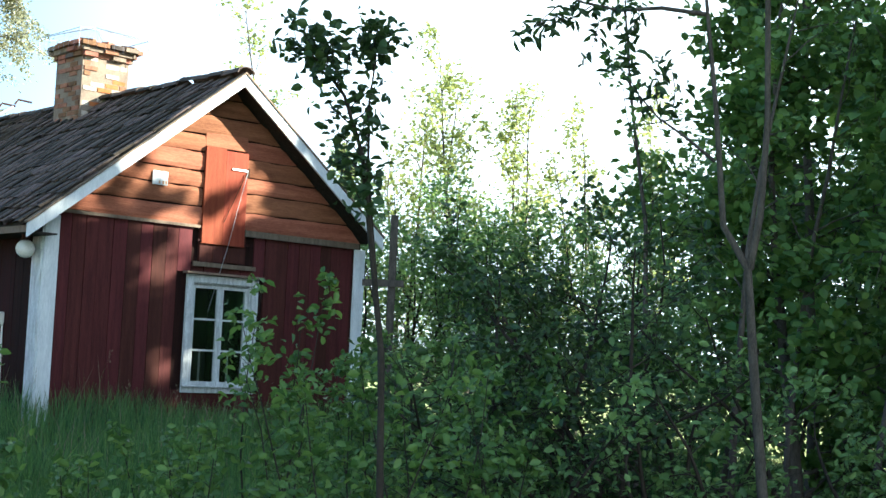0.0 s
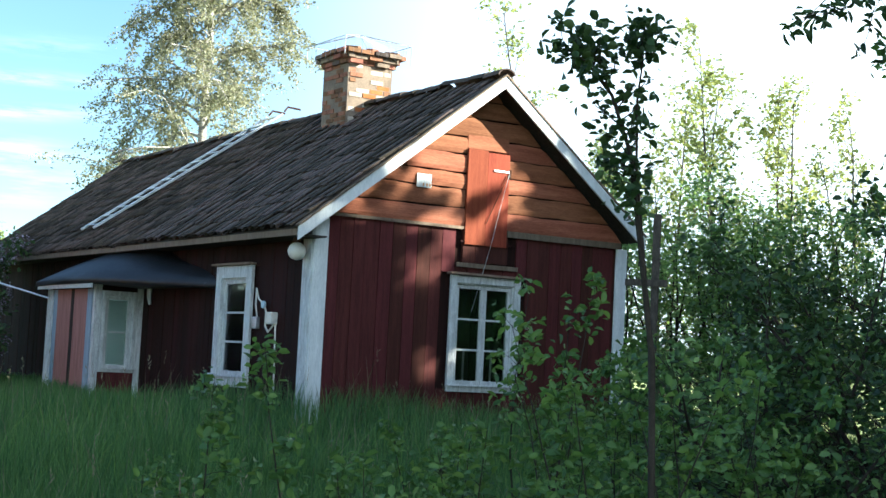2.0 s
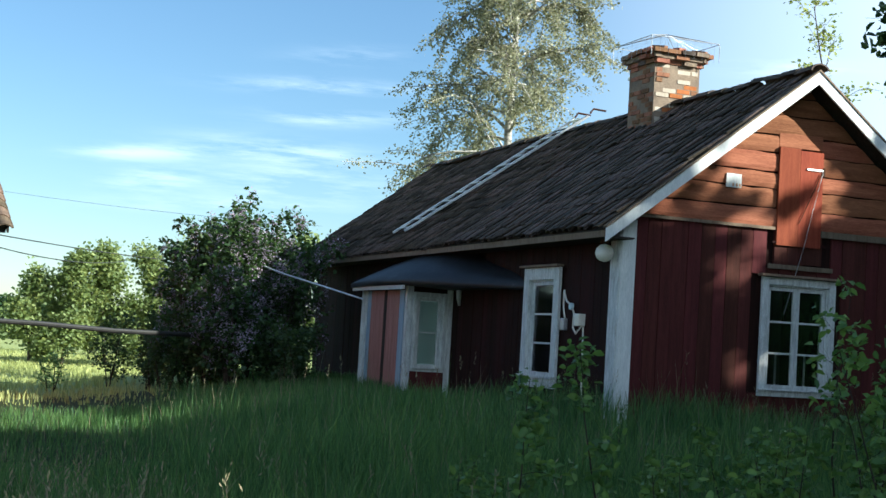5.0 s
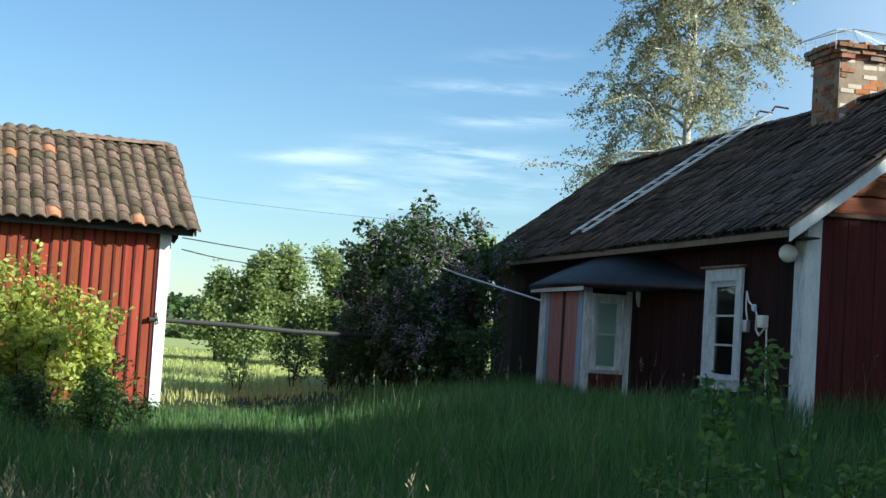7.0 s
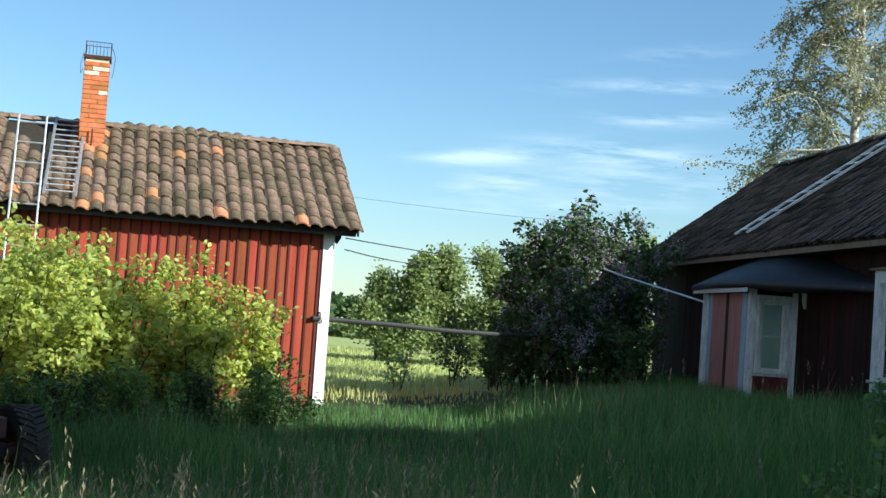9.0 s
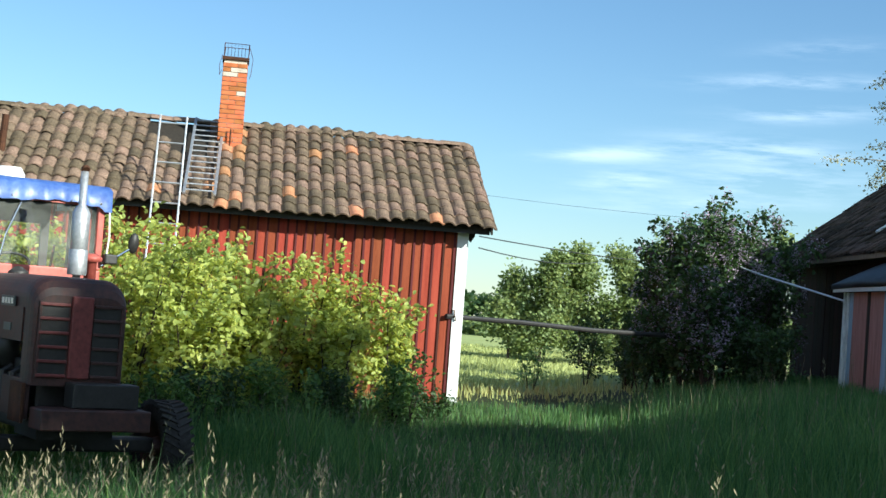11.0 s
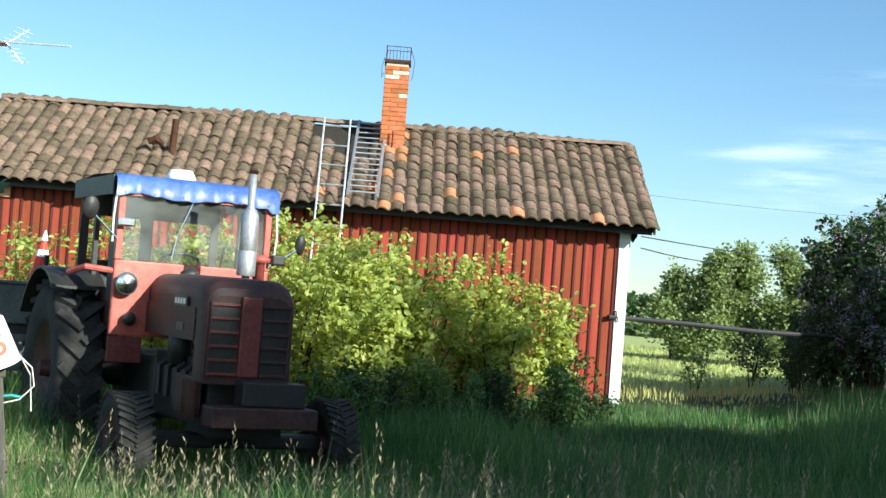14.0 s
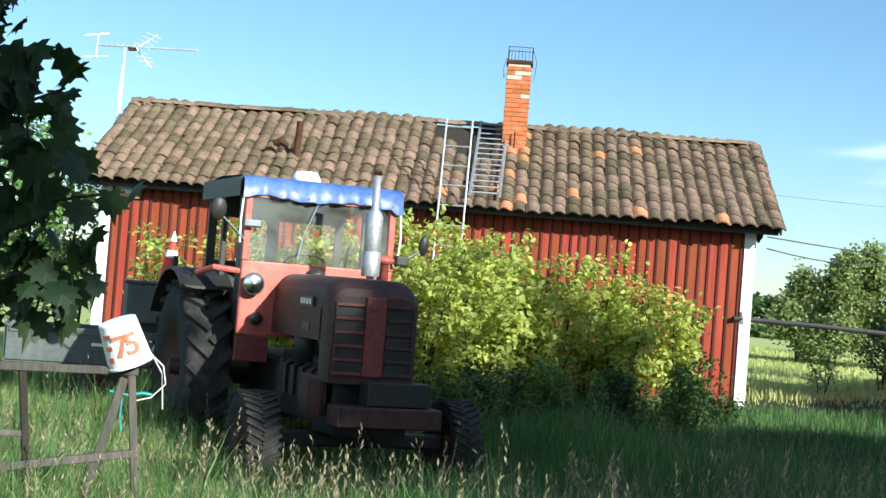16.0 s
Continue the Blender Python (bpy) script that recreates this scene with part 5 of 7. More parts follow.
# the young tree in front of the gable, its path taken upright
tree("sapling", "slim young fruit tree with broad dark leaves", "tree", (-0.22, 7.0), 3.3, 0.020, 620, 0.052, M["leaf_dark"], M["bark_dark"], 7, limbs=26, limb_len=0.065, start=0.42, rise=0.9, twigs=4, clump=0.035, wide=0.72, top=0.2, twig_len=0.6,
     path=[(-0.22, 7.0, 0.0), (-0.27, 6.99, 1.06), (-0.29, 6.99, 1.65), (-0.38, 6.98, 2.28), (-0.43, 6.98, 2.62), (-0.53, 6.97, 2.90), (-0.66, 6.96, 3.06), (-0.76, 6.95, 3.13)])
tree("sapling", "thin side shoot of a young fruit tree, dark leaves", "tree", (-0.23, 7.02), 3.2, 0.012, 190, 0.050, M["leaf_dark"], M["bark_dark"], 8, limbs=10, limb_len=0.06, start=0.78, rise=1.1, twigs=3, clump=0.03, wide=0.72, top=0.1,
     path=[(-0.23, 7.02, 0.0), (-0.27, 7.01, 1.06), (-0.31, 7.01, 1.8), (-0.40, 7.0, 2.55), (-0.41, 7.0, 2.88), (-0.39, 7.0, 3.08), (-0.40, 7.0, 3.17)])
# low suckers round it
for k, (p, h, n) in enumerate((((-0.74, 8.0), 1.75, 210), ((-0.98, 8.2), 2.15, 240), ((-0.45, 7.6), 2.1, 230), ((-0.05, 7.9), 1.9, 230), ((0.3, 8.6), 1.7, 260), ((-1.3, 8.4), 1.35, 170), ((-1.76, 7.8), 1.15, 150), ((-2.15, 7.7), 1.68, 95),
                                   ((-2.71, 7.55), 1.45, 120), ((-1.45, 8.9), 1.3, 150), ((-2.4, 9.6), 1.05, 150), ((-3.5, 9.0), 0.95, 150), ((-1.0, 9.6), 1.5, 200), ((0.1, 9.8), 2.0, 320), ((-1.55, 6.9), 1.05, 90), ((-0.5, 10.5), 1.9, 320), ((-1.9, 10.4), 1.3, 220), ((-0.35, 14.2), 1.9, 420), ((0.3, 15.0), 2.0, 420), ((-0.7, 13.0), 1.6, 380), ((-0.2, 11.8), 1.8, 380), ((0.6, 12.6), 2.0, 420))):
    tree("sucker_shoot", "low leafy shoot standing in the tall grass", "shrub", p, h, 0.009, int(n * 2.0), 0.06, M["leaf"], M["bark_dark"], 90 + k, limbs=9, limb_len=0.17, start=0.35, rise=0.8, twigs=3, clump=0.03, wide=0.62, stems=1 if k in (7, 8) else 3, spread=0.14, group="shoots in the grass")
# ash with a forked trunk
ash = tree("ash_tree", "young ash with a grey forked trunk", "tree", (1.95, 8.78), 4.5, 0.038, 420, 0.07, M["leaf_dark"], M["bark"], 12, limbs=5, limb_len=0.18, start=0.9, rise=0.3, twigs=6, clump=0.05, wide=0.45,
           path=[(1.95, 8.78, 0.0), (1.93, 8.79, 0.94), (1.86, 8.81, 1.71), (1.81, 8.82, 2.30), (1.66, 8.85, 2.56), (1.60, 8.86, 3.25), (1.52, 8.87, 3.95), (1.50, 8.88, 4.8)])
_z = float(ground_z(1.95, 8.78)) - 0.05
_o = np.array([1.95, 8.78, _z])
tubes("fork", [(np.array([(1.82, 8.82, 2.30), (1.87, 8.80, 2.62), (1.90, 8.80, 3.2), (1.88, 8.80, 4.0), (1.90, 8.8, 4.9)]) - _o, 0.026, 0.014),
               (np.array([(1.52, 8.87, 3.86), (1.25, 8.92, 3.90), (1.0, 8.95, 3.88), (0.75, 8.97, 3.93), (0.6, 8.98, 4.02)]) - _o, 0.016, 0.006),
               (np.array([(1.60, 8.86, 2.95), (1.42, 8.9, 3.1), (1.25, 8.93, 3.22), (1.05, 8.95, 3.45)]) - _o, 0.012, 0.004)], M["bark"], ash, 7)
_rng = np.random.default_rng(3)
_tw = [wander(_rng, (x, 8.95, 3.9), (-0.5, 0, -0.6), 0.34, 3, 0.2) - _o for x in (1.12, 1.02, 0.92, 0.82, 0.72, 0.62)] + [wander(_rng, (1.15 + 0.1 * k, 8.94, 3.3), (-0.3, 0, 0.8), 0.3, 3, 0.2) - _o for k in range(3)]
tagged(tubes("twigwork", [(q, 0.005, 0.002) for q in _tw], M["bark"], ash, 4), kind="stuff")
leaf_mesh("hanging_leaves", np.concatenate([np.repeat(q, 6, 0) + _rng.normal(0, 0.03, (24, 3)) for q in _tw]), 0.085, _rng, M["leaf_dark"], ash, wide=0.38, droop=0.6)
# bent dark-leaved apple thicket beside it
for k, (p, h, n, mt) in enumerate((((1.15, 9.6), 3.25, 1500, "leaf_dark"), ((0.85, 9.9), 2.9, 1200, "leaf_dark"), ((1.5, 10.2), 3.2, 1400, "leaf_dark"), ((1.2, 9.0), 1.6, 520, "leaf_mid"), ((0.75, 9.2), 1.5, 420, "leaf_mid"), ((1.75, 9.6), 2.2, 900, "leaf_mid"), ((2.3, 9.8), 2.6, 1000, "leaf_mid"), ((2.7, 9.3), 2.2, 900, "leaf_mid"), ((0.55, 9.9), 2.9, 1100, "leaf_dark"), ((0.35, 10.6), 2.5, 900, "leaf_mid"))):
    tree("apple_shrub", "tangled wild apple shrub with crooked dark branches", "shrub", p, h, 0.028, n, 0.062, M[mt], M["bark_dark"], 120 + k, limbs=11, limb_len=0.33, start=0.1, rise=0.45, twigs=6, stems=3, spread=0.22, clump=0.04, wide=0.6, bend=0.26, group="apple thicket")
# bigger leafy trees beyond them
for k, (p, h, n) in enumerate((((3.5, 14.2), 7.6, 6500), ((4.3, 12.6), 7.0, 5500), ((3.1, 12.4), 4.6, 3800), ((4.9, 15.5), 8.6, 6500), ((4.1, 11.0), 5.0, 3800))):
    tree("maple_tree", "leafy young maple at the edge of the thicket", "tree", p, h, 0.07, int(n * 1.3), 0.10, M["leaf"], M["bark"], 140 + k, limbs=20, limb_len=0.26, start=0.12, rise=0.5, twigs=7, clump=0.11, wide=0.85, group="maples at the thicket")
for k, p in enumerate(((2.2, 11.3), (2.75, 11.8), (1.7, 12.6), (3.2, 11.0), (2.5, 13.2))):
    tree("young_trunk", "thin bare-stemmed young tree in the thicket", "tree", p, 5.0 + 0.3 * k, 0.035, 500, 0.08, M["leaf"], M["bark"], 160 + k, limbs=9, limb_len=0.2, start=0.45, rise=0.7, twigs=4, clump=0.06, group="bare stems", simple=True, wide=0.7)
# a belt of unseen trees beyond the thicket, added and sized to keep the low sun off the yard
_belt = random.Random(31)
for k in range(34):
    row, y = k % 2, -8.0 + 1.12 * k
    if y < -2.0 or 1.2 < y < 6.6:
        continue                                        # the sun comes in over the gate
    h = 8.6 if y < 3 else 10.0 if y < 9.0 else 10.6 if y < 15.0 else 8.45 if y < 23.5 else 9.6
    h += _belt.uniform(-0.3, 0.3) + 1.1 * row
    slim = y < 8.2
    tree("unseen_shade_tree", "unseen tall tree added to shade the yard", "tree", (9.6 + 2.4 * row + _belt.uniform(-0.4, 0.4), y), h, 0.14, 6800, 0.46, M["leaf"], M["bark"], 180 + k, limbs=20, limb_len=0.10 if slim else 0.19, start=0.05, rise=0.35, twigs=5, clump=0.34,
         simple=True, wide=0.85, group="tree belt", top=0.1)
# lilac bushes
for k, (p, h, n) in enumerate((((-13.8, 22.9), 3.2, 4200), ((-13.3, 23.3), 3.35, 4200), ((-14.5, 23.3), 2.7, 3200), ((-13.9, 25.6), 3.3, 3800), ((-14.2, 25.0), 3.55, 3600), ((-12.9, 22.3), 2.3, 2600), ((-13.1, 24.3), 2.7, 3000))):
    tree("lilac_bush", "dark green lilac bush with pale mauve blossom", "shrub", p, h, 0.03, n, 0.10, M["leaf_dark"], M["bark_dark"], 220 + k, limbs=9, limb_len=0.30, start=0.1, rise=0.9, twigs=6, stems=5, spread=0.20, clump=0.09, wide=0.65, flowers=200, group="lilac bushes")
# hedge before the long house; sunlight is put into its bright leaf colour
for k, (p, h, n) in enumerate((((-14.3, 10.9), 2.35, 2600), ((-14.6, 11.6), 2.45, 2600), ((-14.9, 12.5), 2.4, 2600), ((-14.9, 13.3), 2.25, 2600), ((-14.6, 14.0), 2.1, 2400), ((-14.3, 14.6), 2.0, 2300), ((-13.9, 15.2), 1.75, 2000), ((-16.0, 12.4), 2.5, 2000), ((-13.8, 11.6), 1.9, 1900), ((-14.0, 12.8), 1.7, 1900), ((-13.8, 14.0), 1.5, 1700), ((-14.9, 9.2), 2.5, 2400), ((-14.7, 10.1), 2.45, 2600), ((-15.4, 9.7), 2.6, 2200))):
    tree("hedge_bush", "green bush in a loose hedge, sunlight in its leaf colour", "shrub", p, h, 0.022, n, 0.085, M["leaf_light"], M["bark_dark"], 260 + k, limbs=8, limb_len=0.30, start=0.1, rise=0.95, twigs=5, stems=6, spread=0.20, clump=0.07, wide=0.68, group="hedge of bushes")
# four of these take dark leaves for the shade below the hedge
for k, (p, h, n) in enumerate((((-13.0, 11.2), 0.95, 1300), ((-12.9, 12.2), 0.95, 1300), ((-12.8, 13.2), 0.9, 1300), ((-12.8, 14.2), 0.95, 1300), ((-13.1, 15.0), 0.7, 900), ((-13.4, 15.6), 0.45, 500), ((-12.6, 10.4), 0.8, 1100))):
    tree("low_bush", "low green bush at the hedge's foot, shade in the darker leaves", "shrub", p, h, 0.014, n, 0.06, M["leaf_dark"] if k in (0, 2, 4, 5) else M["leaf"], M["bark_dark"], 280 + k, limbs=8, limb_len=0.42, start=0.05, rise=0.7, twigs=5, stems=6, spread=0.35, clump=0.06, wide=0.6, group="low bushes")
for k, (p, h) in enumerate((((-16.5, 8.75), 2.5), ((-16.2, 9.3), 1.9), ((-17.2, 8.9), 2.1))):
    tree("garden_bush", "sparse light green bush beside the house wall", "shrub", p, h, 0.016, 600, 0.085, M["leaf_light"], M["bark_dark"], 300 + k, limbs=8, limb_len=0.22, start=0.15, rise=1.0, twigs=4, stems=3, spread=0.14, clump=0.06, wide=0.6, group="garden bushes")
for k, (p, h) in enumerate((((-21.6, 8.2), 2.6), ((-20.6, 7.2), 1.6), ((-22.5, 9.5), 3.4), ((-23.5, 7.5), 3.0), ((-27, 10.5), 4.0), ((-26.0, 12.0), 4.3))):
    tree("garden_bush", "leafy green bush past the house's end", "shrub", p, h, 0.03, 2200, 0.11, M["leaf"], M["bark_dark"], 310 + k, limbs=9, limb_len=0.30, start=0.1, rise=0.8, twigs=5, stems=4, spread=0.2, clump=0.12, simple=True, wide=0.7, group="garden bushes")
# field bushes and trees in the open, and dark bushes added to fill bright gaps under the lilacs
for k, (p, h, n, mt) in enumerate((((-17.4, 23.3), 0.95, 420, "leaf_mid"), ((-16.5, 23.9), 1.5, 1500, "leaf_dark"), ((-15.8, 24.3), 1.7, 1800, "leaf_dark"), ((-15.3, 23.3), 1.3, 1400, "leaf_dark"), ((-14.2, 22.2), 1.2, 1500, "leaf_dark"), ((-13.4, 22.4), 1.3, 1500, "leaf_dark"), ((-12.7, 22.9), 1.4, 1500, "leaf_dark"), ((-12.0, 22.6), 1.3, 1500, "leaf_dark"), ((-14.9, 22.9), 1.2, 1400, "leaf_dark"), ((-11.5, 22.2), 1.2, 1500, "leaf_dark"))):
    tree("field_bush", "small dark bush at the meadow's edge", "shrub", p, h, 0.014, n, 0.07, M[mt], M["bark_dark"], 330 + k, limbs=8, limb_len=0.34, start=0.1, rise=0.8, twigs=5, stems=3, spread=0.2, clump=0.05, simple=True, wide=0.6, group="meadow bushes")
for k, (p, h, n) in enumerate((((-32.6, 44.3), 3.9, 6000), ((-33.6, 43.7), 3.2, 3600), ((-31.4, 45.2), 4.1, 5000), ((-30.2, 46.2), 4.3, 5000), ((-29.0, 47.0), 4.6, 5000), ((-27.6, 47.8), 4.9, 5000), ((-37.4, 42.5), 1.6, 2000), ((-26.0, 48.5), 4.9, 4000), ((-24.5, 50.0), 5.2, 4000), ((-36.0, 58.0), 4.6, 4000))):
    tree("meadow_tree", "round green tree standing in the far meadow", "tree", p, h, 0.06, int(n * 1.6), 0.15, M["leaf_far"], M["bark"], 350 + k, limbs=20, limb_len=0.40, start=0.06, rise=0.55, twigs=7, clump=0.20, simple=True, wide=0.7, group="meadow trees", top=0.75)


def far_woods():
    """Woods on the horizon and the dark hedgerows in the fields."""
    rng = np.random.default_rng(77)
    ps = []
    for az in np.arange(-40, 100, 0.16):
        d = 820 + 90 * math.sin(az * 0.21) + rng.normal(0, 20)
        h = 10 + 4 * math.sin(az * 0.7) + rng.normal(0, 1.6)
        x, y = at(az, d)
        ps.append(np.array([x, y, 0]) + rng.normal(0, 1, (70, 3)) * np.array([2.4, 2.4, 0]) + np.stack([np.zeros(70), np.zeros(70), rng.uniform(0, 1, 70) ** 0.7 * h], 1))
    for az in np.arange(10, 60, 0.30):
        d = 135 + 20 * math.sin(az * 0.3)
        x, y = at(az, d)
        ps.append(np.array([x, y, 0]) + rng.normal(0, 1, (40, 3)) * np.array([0.7, 0.7, 0]) + np.stack([np.zeros(40), np.zeros(40), rng.uniform(0, 1, 40) * (0.9 + 0.5 * math.sin(az * 2))], 1))
    pos = np.vstack(ps)
    far = np.hypot(pos[:, 0], pos[:, 1]) > 400
    w = leaf_mesh("far_woods", pos[far], 3.4, rng, M["leaf_dark"], None, simple=True, wide=0.9)
    tagged(w, "dark band of woods along the horizon", "woods", kind="stuff")
    w = leaf_mesh("hedgerow", pos[~far], 0.8, rng, M["leaf_far"], None, simple=True, wide=0.9)
    tagged(w, "low green hedgerow across the field", "hedgerow", kind="stuff")


far_woods()


# ---- grass ----
def keep_off(x, y):
    """True where no grass grows: inside the two houses."""
    out = np.zeros(len(x), bool)
    for (o, a, x0, x1, y0, y1) in ((COT, COT_A, -0.05, 5.1, -0.05, 13.5), (H2, H2_A, -10.1, 0.0, 0.0, 4.9)):
        ca, sa = math.cos(radians(a)), math.sin(radians(a))
        u, v = (x - o[0]) * ca + (y - o[1]) * sa, -(x - o[0]) * sa + (y - o[1]) * ca
        out |= (u > x0) & (u < x1) & (v > y0) & (v < y1)
    return out


def blades(name, label, count, r0, r1, az0, az1, height, width, material, seed, spread=0.35, heads=0.0, power=1.0):
    rng = np.random.default_rng(seed)
    d = r0 + (r1 - r0) * rng.uniform(0, 1, count) ** power
    az = np.radians(rng.uniform(az0, az1, count) + rng.normal(0, 1.1, count))
    x, y = -d * np.sin(az), d * np.cos(az)
    # tufts
    x, y = x + rng.normal(0, 0.05, count), y + rng.normal(0, 0.05, count)
    ok = ~keep_off(x, y)
    x, y, d = x[ok], y[ok], d[ok]
    n = len(x)
    patch = 0.80 + 0.13 * np.sin(x * 3.1 + y * 2.3) * np.sin(y * 3.7 - x * 1.9) + 0.22 * np.sin(x * 0.9 + 1.3 * np.sin(y * 0.7)) * np.sin(y * 1.1 + 0.6)
    low = smoothstep(11, 15, d) * (1 - np.abs(np.clip((np.degrees(np.arctan2(-x, y)) - 38.5) / 7.0, -1, 1)) ** 4) * (d < 24)
    low = np.maximum(low, 0.75 * (1 - smoothstep(1.6, 3.4, np.hypot(x + 9.3, y - 6.3))))
    ca, sa = math.cos(radians(COT_A)), math.sin(radians(COT_A))
    cu, cv = (x - COT[0]) * ca + (y - COT[1]) * sa, -(x - COT[0]) * sa + (y - COT[1]) * ca
    low = np.maximum(low, 0.75 * smoothstep(-5.0, -2.0, cu) * smoothstep(0.5, 4.0, cv) * (cv < 16))
    h = height * patch * rng.uniform(0.6, 1.15, n) * (1 - 0.6 * low)
    z = ground_z(x, y) - 0.02
    a = rng.uniform(0, 2 * np.pi, n)
    dx, dy = np.cos(a), np.sin(a)
    b = spread * h * rng.uniform(0.2, 1.2, n)
    w = width * rng.uniform(0.7, 1.3, n) * (0.6 + d / 25)
    f = rng.uniform(0, 2 * np.pi, n)
    sx, sy = np.cos(f) * w / 2, np.sin(f) * w / 2
    v = np.stack([np.stack([x - sx, y - sy, z], -1), np.stack([x + sx, y + sy, z], -1),
                  np.stack([x - sx * 0.8 + dx * b * 0.3, y - sy * 0.8 + dy * b * 0.3, z + h * 0.6], -1), np.stack([x + sx * 0.8 + dx * b * 0.3, y + sy * 0.8 + dy * b * 0.3, z + h * 0.6], -1),
                  np.stack([x + dx * b, y + dy * b, z + h], -1)], 1).reshape(-1, 3)
    i = np.arange(n)[:, None] * 5
    fc = np.concatenate([i + np.array([[0, 1, 3]]), i + np.array([[0, 3, 2]]), i + np.array([[2, 3, 4]])])
    g = arr_ob(name, v, fc, material)
    tagged(g, label, "grass", kind="stuff")
    if heads:
        k = rng.random(n) < heads
        tip = np.stack([x + dx * b, y + dy * b, z + h], -1)[k]
        m = len(tip)
        q = np.repeat(tip, 9, 0)
        q = q + np.stack([rng.normal(0, 0.004, len(q)), rng.normal(0, 0.004, len(q)), np.tile(np.linspace(-0.13, 0.02, 9), m)], -1)
        hd = leaf_mesh("seed_heads", q, 0.040, rng, M["straw"], None, simple=True, wide=0.22, droop=-2.2)
        tagged(hd, "pale seed heads on the tall grass", "grass", kind="stuff")
    return g


blades("tall_grass", "tall green meadow grass in the yard", 170000, 5.2, 22.5, -22, 76, 0.56, 0.006, M["grass"], 501, power=0.85)
blades("tall_grass", "tall green grass at the near edge of the yard", 110000, 5.0, 14.0, -22, 76, 0.68, 0.0055, M["grass"], 502)
blades("grass_stalks", "thin grass stalks with seed heads", 1400, 6.0, 21.0, -20, 74, 0.92, 0.004, M["grass"], 503, spread=0.22, heads=0.4)
blades("tall_grass", "tall grass along the cottage and lilac", 40000, 22.0, 31.0, 8, 31.0, 0.5, 0.006, M["grass"], 506)
blades("seed_stalks", "pale bent grass stalks with full seed heads", 800, 7.4, 11.5, 33, 70, 0.86, 0.007, M["straw"], 508, spread=0.4, heads=1.0)
# paler blades where the sun falls; the lit look is in their colour
blades("gate_grass", "yellow-green grass round the gate and trailer, sunlight in its paleness", 34000, 7.6, 17.0, 55, 74, 0.52, 0.006, M["meadow"], 509)
blades("broad_blades", "broad dark green grass blades", 9000, 5.5, 16.0, -22, 76, 0.80, 0.011, M["leaf"], 507, spread=0.5)
blades("dry_stalks", "thin straw-coloured grass stalks", 3000, 5.5, 20.0, -20, 74, 0.86, 0.0045, M["straw"], 505, spread=0.3)
blades("meadow_tufts", "meadow grass beyond the yard, sunlight in its pale colour", 60000, 23.0, 75.0, 33, 62, 0.20, 0.014, M["meadow"], 504, power=0.8)


# ---- the tractor ----
def tyre(parent, name, x, y, radius, width, rim_r, lugs, rim_mat, big=False):
    """A wheel: tyre with tread blocks, rim and hub; its axle along y."""
    w = new(name)
    w.parent = parent
    w.matrix_basis = pose(x, y, radius, -90, 0, 0)
    h = width / 2
    prof = [(rim_r, -h * 0.75), (rim_r + 0.05, -h * 0.95), (radius * 0.86, -h), (radius * 0.955, -h * 0.88), (radius * 0.975, -h * 0.4), (radius * 0.975, h * 0.4), (radius * 0.955, h * 0.88), (radius * 0.86, h), (rim_r + 0.05, h * 0.95), (rim_r, h * 0.75)]
    part("tyre", lathe(bmesh.new(), prof, None, 36), M["rubber"], w, smooth=True)
    bm = bmesh.new()
    for k in range(lugs):
        for s in (-1, 1):
            a = 2 * math.pi * (k + (0.5 if s > 0 else 0)) / lugs
            m = Matrix.Rotation(a, 4, "Z") @ Matrix.Translation((radius * 0.975, 0, s * h * 0.48)) @ Matrix.Rotation(s * (0.75 if big else 0.5), 4, "X")
            add_box(bm, -0.02, radius * 0.025 + (0.02 if big else 0.008), -radius * (0.045 if big else 0.036), radius * (0.045 if big else 0.036), -h * 0.62, h * 0.62, m)
    part("tread", bm, M["rubber"], w)
    part("rim", lathe(bmesh.new(), [(rim_r + 0.01, -h * 0.8), (rim_r - 0.03, -h * 0.6), (rim_r * 0.5, -h * 0.25), (0.02, -h * 0.25), (0.02, h * 0.25), (rim_r * 0.5, h * 0.25), (rim_r - 0.03, h * 0.6), (rim_r + 0.01, h * 0.8)], None, 28), rim_mat, w, smooth=True)
    part("hub", lathe(bmesh.new(), [(0.0, -h * 1.0), (0.07, -h * 0.95), (0.09, -h * 0.3), (0.09, h * 0.3), (0.07, h * 0.95), (0.0, h * 1.0)], None, 16), M["tractor_dirty_shaded"], w)
    return w


def loft(sections):
    """A closed skin through like-numbered cross-sections."""
    bm = bmesh.new()
    rings = [[bm.verts.new(p) for p in s] for s in sections]
    n = len(rings[0])
    for a, b in zip(rings, rings[1:]):
        for k in range(n):
            bm.faces.new((a[k], a[(k + 1) % n], b[(k + 1) % n], b[k]))
    bm.faces.new(rings[0][::-1])
    bm.faces.new(rings[-1])
    bmesh.ops.recalc_face_normals(bm, faces=bm.faces[:])
    return bm


def hood_section(x, half, z0, z1, rnd):
    pts = [(x, -half, z0)]
    for a in np.linspace(0, math.pi / 2, 9):
        pts.append((x, -half + rnd - rnd * math.cos(a), z1 - rnd + rnd * math.sin(a) * 1.0))
    for a in np.linspace(math.pi / 2, 0, 9):
        pts.append((x, half - rnd + rnd * math.cos(a), z1 - rnd + rnd * math.sin(a) * 1.0))
    pts.append((x, half, z0))
    return pts


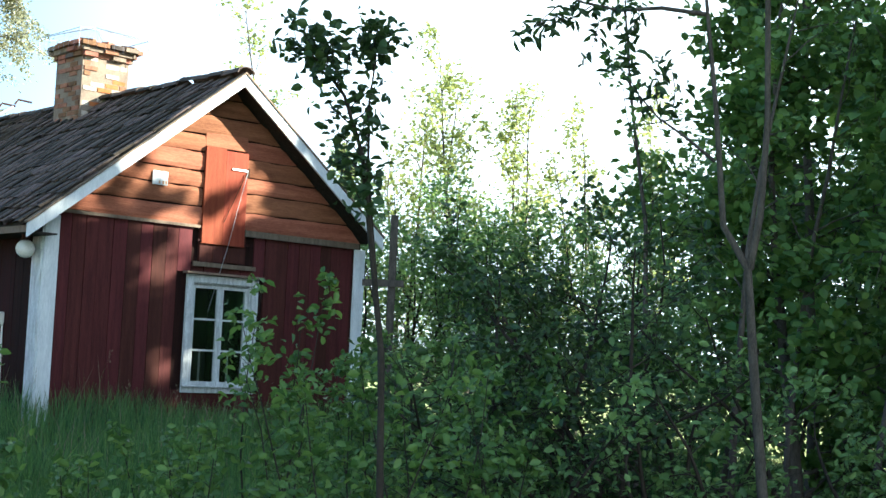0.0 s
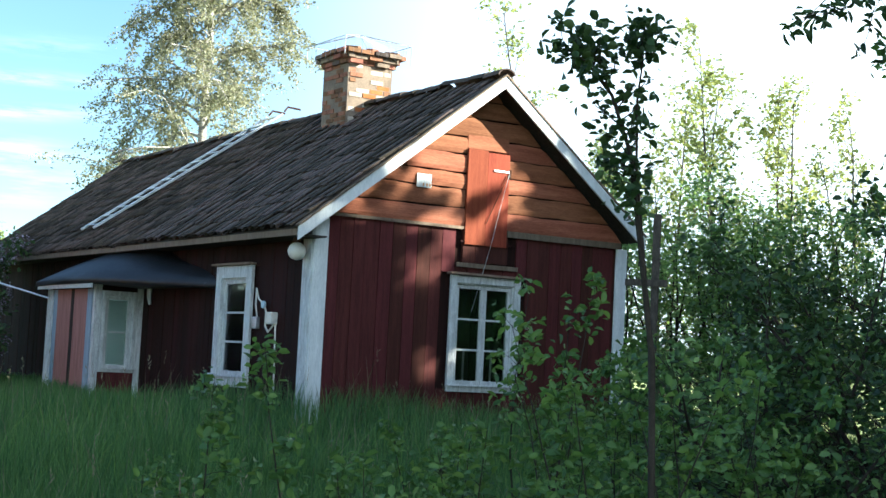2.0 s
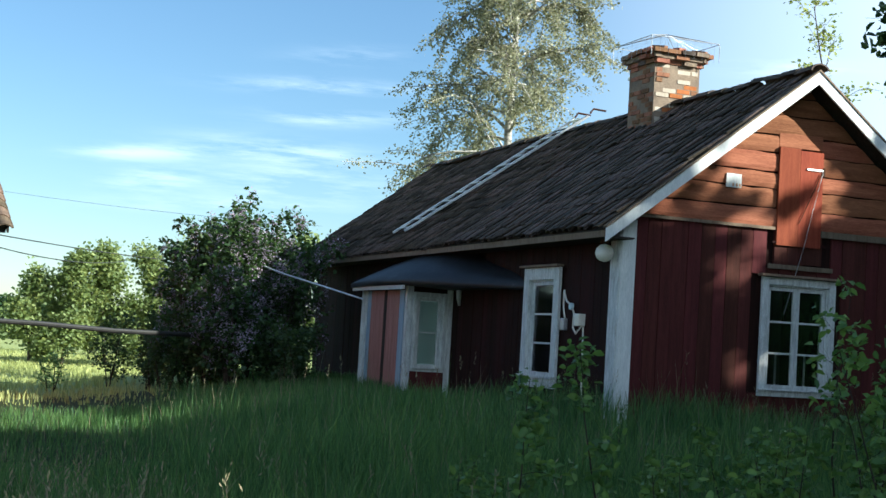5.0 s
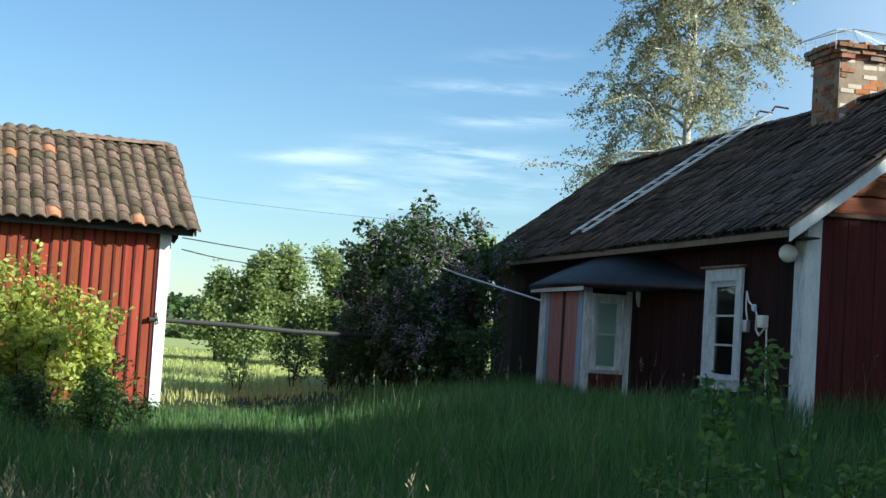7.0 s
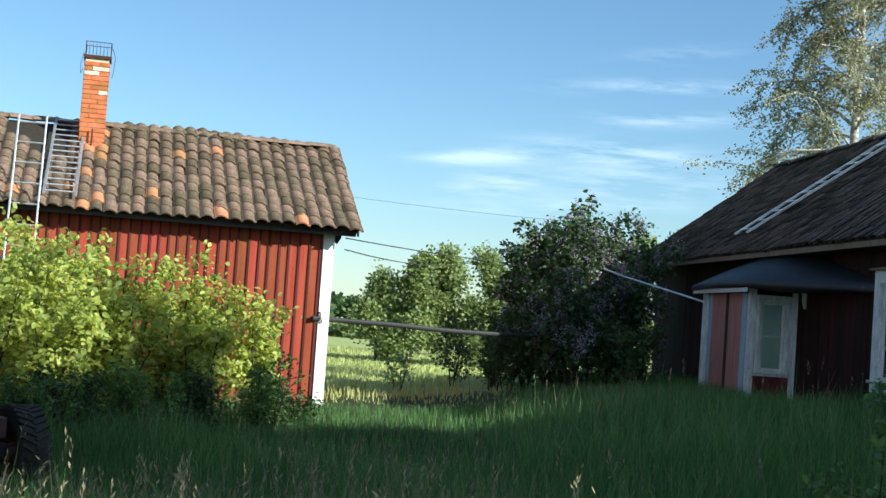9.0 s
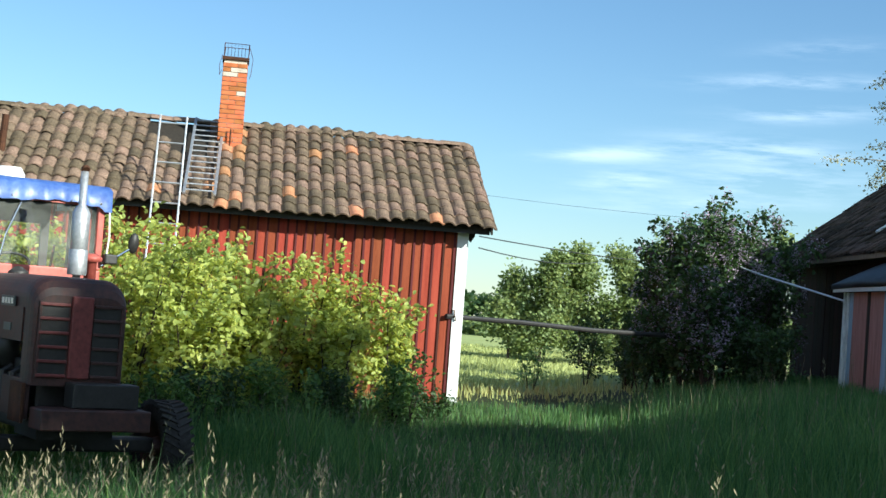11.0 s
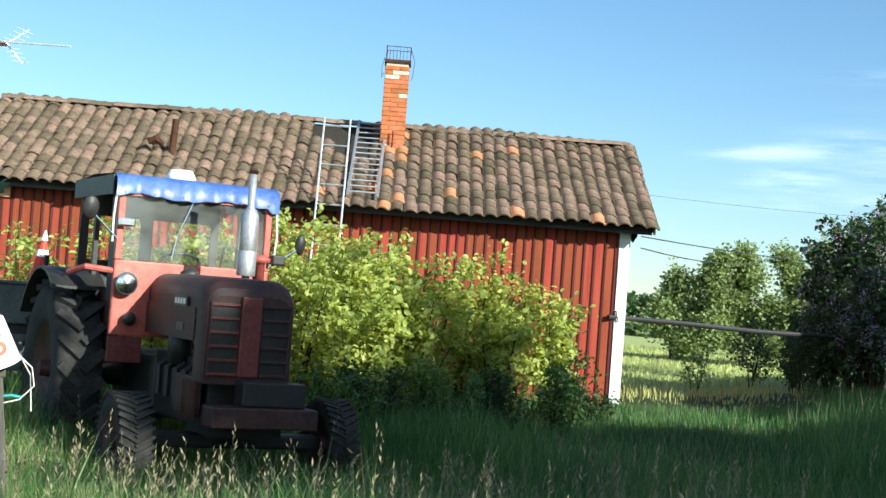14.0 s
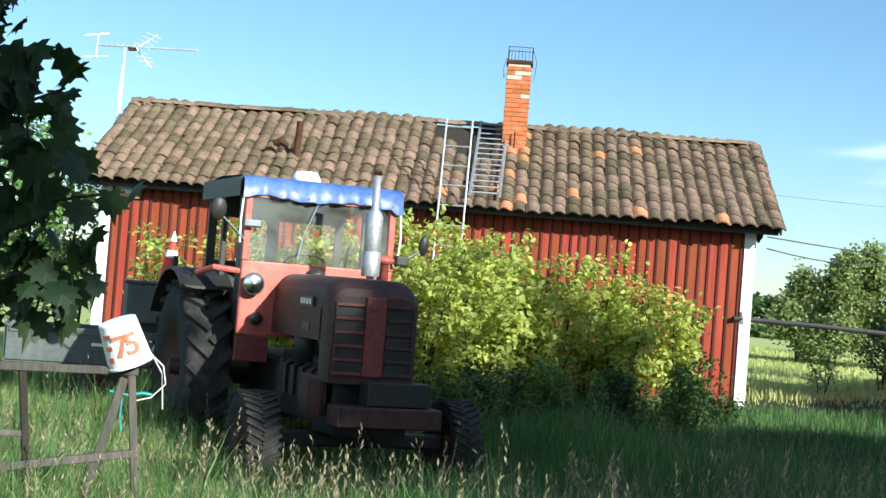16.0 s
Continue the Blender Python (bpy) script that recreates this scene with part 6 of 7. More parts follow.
def tractor():
    t = thing("tractor", pose(-9.986, 6.918, float(ground_z(-10.0, 6.87)), 0, 0, -16.5), "old faded red farm tractor with a blue tarpaulin cab", "tractor")
    tyre(t, "front_wheel", 0.0, -0.80, 0.38, 0.27, 0.21, 34, M["tractor_dirty_shaded"])
    tyre(t, "front_wheel", 0.0, 0.93, 0.38, 0.24, 0.21, 34, M["tractor_dirty_shaded"])
    tyre(t, "rear_wheel", -2.15, -0.84, 0.78, 0.42, 0.42, 20, M["tractor_dirty_shaded"], True)
    tyre(t, "rear_wheel", -2.15, 0.84, 0.78, 0.42, 0.42, 20, M["tractor_dirty_shaded"], True)
    # running gear
    part("front_axle", box(-0.08, 0.08, -0.70, 0.83, 0.34, 0.46, bevel=0.02), M["black"], t)
    part("engine", box(-1.15, 0.30, -0.26, 0.26, 0.50, 1.06, bevel=0.03), M["black"], t, "black engine block")
    part("gearbox", box(-2.4, -1.1, -0.30, 0.30, 0.45, 1.0, bevel=0.05), M["black"], t)
    part("rear_axle", tube(bmesh.new(), [(-2.15, -0.66, 0.78), (-2.15, 0.66, 0.78)], 0.13, 12), M["black"], t)
    # manifold coloured black for the shade under the bonnet
    bm = bmesh.new()
    for k in range(4):
        tube(bm, [(-0.75 + 0.24 * k, -0.27, 0.98), (-0.75 + 0.24 * k, -0.34, 0.94), (-0.74 + 0.24 * k, -0.34, 0.70)], 0.03, 7)
    part("manifold", bm, M["black"], t)
    part("side_plate", box(-0.2, 0.40, -0.37, -0.335, 0.62, 0.92, bevel=0.006), M["tractor_dirty_shaded"], t)
    part("air_filter", lathe(bmesh.new(), [(0, 0), (0.09, 0), (0.10, 0.22), (0.06, 0.27), (0, 0.27)], Matrix.Translation((-0.35, -0.30, 0.98)), 14), M["black"], t, smooth=True)
    # bonnet and nose: grime and the front's shade share one dark colour
    secs = [hood_section(x, hf, 1.27, z1, 0.17) for x, hf, z1 in ((-1.12, 0.37, 1.715), (-0.6, 0.375, 1.72), (0.0, 0.38, 1.715), (0.28, 0.378, 1.705))]
    bon = part("bonnet", loft(secs), M["tractor_dirty_shaded"], t, "faded red bonnet, grime and shade in its dark colour", smooth=False)
    part("bonnet_side", box(-1.10, 0.26, -0.392, -0.382, 1.20, 1.46), M["tractor_dirty_shaded"], bon)
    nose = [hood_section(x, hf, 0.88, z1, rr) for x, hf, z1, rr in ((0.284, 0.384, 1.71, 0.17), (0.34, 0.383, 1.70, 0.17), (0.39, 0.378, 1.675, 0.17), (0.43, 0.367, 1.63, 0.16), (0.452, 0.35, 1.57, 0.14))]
    part("nose", loft(nose), M["tractor_dirty_shaded"], t, "rounded red radiator nose", smooth=False)
    # grille: openings, bars and middle strip set on the nose
    for s in (-1, 1):
        y0, y1 = sorted((s * 0.10, s * 0.325))
        part("grille_back", box(0.452, 0.456, y0, y1, 0.96, 1.50), M["black"], t)
        for k in range(6):
            z = 0.96 + 0.54 * k / 5
            bm = bmesh.new()
            add_box(bm, 0.456, 0.478, y0 - 0.005, y1 + 0.005, z - 0.012, z + 0.012, bevel=0.005)
            part("grille_bar", bm, M["tractor_shaded_red"] if s < 0 else M["tractor_dirty_shaded"], t)
        part("grille_edge", box(0.44, 0.475, s * 0.325 - 0.012, s * 0.325 + 0.012, 0.94, 1.52, bevel=0.004), M["tractor_dirty_shaded"], t)
    part("grille_strip", box(0.45, 0.486, -0.085, 0.085, 0.94, 1.57, bevel=0.012), M["tractor_shaded_red"], t)
    # name plate as plain bars, no letters
    pl = part("badge", box(-0.28, 0.06, -0.402, -0.3925, 1.46, 1.54), M["grey_metal"], t, "grey badge strip")
    for k in range(4):
        part("bar", box(-0.25 + 0.075 * k, -0.20 + 0.075 * k, -0.406, -0.4025, 1.477, 1.523), M["cream"], pl)
    part("badge", box(-0.18, 0.0, -0.400, -0.3925, 1.27, 1.33), M["grey_metal"], t)
    part("filler_cap", lathe(bmesh.new(), [(0, 0), (0.075, 0), (0.085, 0.03), (0.06, 0.05), (0.03, 0.075), (0, 0.08)], Matrix.Translation((-0.75, -0.14, 1.70)), 16), M["black"], t, smooth=True)
    # exhaust stack
    ex = part("exhaust", lathe(bmesh.new(), [(0, 0), (0.03, 0), (0.035, 0.05), (0.072, 0.07), (0.075, 0.55), (0.05, 0.60), (0.032, 0.62), (0.032, 0.90), (0.026, 0.90), (0.026, 0.8)], Matrix.Translation((-0.42, 0.24, 1.70)), 18), M["steel"], t, "upright grey metal exhaust silencer", smooth=True)
    part("heat_shield", lathe(bmesh.new(), [(0.076, 0.04), (0.081, 0.05), (0.081, 0.24), (0.076, 0.25)], Matrix.Translation((-0.42, 0.24, 1.70)), 18), M["steel"], ex, smooth=True)
    part("rain_cap", lathe(bmesh.new(), [(0.0, 0.0), (0.036, 0.0), (0.036, 0.025), (0, 0.03)], Matrix.Translation((-0.40, 0.24, 2.61)) @ Matrix.Rotation(-0.7, 4, "Y"), 12), M["rust"], ex)
    part("air_intake", lathe(bmesh.new(), [(0, 0), (0.05, 0), (0.05, 0.24), (0.095, 0.25), (0.095, 0.28), (0.05, 0.31), (0, 0.31)], Matrix.Translation((-0.55, 0.40, 1.62)), 14), M["tractor"], t, "short red air intake with a mushroom cap", smooth=True)
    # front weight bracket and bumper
    part("bumper", box(0.50, 0.78, -0.36, 0.50, 0.57, 0.73, bevel=0.012), M["tractor_dirty_shaded"], t, "red front ballast beam, dirt and shade in its dark colour")
    part("bumper_top", box(0.49, 0.70, -0.10, 0.42, 0.735, 0.92, bevel=0.01), M["black"], t)
    part("frame_rail", box(0.0, 0.52, -0.30, 0.30, 0.48, 0.62), M["black"], t)
    part("front_plate", box(0.20, 0.498, -0.43, -0.40, 0.60, 0.90, bevel=0.006), M["rust"], t, "bent rusty bracket plate")
    # cab: cowl, pillars, roof, panes
    cx = -1.15
    bm = bmesh.new()
    add_box(bm, cx - 0.03, cx + 0.03, -0.70, 0.70, 1.15, 1.80, bevel=0.015)
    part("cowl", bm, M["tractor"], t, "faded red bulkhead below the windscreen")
    part("foot_plate", box(cx - 0.03, cx + 0.02, -0.70, -0.40, 0.92, 1.146, bevel=0.01), M["tractor_shaded_red"], t)
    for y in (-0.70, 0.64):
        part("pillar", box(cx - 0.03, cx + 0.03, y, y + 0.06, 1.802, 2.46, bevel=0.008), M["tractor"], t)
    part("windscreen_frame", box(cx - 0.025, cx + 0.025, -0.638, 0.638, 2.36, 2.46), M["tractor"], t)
    p = part("windscreen", box(cx - 0.004, cx + 0.004, -0.636, 0.636, 1.805, 2.358), M["cab_glass"], t, "windscreen pane, dust and sky haze in its pale film")
    p.visible_shadow = False
    # rear frame with two openings, side frames
    rx = -2.55
    bm = bmesh.new()
    for a in ((-0.68, 0.68, 1.55, 1.80), (-0.68, 0.68, 2.22, 2.48), (-0.68, -0.60, 1.80, 2.22), (-0.10, 0.02, 1.80, 2.22), (0.60, 0.68, 1.80, 2.22)):
        add_box(bm, rx - 0.015, rx + 0.015, a[0], a[1], a[2], a[3])
    part("rear_frame", bm, M["black"], t)
    for y in (-0.70, 0.66):
        part("roof_rail", box(rx, cx, y, y + 0.04, 2.44, 2.49), M["black"], t)
        part("side_pillar", box(-1.95, -1.88, y, y + 0.04, 1.3, 2.44), M["black"], t)
        part("side_curtain", box(-1.35, -1.19, y + 0.005, y + 0.03, 1.45, 2.44), M["black"], t)
    part("mudguard_panel", box(-2.5, -1.25, -0.62, -0.58, 0.98, 1.52), M["tractor_dirty_shaded"], t)
    part("mudguard_panel", box(-2.5, -1.2, 0.58, 0.62, 0.95, 1.62), M["tractor_dirty_shaded"], t)
    for y0, y1 in ((-1.10, -0.62), (0.62, 1.10)):
        pr = []
        for a in np.linspace(0.95, 2.6, 9):
            pr.append((-2.15 + 0.88 * math.cos(a), 0.80 + 0.88 * math.sin(a)))
        bm = loft([[(xa, y0, za), (xa, y1, za), (xa, y1, za + 0.025), (xa, y0, za + 0.025)] for xa, za in pr])
        part("mudguard", bm, M["black"], t, "black rear mudguard")
    part("step_rail", tube(bmesh.new(), [(-1.16, -0.68, 1.70), (-1.20, -0.92, 1.72), (-1.40, -1.02, 1.66)], 0.028, 8), M["tractor"], t)
    part("step_rail", tube(bmesh.new(), [(-1.14, 0.68, 1.62), (-1.12, 0.85, 1.62)], 0.028, 8), M["tractor"], t)
    # tarpaulin roof: a flat top with a wavy hem hanging over the front
    bm = bmesh.new()
    rng = random.Random(3)
    n = 26
    rows_ = [[], [], [], [], []]
    for k in range(n + 1):
        y = -0.74 + 1.48 * k / n
        wv = 0.012 * math.sin(k * 1.3) + 0.010 * math.sin(k * 2.9 + 1)
        hem = 2.365 + 0.016 * math.sin(k * 0.41 + 0.4) + 0.007 * math.sin(k * 1.9) - (0.03 if k < 2 or k > n - 2 else 0)
        for r, (x, z) in enumerate(((rx - 0.05, 2.52), (-1.9, 2.565), (cx - 0.02, 2.545), (cx + 0.06 + wv, 2.50), (cx + 0.065 + wv * 1.8, hem))):
            rows_[r].append(bm.verts.new((x, y, z)))
    for a, b in zip(rows_, rows_[1:]):
        for k in range(n):
            bm.faces.new((a[k], a[k + 1], b[k + 1], b[k]))
    tp = part("tarpaulin", bm, M["tarp"], t, "creased blue tarpaulin cab cover with a hanging hem", smooth=True)
    for k in range(6):
        part("eyelet", lathe(bmesh.new(), [(0.006, 0), (0.012, 0), (0.012, 0.006), (0.006, 0.006)], Matrix.Translation((cx + 0.075, -0.66 + 0.26 * k, 2.385)) @ Matrix.Rotation(1.57, 4, "Y"), 8), M["chrome"], tp)
    part("hem_side", box(rx, cx, -0.755, -0.742, 2.36, 2.53), M["black"], tp)
    part("hem_side", box(rx, cx, 0.742, 0.755, 2.36, 2.53), M["tarp"], tp)
    part("roof_beacon", lathe(bmesh.new(), [(0, 0), (0.14, 0), (0.135, 0.05), (0.10, 0.11), (0, 0.115)], Matrix.Translation((-1.7, 0.0, 2.555)), 14), M["white_plastic"], t, "white plastic dome on the roof", smooth=True)
    # lamps
    for y, z, x in ((-0.60, 1.60, cx + 0.05),):
        hl = part("headlight", lathe(bmesh.new(), [(0, -0.06), (0.06, -0.05), (0.095, 0.0), (0.10, 0.02), (0.088, 0.025)], Matrix.Translation((x + 0.04, y, z)) @ Matrix.Rotation(1.57, 4, "Y"), 20), M["grey_metal"], t, "round headlight", smooth=True)
        part("lens", lathe(bmesh.new(), [(0.088, 0.02), (0.06, 0.035), (0.0, 0.042)], Matrix.Translation((x + 0.04, y, z)) @ Matrix.Rotation(1.57, 4, "Y"), 20), M["chrome"], hl, smooth=True)
    part("work_lamp", box(cx + 0.03, cx + 0.10, -0.70, -0.56, 2.09, 2.16, bevel=0.012), M["chrome"], t)
    part("work_lamp", box(cx + 0.03, cx + 0.12, 0.70, 0.82, 1.86, 1.95, bevel=0.015), M["black"], t)
    part("horn", lathe(bmesh.new(), [(0, 0), (0.05, 0.0), (0.06, 0.05), (0.02, 0.09), (0, 0.09)], Matrix.Translation((cx + 0.05, -0.55, 1.30)) @ Matrix.Rotation(1.57, 4, "Y"), 12), M["black"], t)
    for s in (-1, 1):
        yo = s * 0.70
        mir = part("mirror", lathe(bmesh.new(), [(0, 0.0), (0.085, 0.0), (0.10, 0.02), (0.08, 0.05), (0, 0.055)], Matrix.Translation((cx + 0.12, yo + s * 0.26, 2.22 if s < 0 else 2.06)) @ Matrix.Rotation(-1.4, 4, "Y") @ Matrix.Diagonal((1.05, 0.75, 1, 1) if s < 0 else (0.95, 0.5, 1, 1)), 16), M["black"], t, smooth=True)
        part("arm", tube(bmesh.new(), [(cx + 0.04, yo, 1.98 if s < 0 else 1.84), (cx + 0.10, yo + s * 0.26, 2.20 if s < 0 else 2.03)], 0.010, 6), M["chrome"], mir)
    part("wiper", tube(bmesh.new(), [(cx + 0.02, -0.02, 2.40), (cx + 0.03, -0.16, 2.05), (cx + 0.025, -0.20, 1.84)], 0.008, 5), M["chrome"], t)
    # inside
    part("steering_wheel", tube(bmesh.new(), [(-1.55 + 0.09 * math.sin(a), 0.20 * math.cos(a), 1.80 + 0.10 * math.sin(a)) for a in np.linspace(0, 2 * math.pi, 25)], 0.014, 6), M["black"], t)
    part("steering_column", tube(bmesh.new(), [(-1.25, 0, 1.5), (-1.55, 0, 1.80)], 0.025, 8), M["black"], t)
    part("seat", box(-2.3, -1.95, -0.24, 0.24, 1.2, 1.32, bevel=0.04), M["black"], t)
    part("backrest", box(-2.38, -2.28, -0.24, 0.24, 1.3, 1.72, bevel=0.04), M["black"], t)
    part("gear_lever", tube(bmesh.new(), [(-1.6, 0.34, 1.3), (-1.45, 0.38, 2.0)], 0.012, 6), M["chrome"], t)
    # loose ropes at the cab's edges
    part("rope", tube(bmesh.new(), [(cx + 0.05, -0.73, 2.40), (cx + 0.06, -0.745, 2.15), (cx + 0.04, -0.735, 1.95)], 0.009, 5), M["cream"], t)
    part("rope", tube(bmesh.new(), [(cx + 0.05, 0.73, 2.38), (cx + 0.06, 0.745, 2.1), (cx + 0.04, 0.735, 1.9)], 0.009, 5), M["cream"], t)
    return t


tractor()


# ---- trailer, marker, bucket and gate ----
def trailer():
    a, b = Vector((-14.25, 5.75, 0)), Vector((-13.45, 7.55, 0))
    ang = math.degrees(math.atan2((b - a).y, (b - a).x))
    t = thing("trailer", pose(a.x, a.y, float(ground_z(a.x, a.y)), 0, 0, ang), "grey-green painted steel trailer half hidden in grass", "trailer")
    ln = (b - a).length
    part("bed", box(0, ln, 0.0, 1.1, 0.60, 0.66), M["grey_metal"], t)
    sd = part("side_board", box(0, ln * 0.75, -0.02, 0.01, 0.62, 0.97, bevel=0.006), M["grey_metal"], t)
    part("rib", box(0.02, ln * 0.74, -0.035, -0.022, 0.90, 0.965, bevel=0.005), M["grey_metal"], sd)
    part("label_strip", box(ln * 0.42, ln * 0.55, -0.026, -0.0225, 0.80, 0.83), M["cream"], sd)
    part("side_board", box(0, ln * 0.75, 1.08, 1.11, 0.62, 0.97), M["grey_metal"], t)
    part("end_board", box(-0.02, 0.01, 0.012, 1.078, 0.62, 0.97), M["grey_metal"], t)
    bx = part("tool_box", box(ln * 0.58, ln * 1.10, 0.05, 0.75, 1.06, 1.46, bevel=0.015), M["grey_metal"], t, "grey steel box with a rim")
    part("rim", box(ln * 0.57, ln * 1.11, 0.03, 0.77, 1.462, 1.49, bevel=0.005), M["grey_metal"], bx)
    part("stand", box(ln * 0.62, ln * 1.06, 0.1, 0.7, 0.664, 1.056), M["black"], t)
    part("drawbar", tube(bmesh.new(), [(ln, 0.55, 0.55), (ln + 0.6, 0.6, 0.55)], 0.04, 8), M["rust"], t)
    for y in (0.0, 1.1):
        w = part("wheel", lathe(bmesh.new(), [(0.16, -0.09), (0.30, -0.1), (0.34, -0.05), (0.34, 0.05), (0.30, 0.1), (0.16, 0.09)], Matrix.Translation((ln * 0.5, y + 0.15 if y < 0.5 else y - 0.15, 0.34)) @ Matrix.Rotation(1.5708, 4, "X"), 24), M["rubber"], t, smooth=True)
        part("rim", lathe(bmesh.new(), [(0.0, -0.04), (0.16, -0.06), (0.16, 0.06), (0.0, 0.04)], Matrix.Translation((ln * 0.5, y + 0.15 if y < 0.5 else y - 0.15, 0.34)) @ Matrix.Rotation(1.5708, 4, "X"), 18), M["rust"], w)
    return t


trailer()


def marker():
    t = thing("marker_cone", pose(-14.12, 7.42, float(ground_z(-14.25, 5.75)) + 1.49, 0, 6, 0), "folded red and white marker cloth on the trailer box", "marker")
    part("cloth", lathe(bmesh.new(), [(0.0, 0.0), (0.10, 0.0), (0.105, 0.05), (0.07, 0.22), (0.045, 0.36), (0.012, 0.50), (0.0, 0.52)], None, 9), M["vivid_red"], t)
    part("stripe", lathe(bmesh.new(), [(0.066, 0.27), (0.071, 0.272), (0.056, 0.345), (0.051, 0.345)], None, 9), M["white_plastic"], t, "white band")
    part("tip", lathe(bmesh.new(), [(0.034, 0.44), (0.038, 0.44), (0.010, 0.54), (0.0, 0.55)], None, 9), M["white_plastic"], t)
    part("fold", box(0.085, 0.115, -0.02, 0.02, 0.0, 0.30), M["black"], t)


marker()


def gate():
    g = thing("field_gate", pose(0, 0, 0), "grey weathered gate of bars and poles in the grass", "gate")
    def bar(p, q, w, mt, name="bar"):
        p, q = Vector(p), Vector(q)
        d = q - p
        m = Matrix.Translation(p) @ d.to_track_quat("Z", "Y").to_matrix().to_4x4()
        part(name, box(-w, w, -w * 0.8, w * 0.8, 0, d.length, m, bevel=0.006), mt, g)
    bar((-7.76, 3.83, 1.02), (-8.75, 1.70, 0.98), 0.028, M["gate_wood"], "top_rail")
    bar((-8.025, 3.26, 0.985), (-7.99, 3.37, 0.0), 0.026, M["dark_wood"], "upright")
    bar((-8.015, 3.29, 0.64), (-8.70, 1.80, 0.62), 0.022, M["gate_wood"], "middle_rail")
    bar((-7.75, 3.86, 0.56), (-8.70, 1.80, 0.22), 0.028, M["gate_wood"], "lower_rail")
    bar((-7.78, 3.80, 1.00), (-7.735, 3.90, 0.0), 0.028, M["gate_wood"], "post")
    bar((-7.80, 3.77, 0.98), (-7.92, 3.55, 0.0), 0.032, M["gate_wood"], "brace")
    bar((-8.70, 1.80, 1.05), (-8.70, 1.80, 0.0), 0.03, M["gate_wood"], "post")
    bm = bmesh.new()
    tube(bm, [(-7.83, 3.70, 0.90), (-7.77, 3.78, 0.885), (-7.74, 3.86, 0.90), (-7.73, 3.92, 0.89)], 0.009, 6)
    tube(bm, [(-7.79, 3.76, 0.90), (-7.80, 3.76, 0.75), (-7.79, 3.77, 0.68)], 0.006, 5)
    part("rope", bm, M["teal"], g, "teal rope tied round the post")
    return g


gate()


def bucket():
    c = Vector((-7.785, 3.805, 1.06))
    to_cam = math.degrees(math.atan2(-c.y, -c.x))
    # x points to the camera; it rests upside down and leaning on the gate's post
    b = thing("bucket", pose(c.x, c.y, c.z, 0, 0, to_cam) @ pose(0, -0.01, 0.0, 22, 8, 0), "upturned white bucket with rust-red hand-painted figures", "bucket")
    prof = [(0.128, 0.0), (0.132, 0.0), (0.134, 0.012), (0.127, 0.016), (0.108, 0.255), (0.104, 0.262), (0.0, 0.262), (0.0, 0.257), (0.104, 0.254), (0.123, 0.012)]
    part("body", lathe(bmesh.new(), prof, None, 32), M["white_plastic"], b, "chalky white metal", smooth=False)
    for k, (txt, yaw) in enumerate((("7", 4.0), ("5", 34.0))):
        cu = bpy.data.curves.new("figure", "FONT")
        cu.body, cu.size, cu.extrude, cu.align_x, cu.offset = txt, 0.17, 0.002, "CENTER", 0.004
        tmp = bpy.data.objects.new("tmp", cu)
        scene.collection.objects.link(tmp)
        bpy.context.view_layer.update()
        me = bpy.data.meshes.new_from_object(tmp.evaluated_get(bpy.context.evaluated_depsgraph_get()))
        bpy.data.objects.remove(tmp)
        me.materials.clear()
        me.materials.append(M["red_letter"])
        f = new("figure", me)
        f.parent = b
        f.matrix_basis = Matrix.Rotation(radians(yaw - 12), 4, "Z") @ Matrix.Translation((0.124, 0, 0.075)) @ Matrix.Rotation(radians(-4.7), 4, "Y") @ Matrix.Rotation(radians(90), 4, "Z") @ Matrix.Rotation(radians(90), 4, "X")
    for k, (z0, z1) in enumerate(((0.05, 0.08), (0.12, 0.145), (0.185, 0.21))):
        part("bar", box(0.1285 - 0.055 * z0, 0.1315 - 0.055 * z0, -0.022, 0.012 + 0.008 * k, z0, z1, Matrix.Rotation(radians(-42), 4, "Z") @ Matrix.Rotation(radians(-0.5), 4, "Y")), M["red_letter"], b)
    bm = bmesh.new()
    tube(bm, [(0.02, 0.13, 0.01), (0.05, 0.17, -0.06), (0.06, 0.15, -0.16), (0.05, 0.05, -0.21), (0.04, -0.06, -0.20)], 0.004, 6)
    tube(bm, [(0.02, 0.13, 0.01), (0.04, 0.15, -0.10), (0.03, 0.09, -0.30)], 0.0035, 5)
    part("handle", bm, M["cream"], b)


bucket()


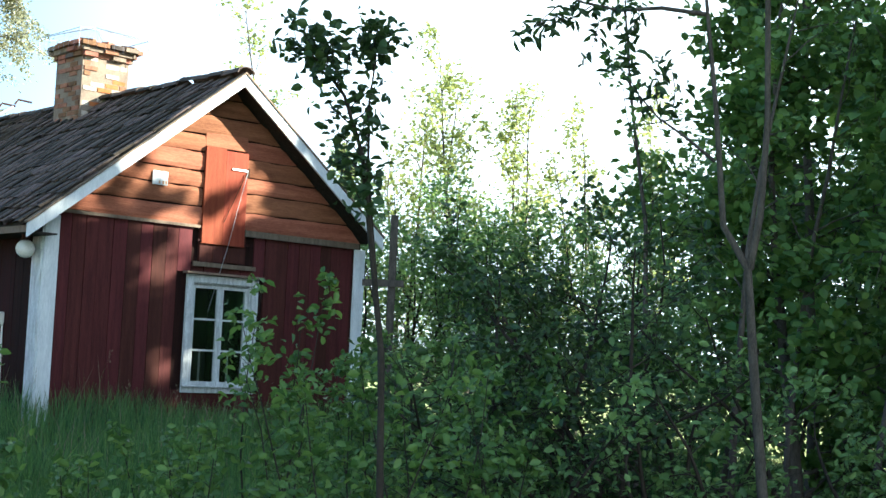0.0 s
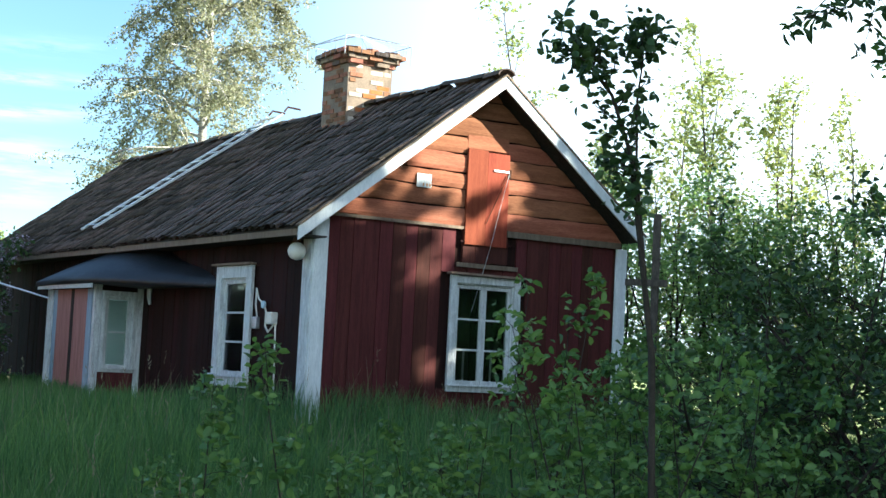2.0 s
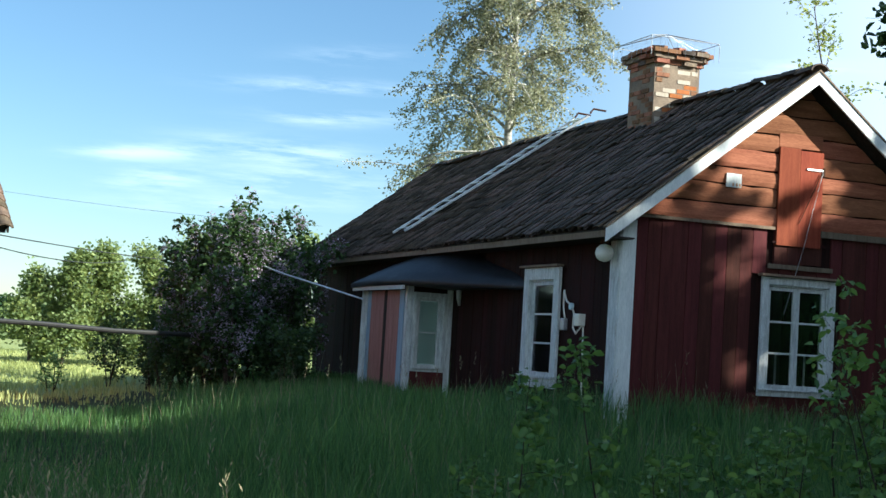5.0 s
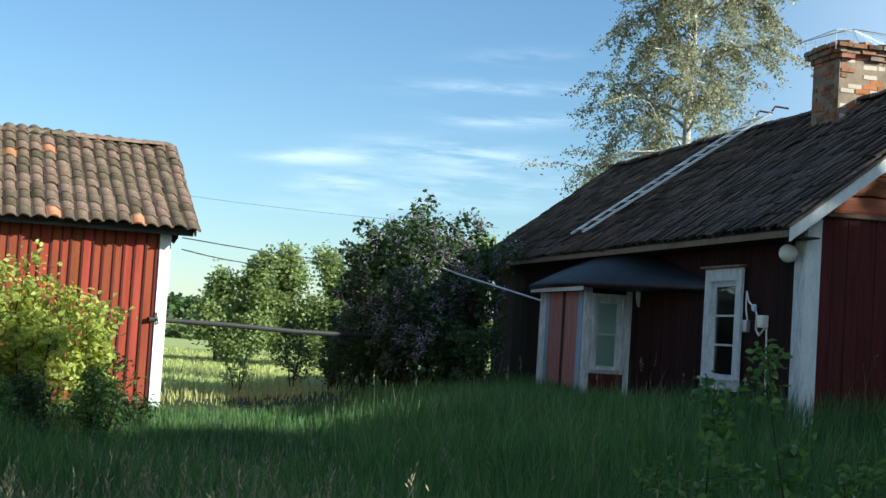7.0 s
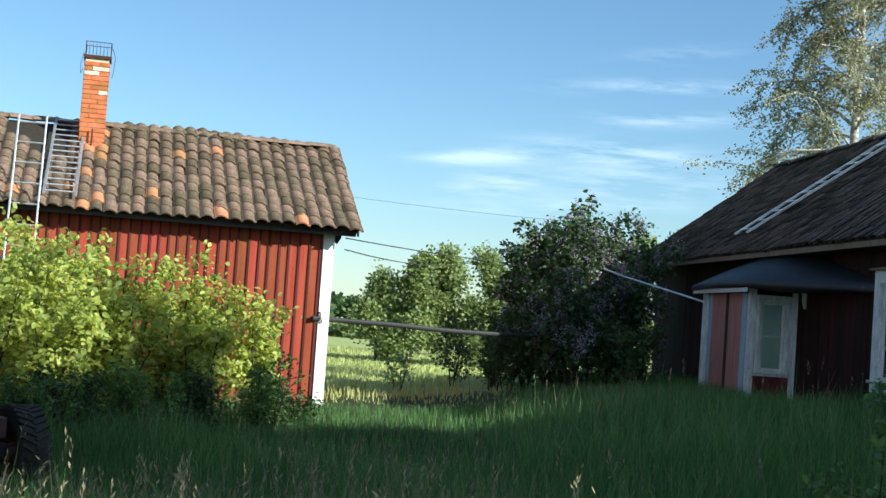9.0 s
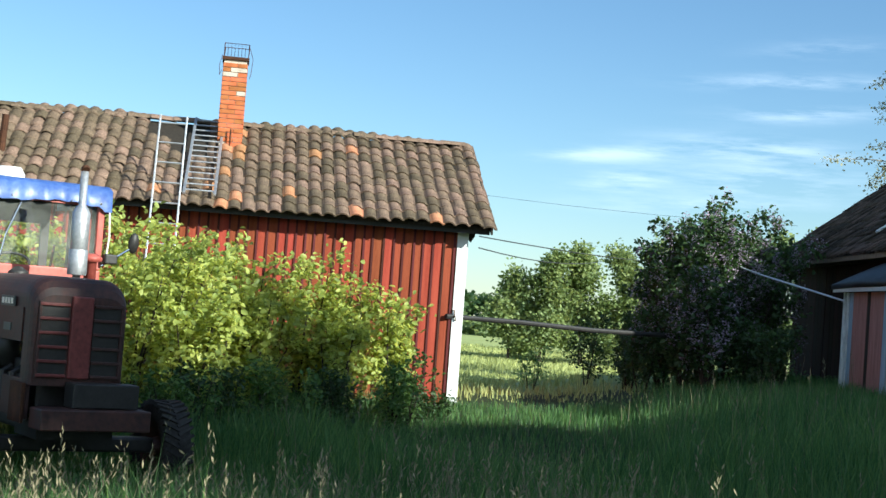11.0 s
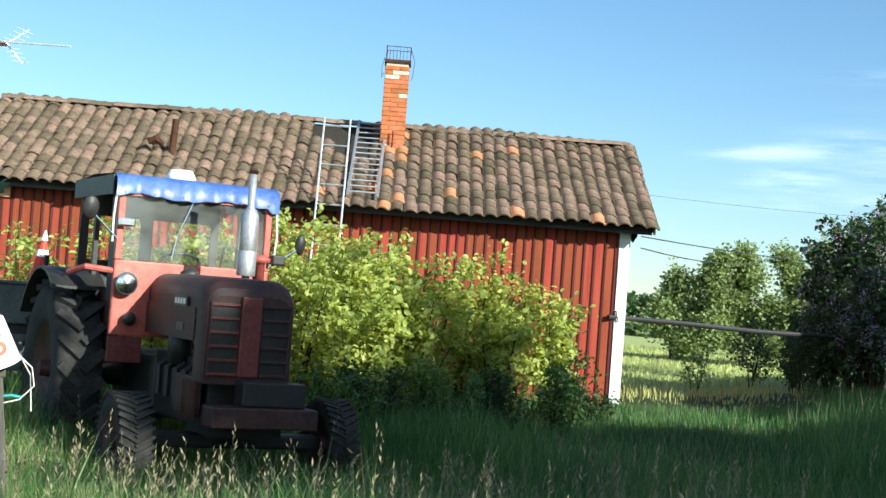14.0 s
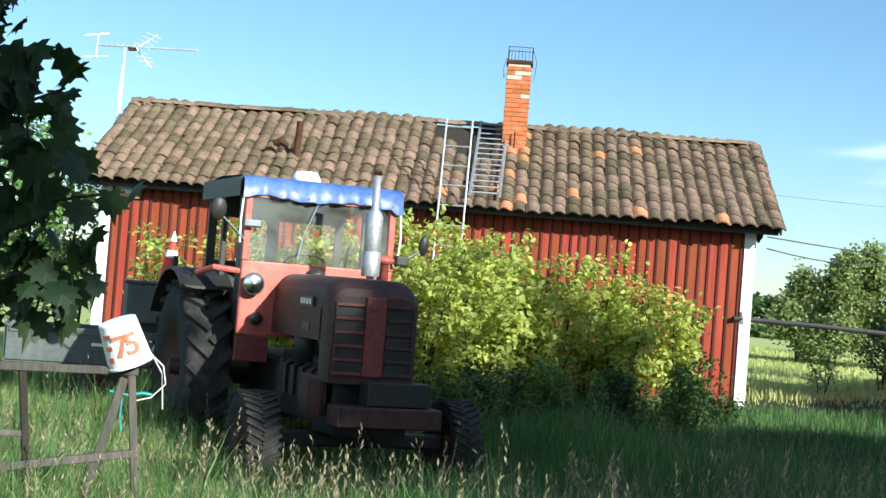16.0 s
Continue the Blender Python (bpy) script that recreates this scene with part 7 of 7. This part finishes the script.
# ---- the maple branch close by ----
def maple_branch():
    rng = random.Random(9)
    base = (-4.75, 0.55)
    z = float(ground_z(*base)) - 0.05
    t = thing("maple", pose(*base, z), "young maple with large lobed leaves hanging close by", "tree")
    o = np.array([*base, z])
    trunk = np.array([(-4.75, 0.55, z), (-4.72, 0.58, 0.9), (-4.62, 0.66, 1.7), (-4.55, 0.7, 2.6), (-4.5, 0.72, 3.2)]) - o
    nrng = np.random.default_rng(4)
    subs = []
    for k, (p, q) in enumerate((((-4.62, 0.66, 1.6), (-4.05, 1.18, 2.20)), ((-4.58, 0.68, 2.2), (-3.98, 1.36, 2.28)), ((-4.6, 0.66, 1.3), (-3.84, 1.62, 1.62)), ((-4.66, 0.6, 1.0), (-3.98, 1.34, 1.58)), ((-4.62, 0.66, 1.5), (-3.92, 1.40, 1.92)), ((-4.62, 0.66, 1.6), (-3.88, 1.52, 2.05)), ((-4.62, 0.66, 1.5), (-3.83, 1.64, 1.80)), ((-4.66, 0.6, 1.2), (-3.90, 1.48, 1.72)), ((-4.6, 0.68, 2.0), (-3.92, 1.44, 2.13)), ((-4.6, 0.68, 1.9), (-3.95, 1.40, 2.20)), ((-4.6, 0.68, 1.8), (-3.89, 1.50, 1.98)))):
        p, q = np.array(p), np.array(q)
        ln = np.array([p + (q - p) * s + nrng.normal(0, 0.015, 3) for s in np.linspace(0, 1, 6)]) - o
        subs.append(ln)
    tubes("trunk", [(trunk, 0.05, 0.02)], M["bark"], t, 8)
    for ln in subs:
        tubes("branch", [(ln, 0.010, 0.004)], M["bark_dark"], t, 5)
    # lobed leaf outline, five points
    half = [(0.0, 0.0), (0.10, -0.06), (0.30, -0.04), (0.24, 0.12), (0.50, 0.20), (0.36, 0.34), (0.46, 0.52), (0.26, 0.50), (0.20, 0.66), (0.10, 0.62), (0.0, 0.95)]
    ring = half + [(-a, b) for a, b in half[-2:0:-1]]
    me = bpy.data.meshes.new("leaf")
    me.from_pydata([(0, 0.38, 0.03)] + [(a, b, -0.35 * a * a - 0.12 * b * b) for a, b in ring], [], [(0, 1 + i, 1 + (i + 1) % len(ring)) for i in range(len(ring))])
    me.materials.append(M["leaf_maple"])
    for k in range(290):
        ln = subs[rng.randrange(len(subs))]
        p = along(ln, rng.uniform(0.66, 1.0)) + np.array([rng.uniform(-0.09, 0.09), rng.uniform(-0.09, 0.09), rng.uniform(-0.13, 0.13)])
        ob = new("leaf", me)
        ob.parent = t
        s = rng.uniform(0.075, 0.135)
        ob.matrix_basis = Matrix.Translation(p) @ Euler((rng.uniform(-1.9, -0.6), rng.uniform(-0.5, 0.5), rng.uniform(0, 6.28))).to_matrix().to_4x4() @ Matrix.Diagonal((s, s, s, 1))


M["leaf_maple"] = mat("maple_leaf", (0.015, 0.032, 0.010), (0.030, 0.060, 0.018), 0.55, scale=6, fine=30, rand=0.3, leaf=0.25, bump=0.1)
maple_branch()


# ---- antenna, barrier pole, wires, old post ----
def antenna():
    m = H2M @ pose(-10.66, 2.4, 0.0)
    a = thing("antenna", m, "thin pale television antenna on a tall mast", "antenna")
    part("mast", tube(bmesh.new(), [(0, 0, 0.0), (0.0, 0, 5.16)], 0.022, 8), M["alu"], a)
    part("stay", tube(bmesh.new(), [(-0.06, 0, 3.4), (-0.02, 0, 5.0)], 0.008, 5), M["alu"], a)
    part("boom", tube(bmesh.new(), [(-0.52, 0.1, 5.20), (1.35, -0.3, 5.16)], 0.016, 6), M["alu"], a)
    for k in range(6):
        x = -0.38 + 0.10 * k
        part("element", tube(bmesh.new(), [(x, -0.26, 5.20), (x + 0.02, 0.3, 5.2)], 0.006, 5), M["alu"], a)
    part("reflector", tube(bmesh.new(), [(0.16, 0, 5.14), (0.50, 0.2, 5.46)], 0.014, 6), M["alu"], a)
    part("reflector", tube(bmesh.new(), [(0.16, 0, 5.22), (0.46, 0.1, 4.86)], 0.014, 6), M["alu"], a)
    for k in range(4):
        s = 0.3 + 0.2 * k
        part("element", tube(bmesh.new(), [(0.16 + 0.34 * s - 0.09, -0.1, 5.14 + 0.32 * s + 0.02), (0.16 + 0.34 * s + 0.09, 0.3, 5.14 + 0.32 * s - 0.02)], 0.005, 4), M["alu"], a)
        part("element", tube(bmesh.new(), [(0.16 + 0.30 * s - 0.09, -0.1, 5.22 - 0.36 * s - 0.02), (0.16 + 0.30 * s + 0.09, 0.3, 5.22 - 0.36 * s + 0.02)], 0.005, 4), M["alu"], a)
    part("end_bar", tube(bmesh.new(), [(-0.53, 0.1, 4.98), (-0.52, 0.1, 5.38)], 0.010, 5), M["alu"], a)
    part("element", tube(bmesh.new(), [(-0.72, 0.0, 5.34), (-0.36, 0.2, 5.43)], 0.006, 4), M["alu"], a)
    part("element", tube(bmesh.new(), [(-0.72, 0.0, 4.96), (-0.36, 0.2, 5.03)], 0.006, 4), M["alu"], a)
    part("balun", box(0.06, 0.20, -0.04, 0.04, 5.12, 5.20, bevel=0.01), M["rust"], a)


antenna()


def loose_lines():
    p = thing("barrier_pole", pose(-14.80, 17.58, H2_Z), "long dark round pole fixed across the passage", "pole")
    part("pole", tube(bmesh.new(), [(-0.05, -0.1, 1.30), (0.30, 1.4, 1.285), (0.72, 2.8, 1.24), (1.45, 5.1, 1.24)], [0.038, 0.042, 0.042, 0.04], 10), M["black"], p)
    part("strap", tube(bmesh.new(), [(-0.12, 0.03, 1.36), (0.02, 0.0, 1.40), (0.05, 0.02, 1.24), (-0.10, 0.05, 1.22)], 0.012, 5), M["rust"], p)
    part("far_post", tube(bmesh.new(), [(1.42, 5.05, -0.1), (1.44, 5.07, 1.3)], 0.05, 8), M["dark_wood"], p)
    for k, (a, b, sag, r) in enumerate((((-14.66, 17.93, 2.84), (-21.4, 34.8, 3.42), 0.06, 0.010), ((-14.66, 17.93, 2.66), (-22.9, 33.6, 3.32), 0.14, 0.010), ((-26.0, 30.4, 4.95), (-18.2, 35.8, 4.6), 0.1, 0.004))):
        t = thing("overhead_wire", pose(*a), "thin black overhead wire", "wire", group="overhead wires")
        pts = [Vector(a).lerp(Vector(b), s) - Vector(a) - Vector((0, 0, sag * 4 * s * (1 - s))) for s in np.linspace(0, 1, 9)]
        part("cable", tube(bmesh.new(), pts, r, 5), M["wire"], t)
    o = thing("old_post", pose(-0.63, 17.0, float(ground_z(-0.63, 17.0))), "grey weathered timber post with a cross board", "post")
    zz = 3.39 - float(ground_z(-0.63, 17.0))
    part("post", box(-0.045, 0.045, -0.045, 0.045, -0.2, zz, bevel=0.012), M["bark"], o)
    part("cross_board", box(-0.34, 0.14, -0.07, -0.048, zz - 0.84, zz - 0.76), M["bark"], o)


loose_lines()
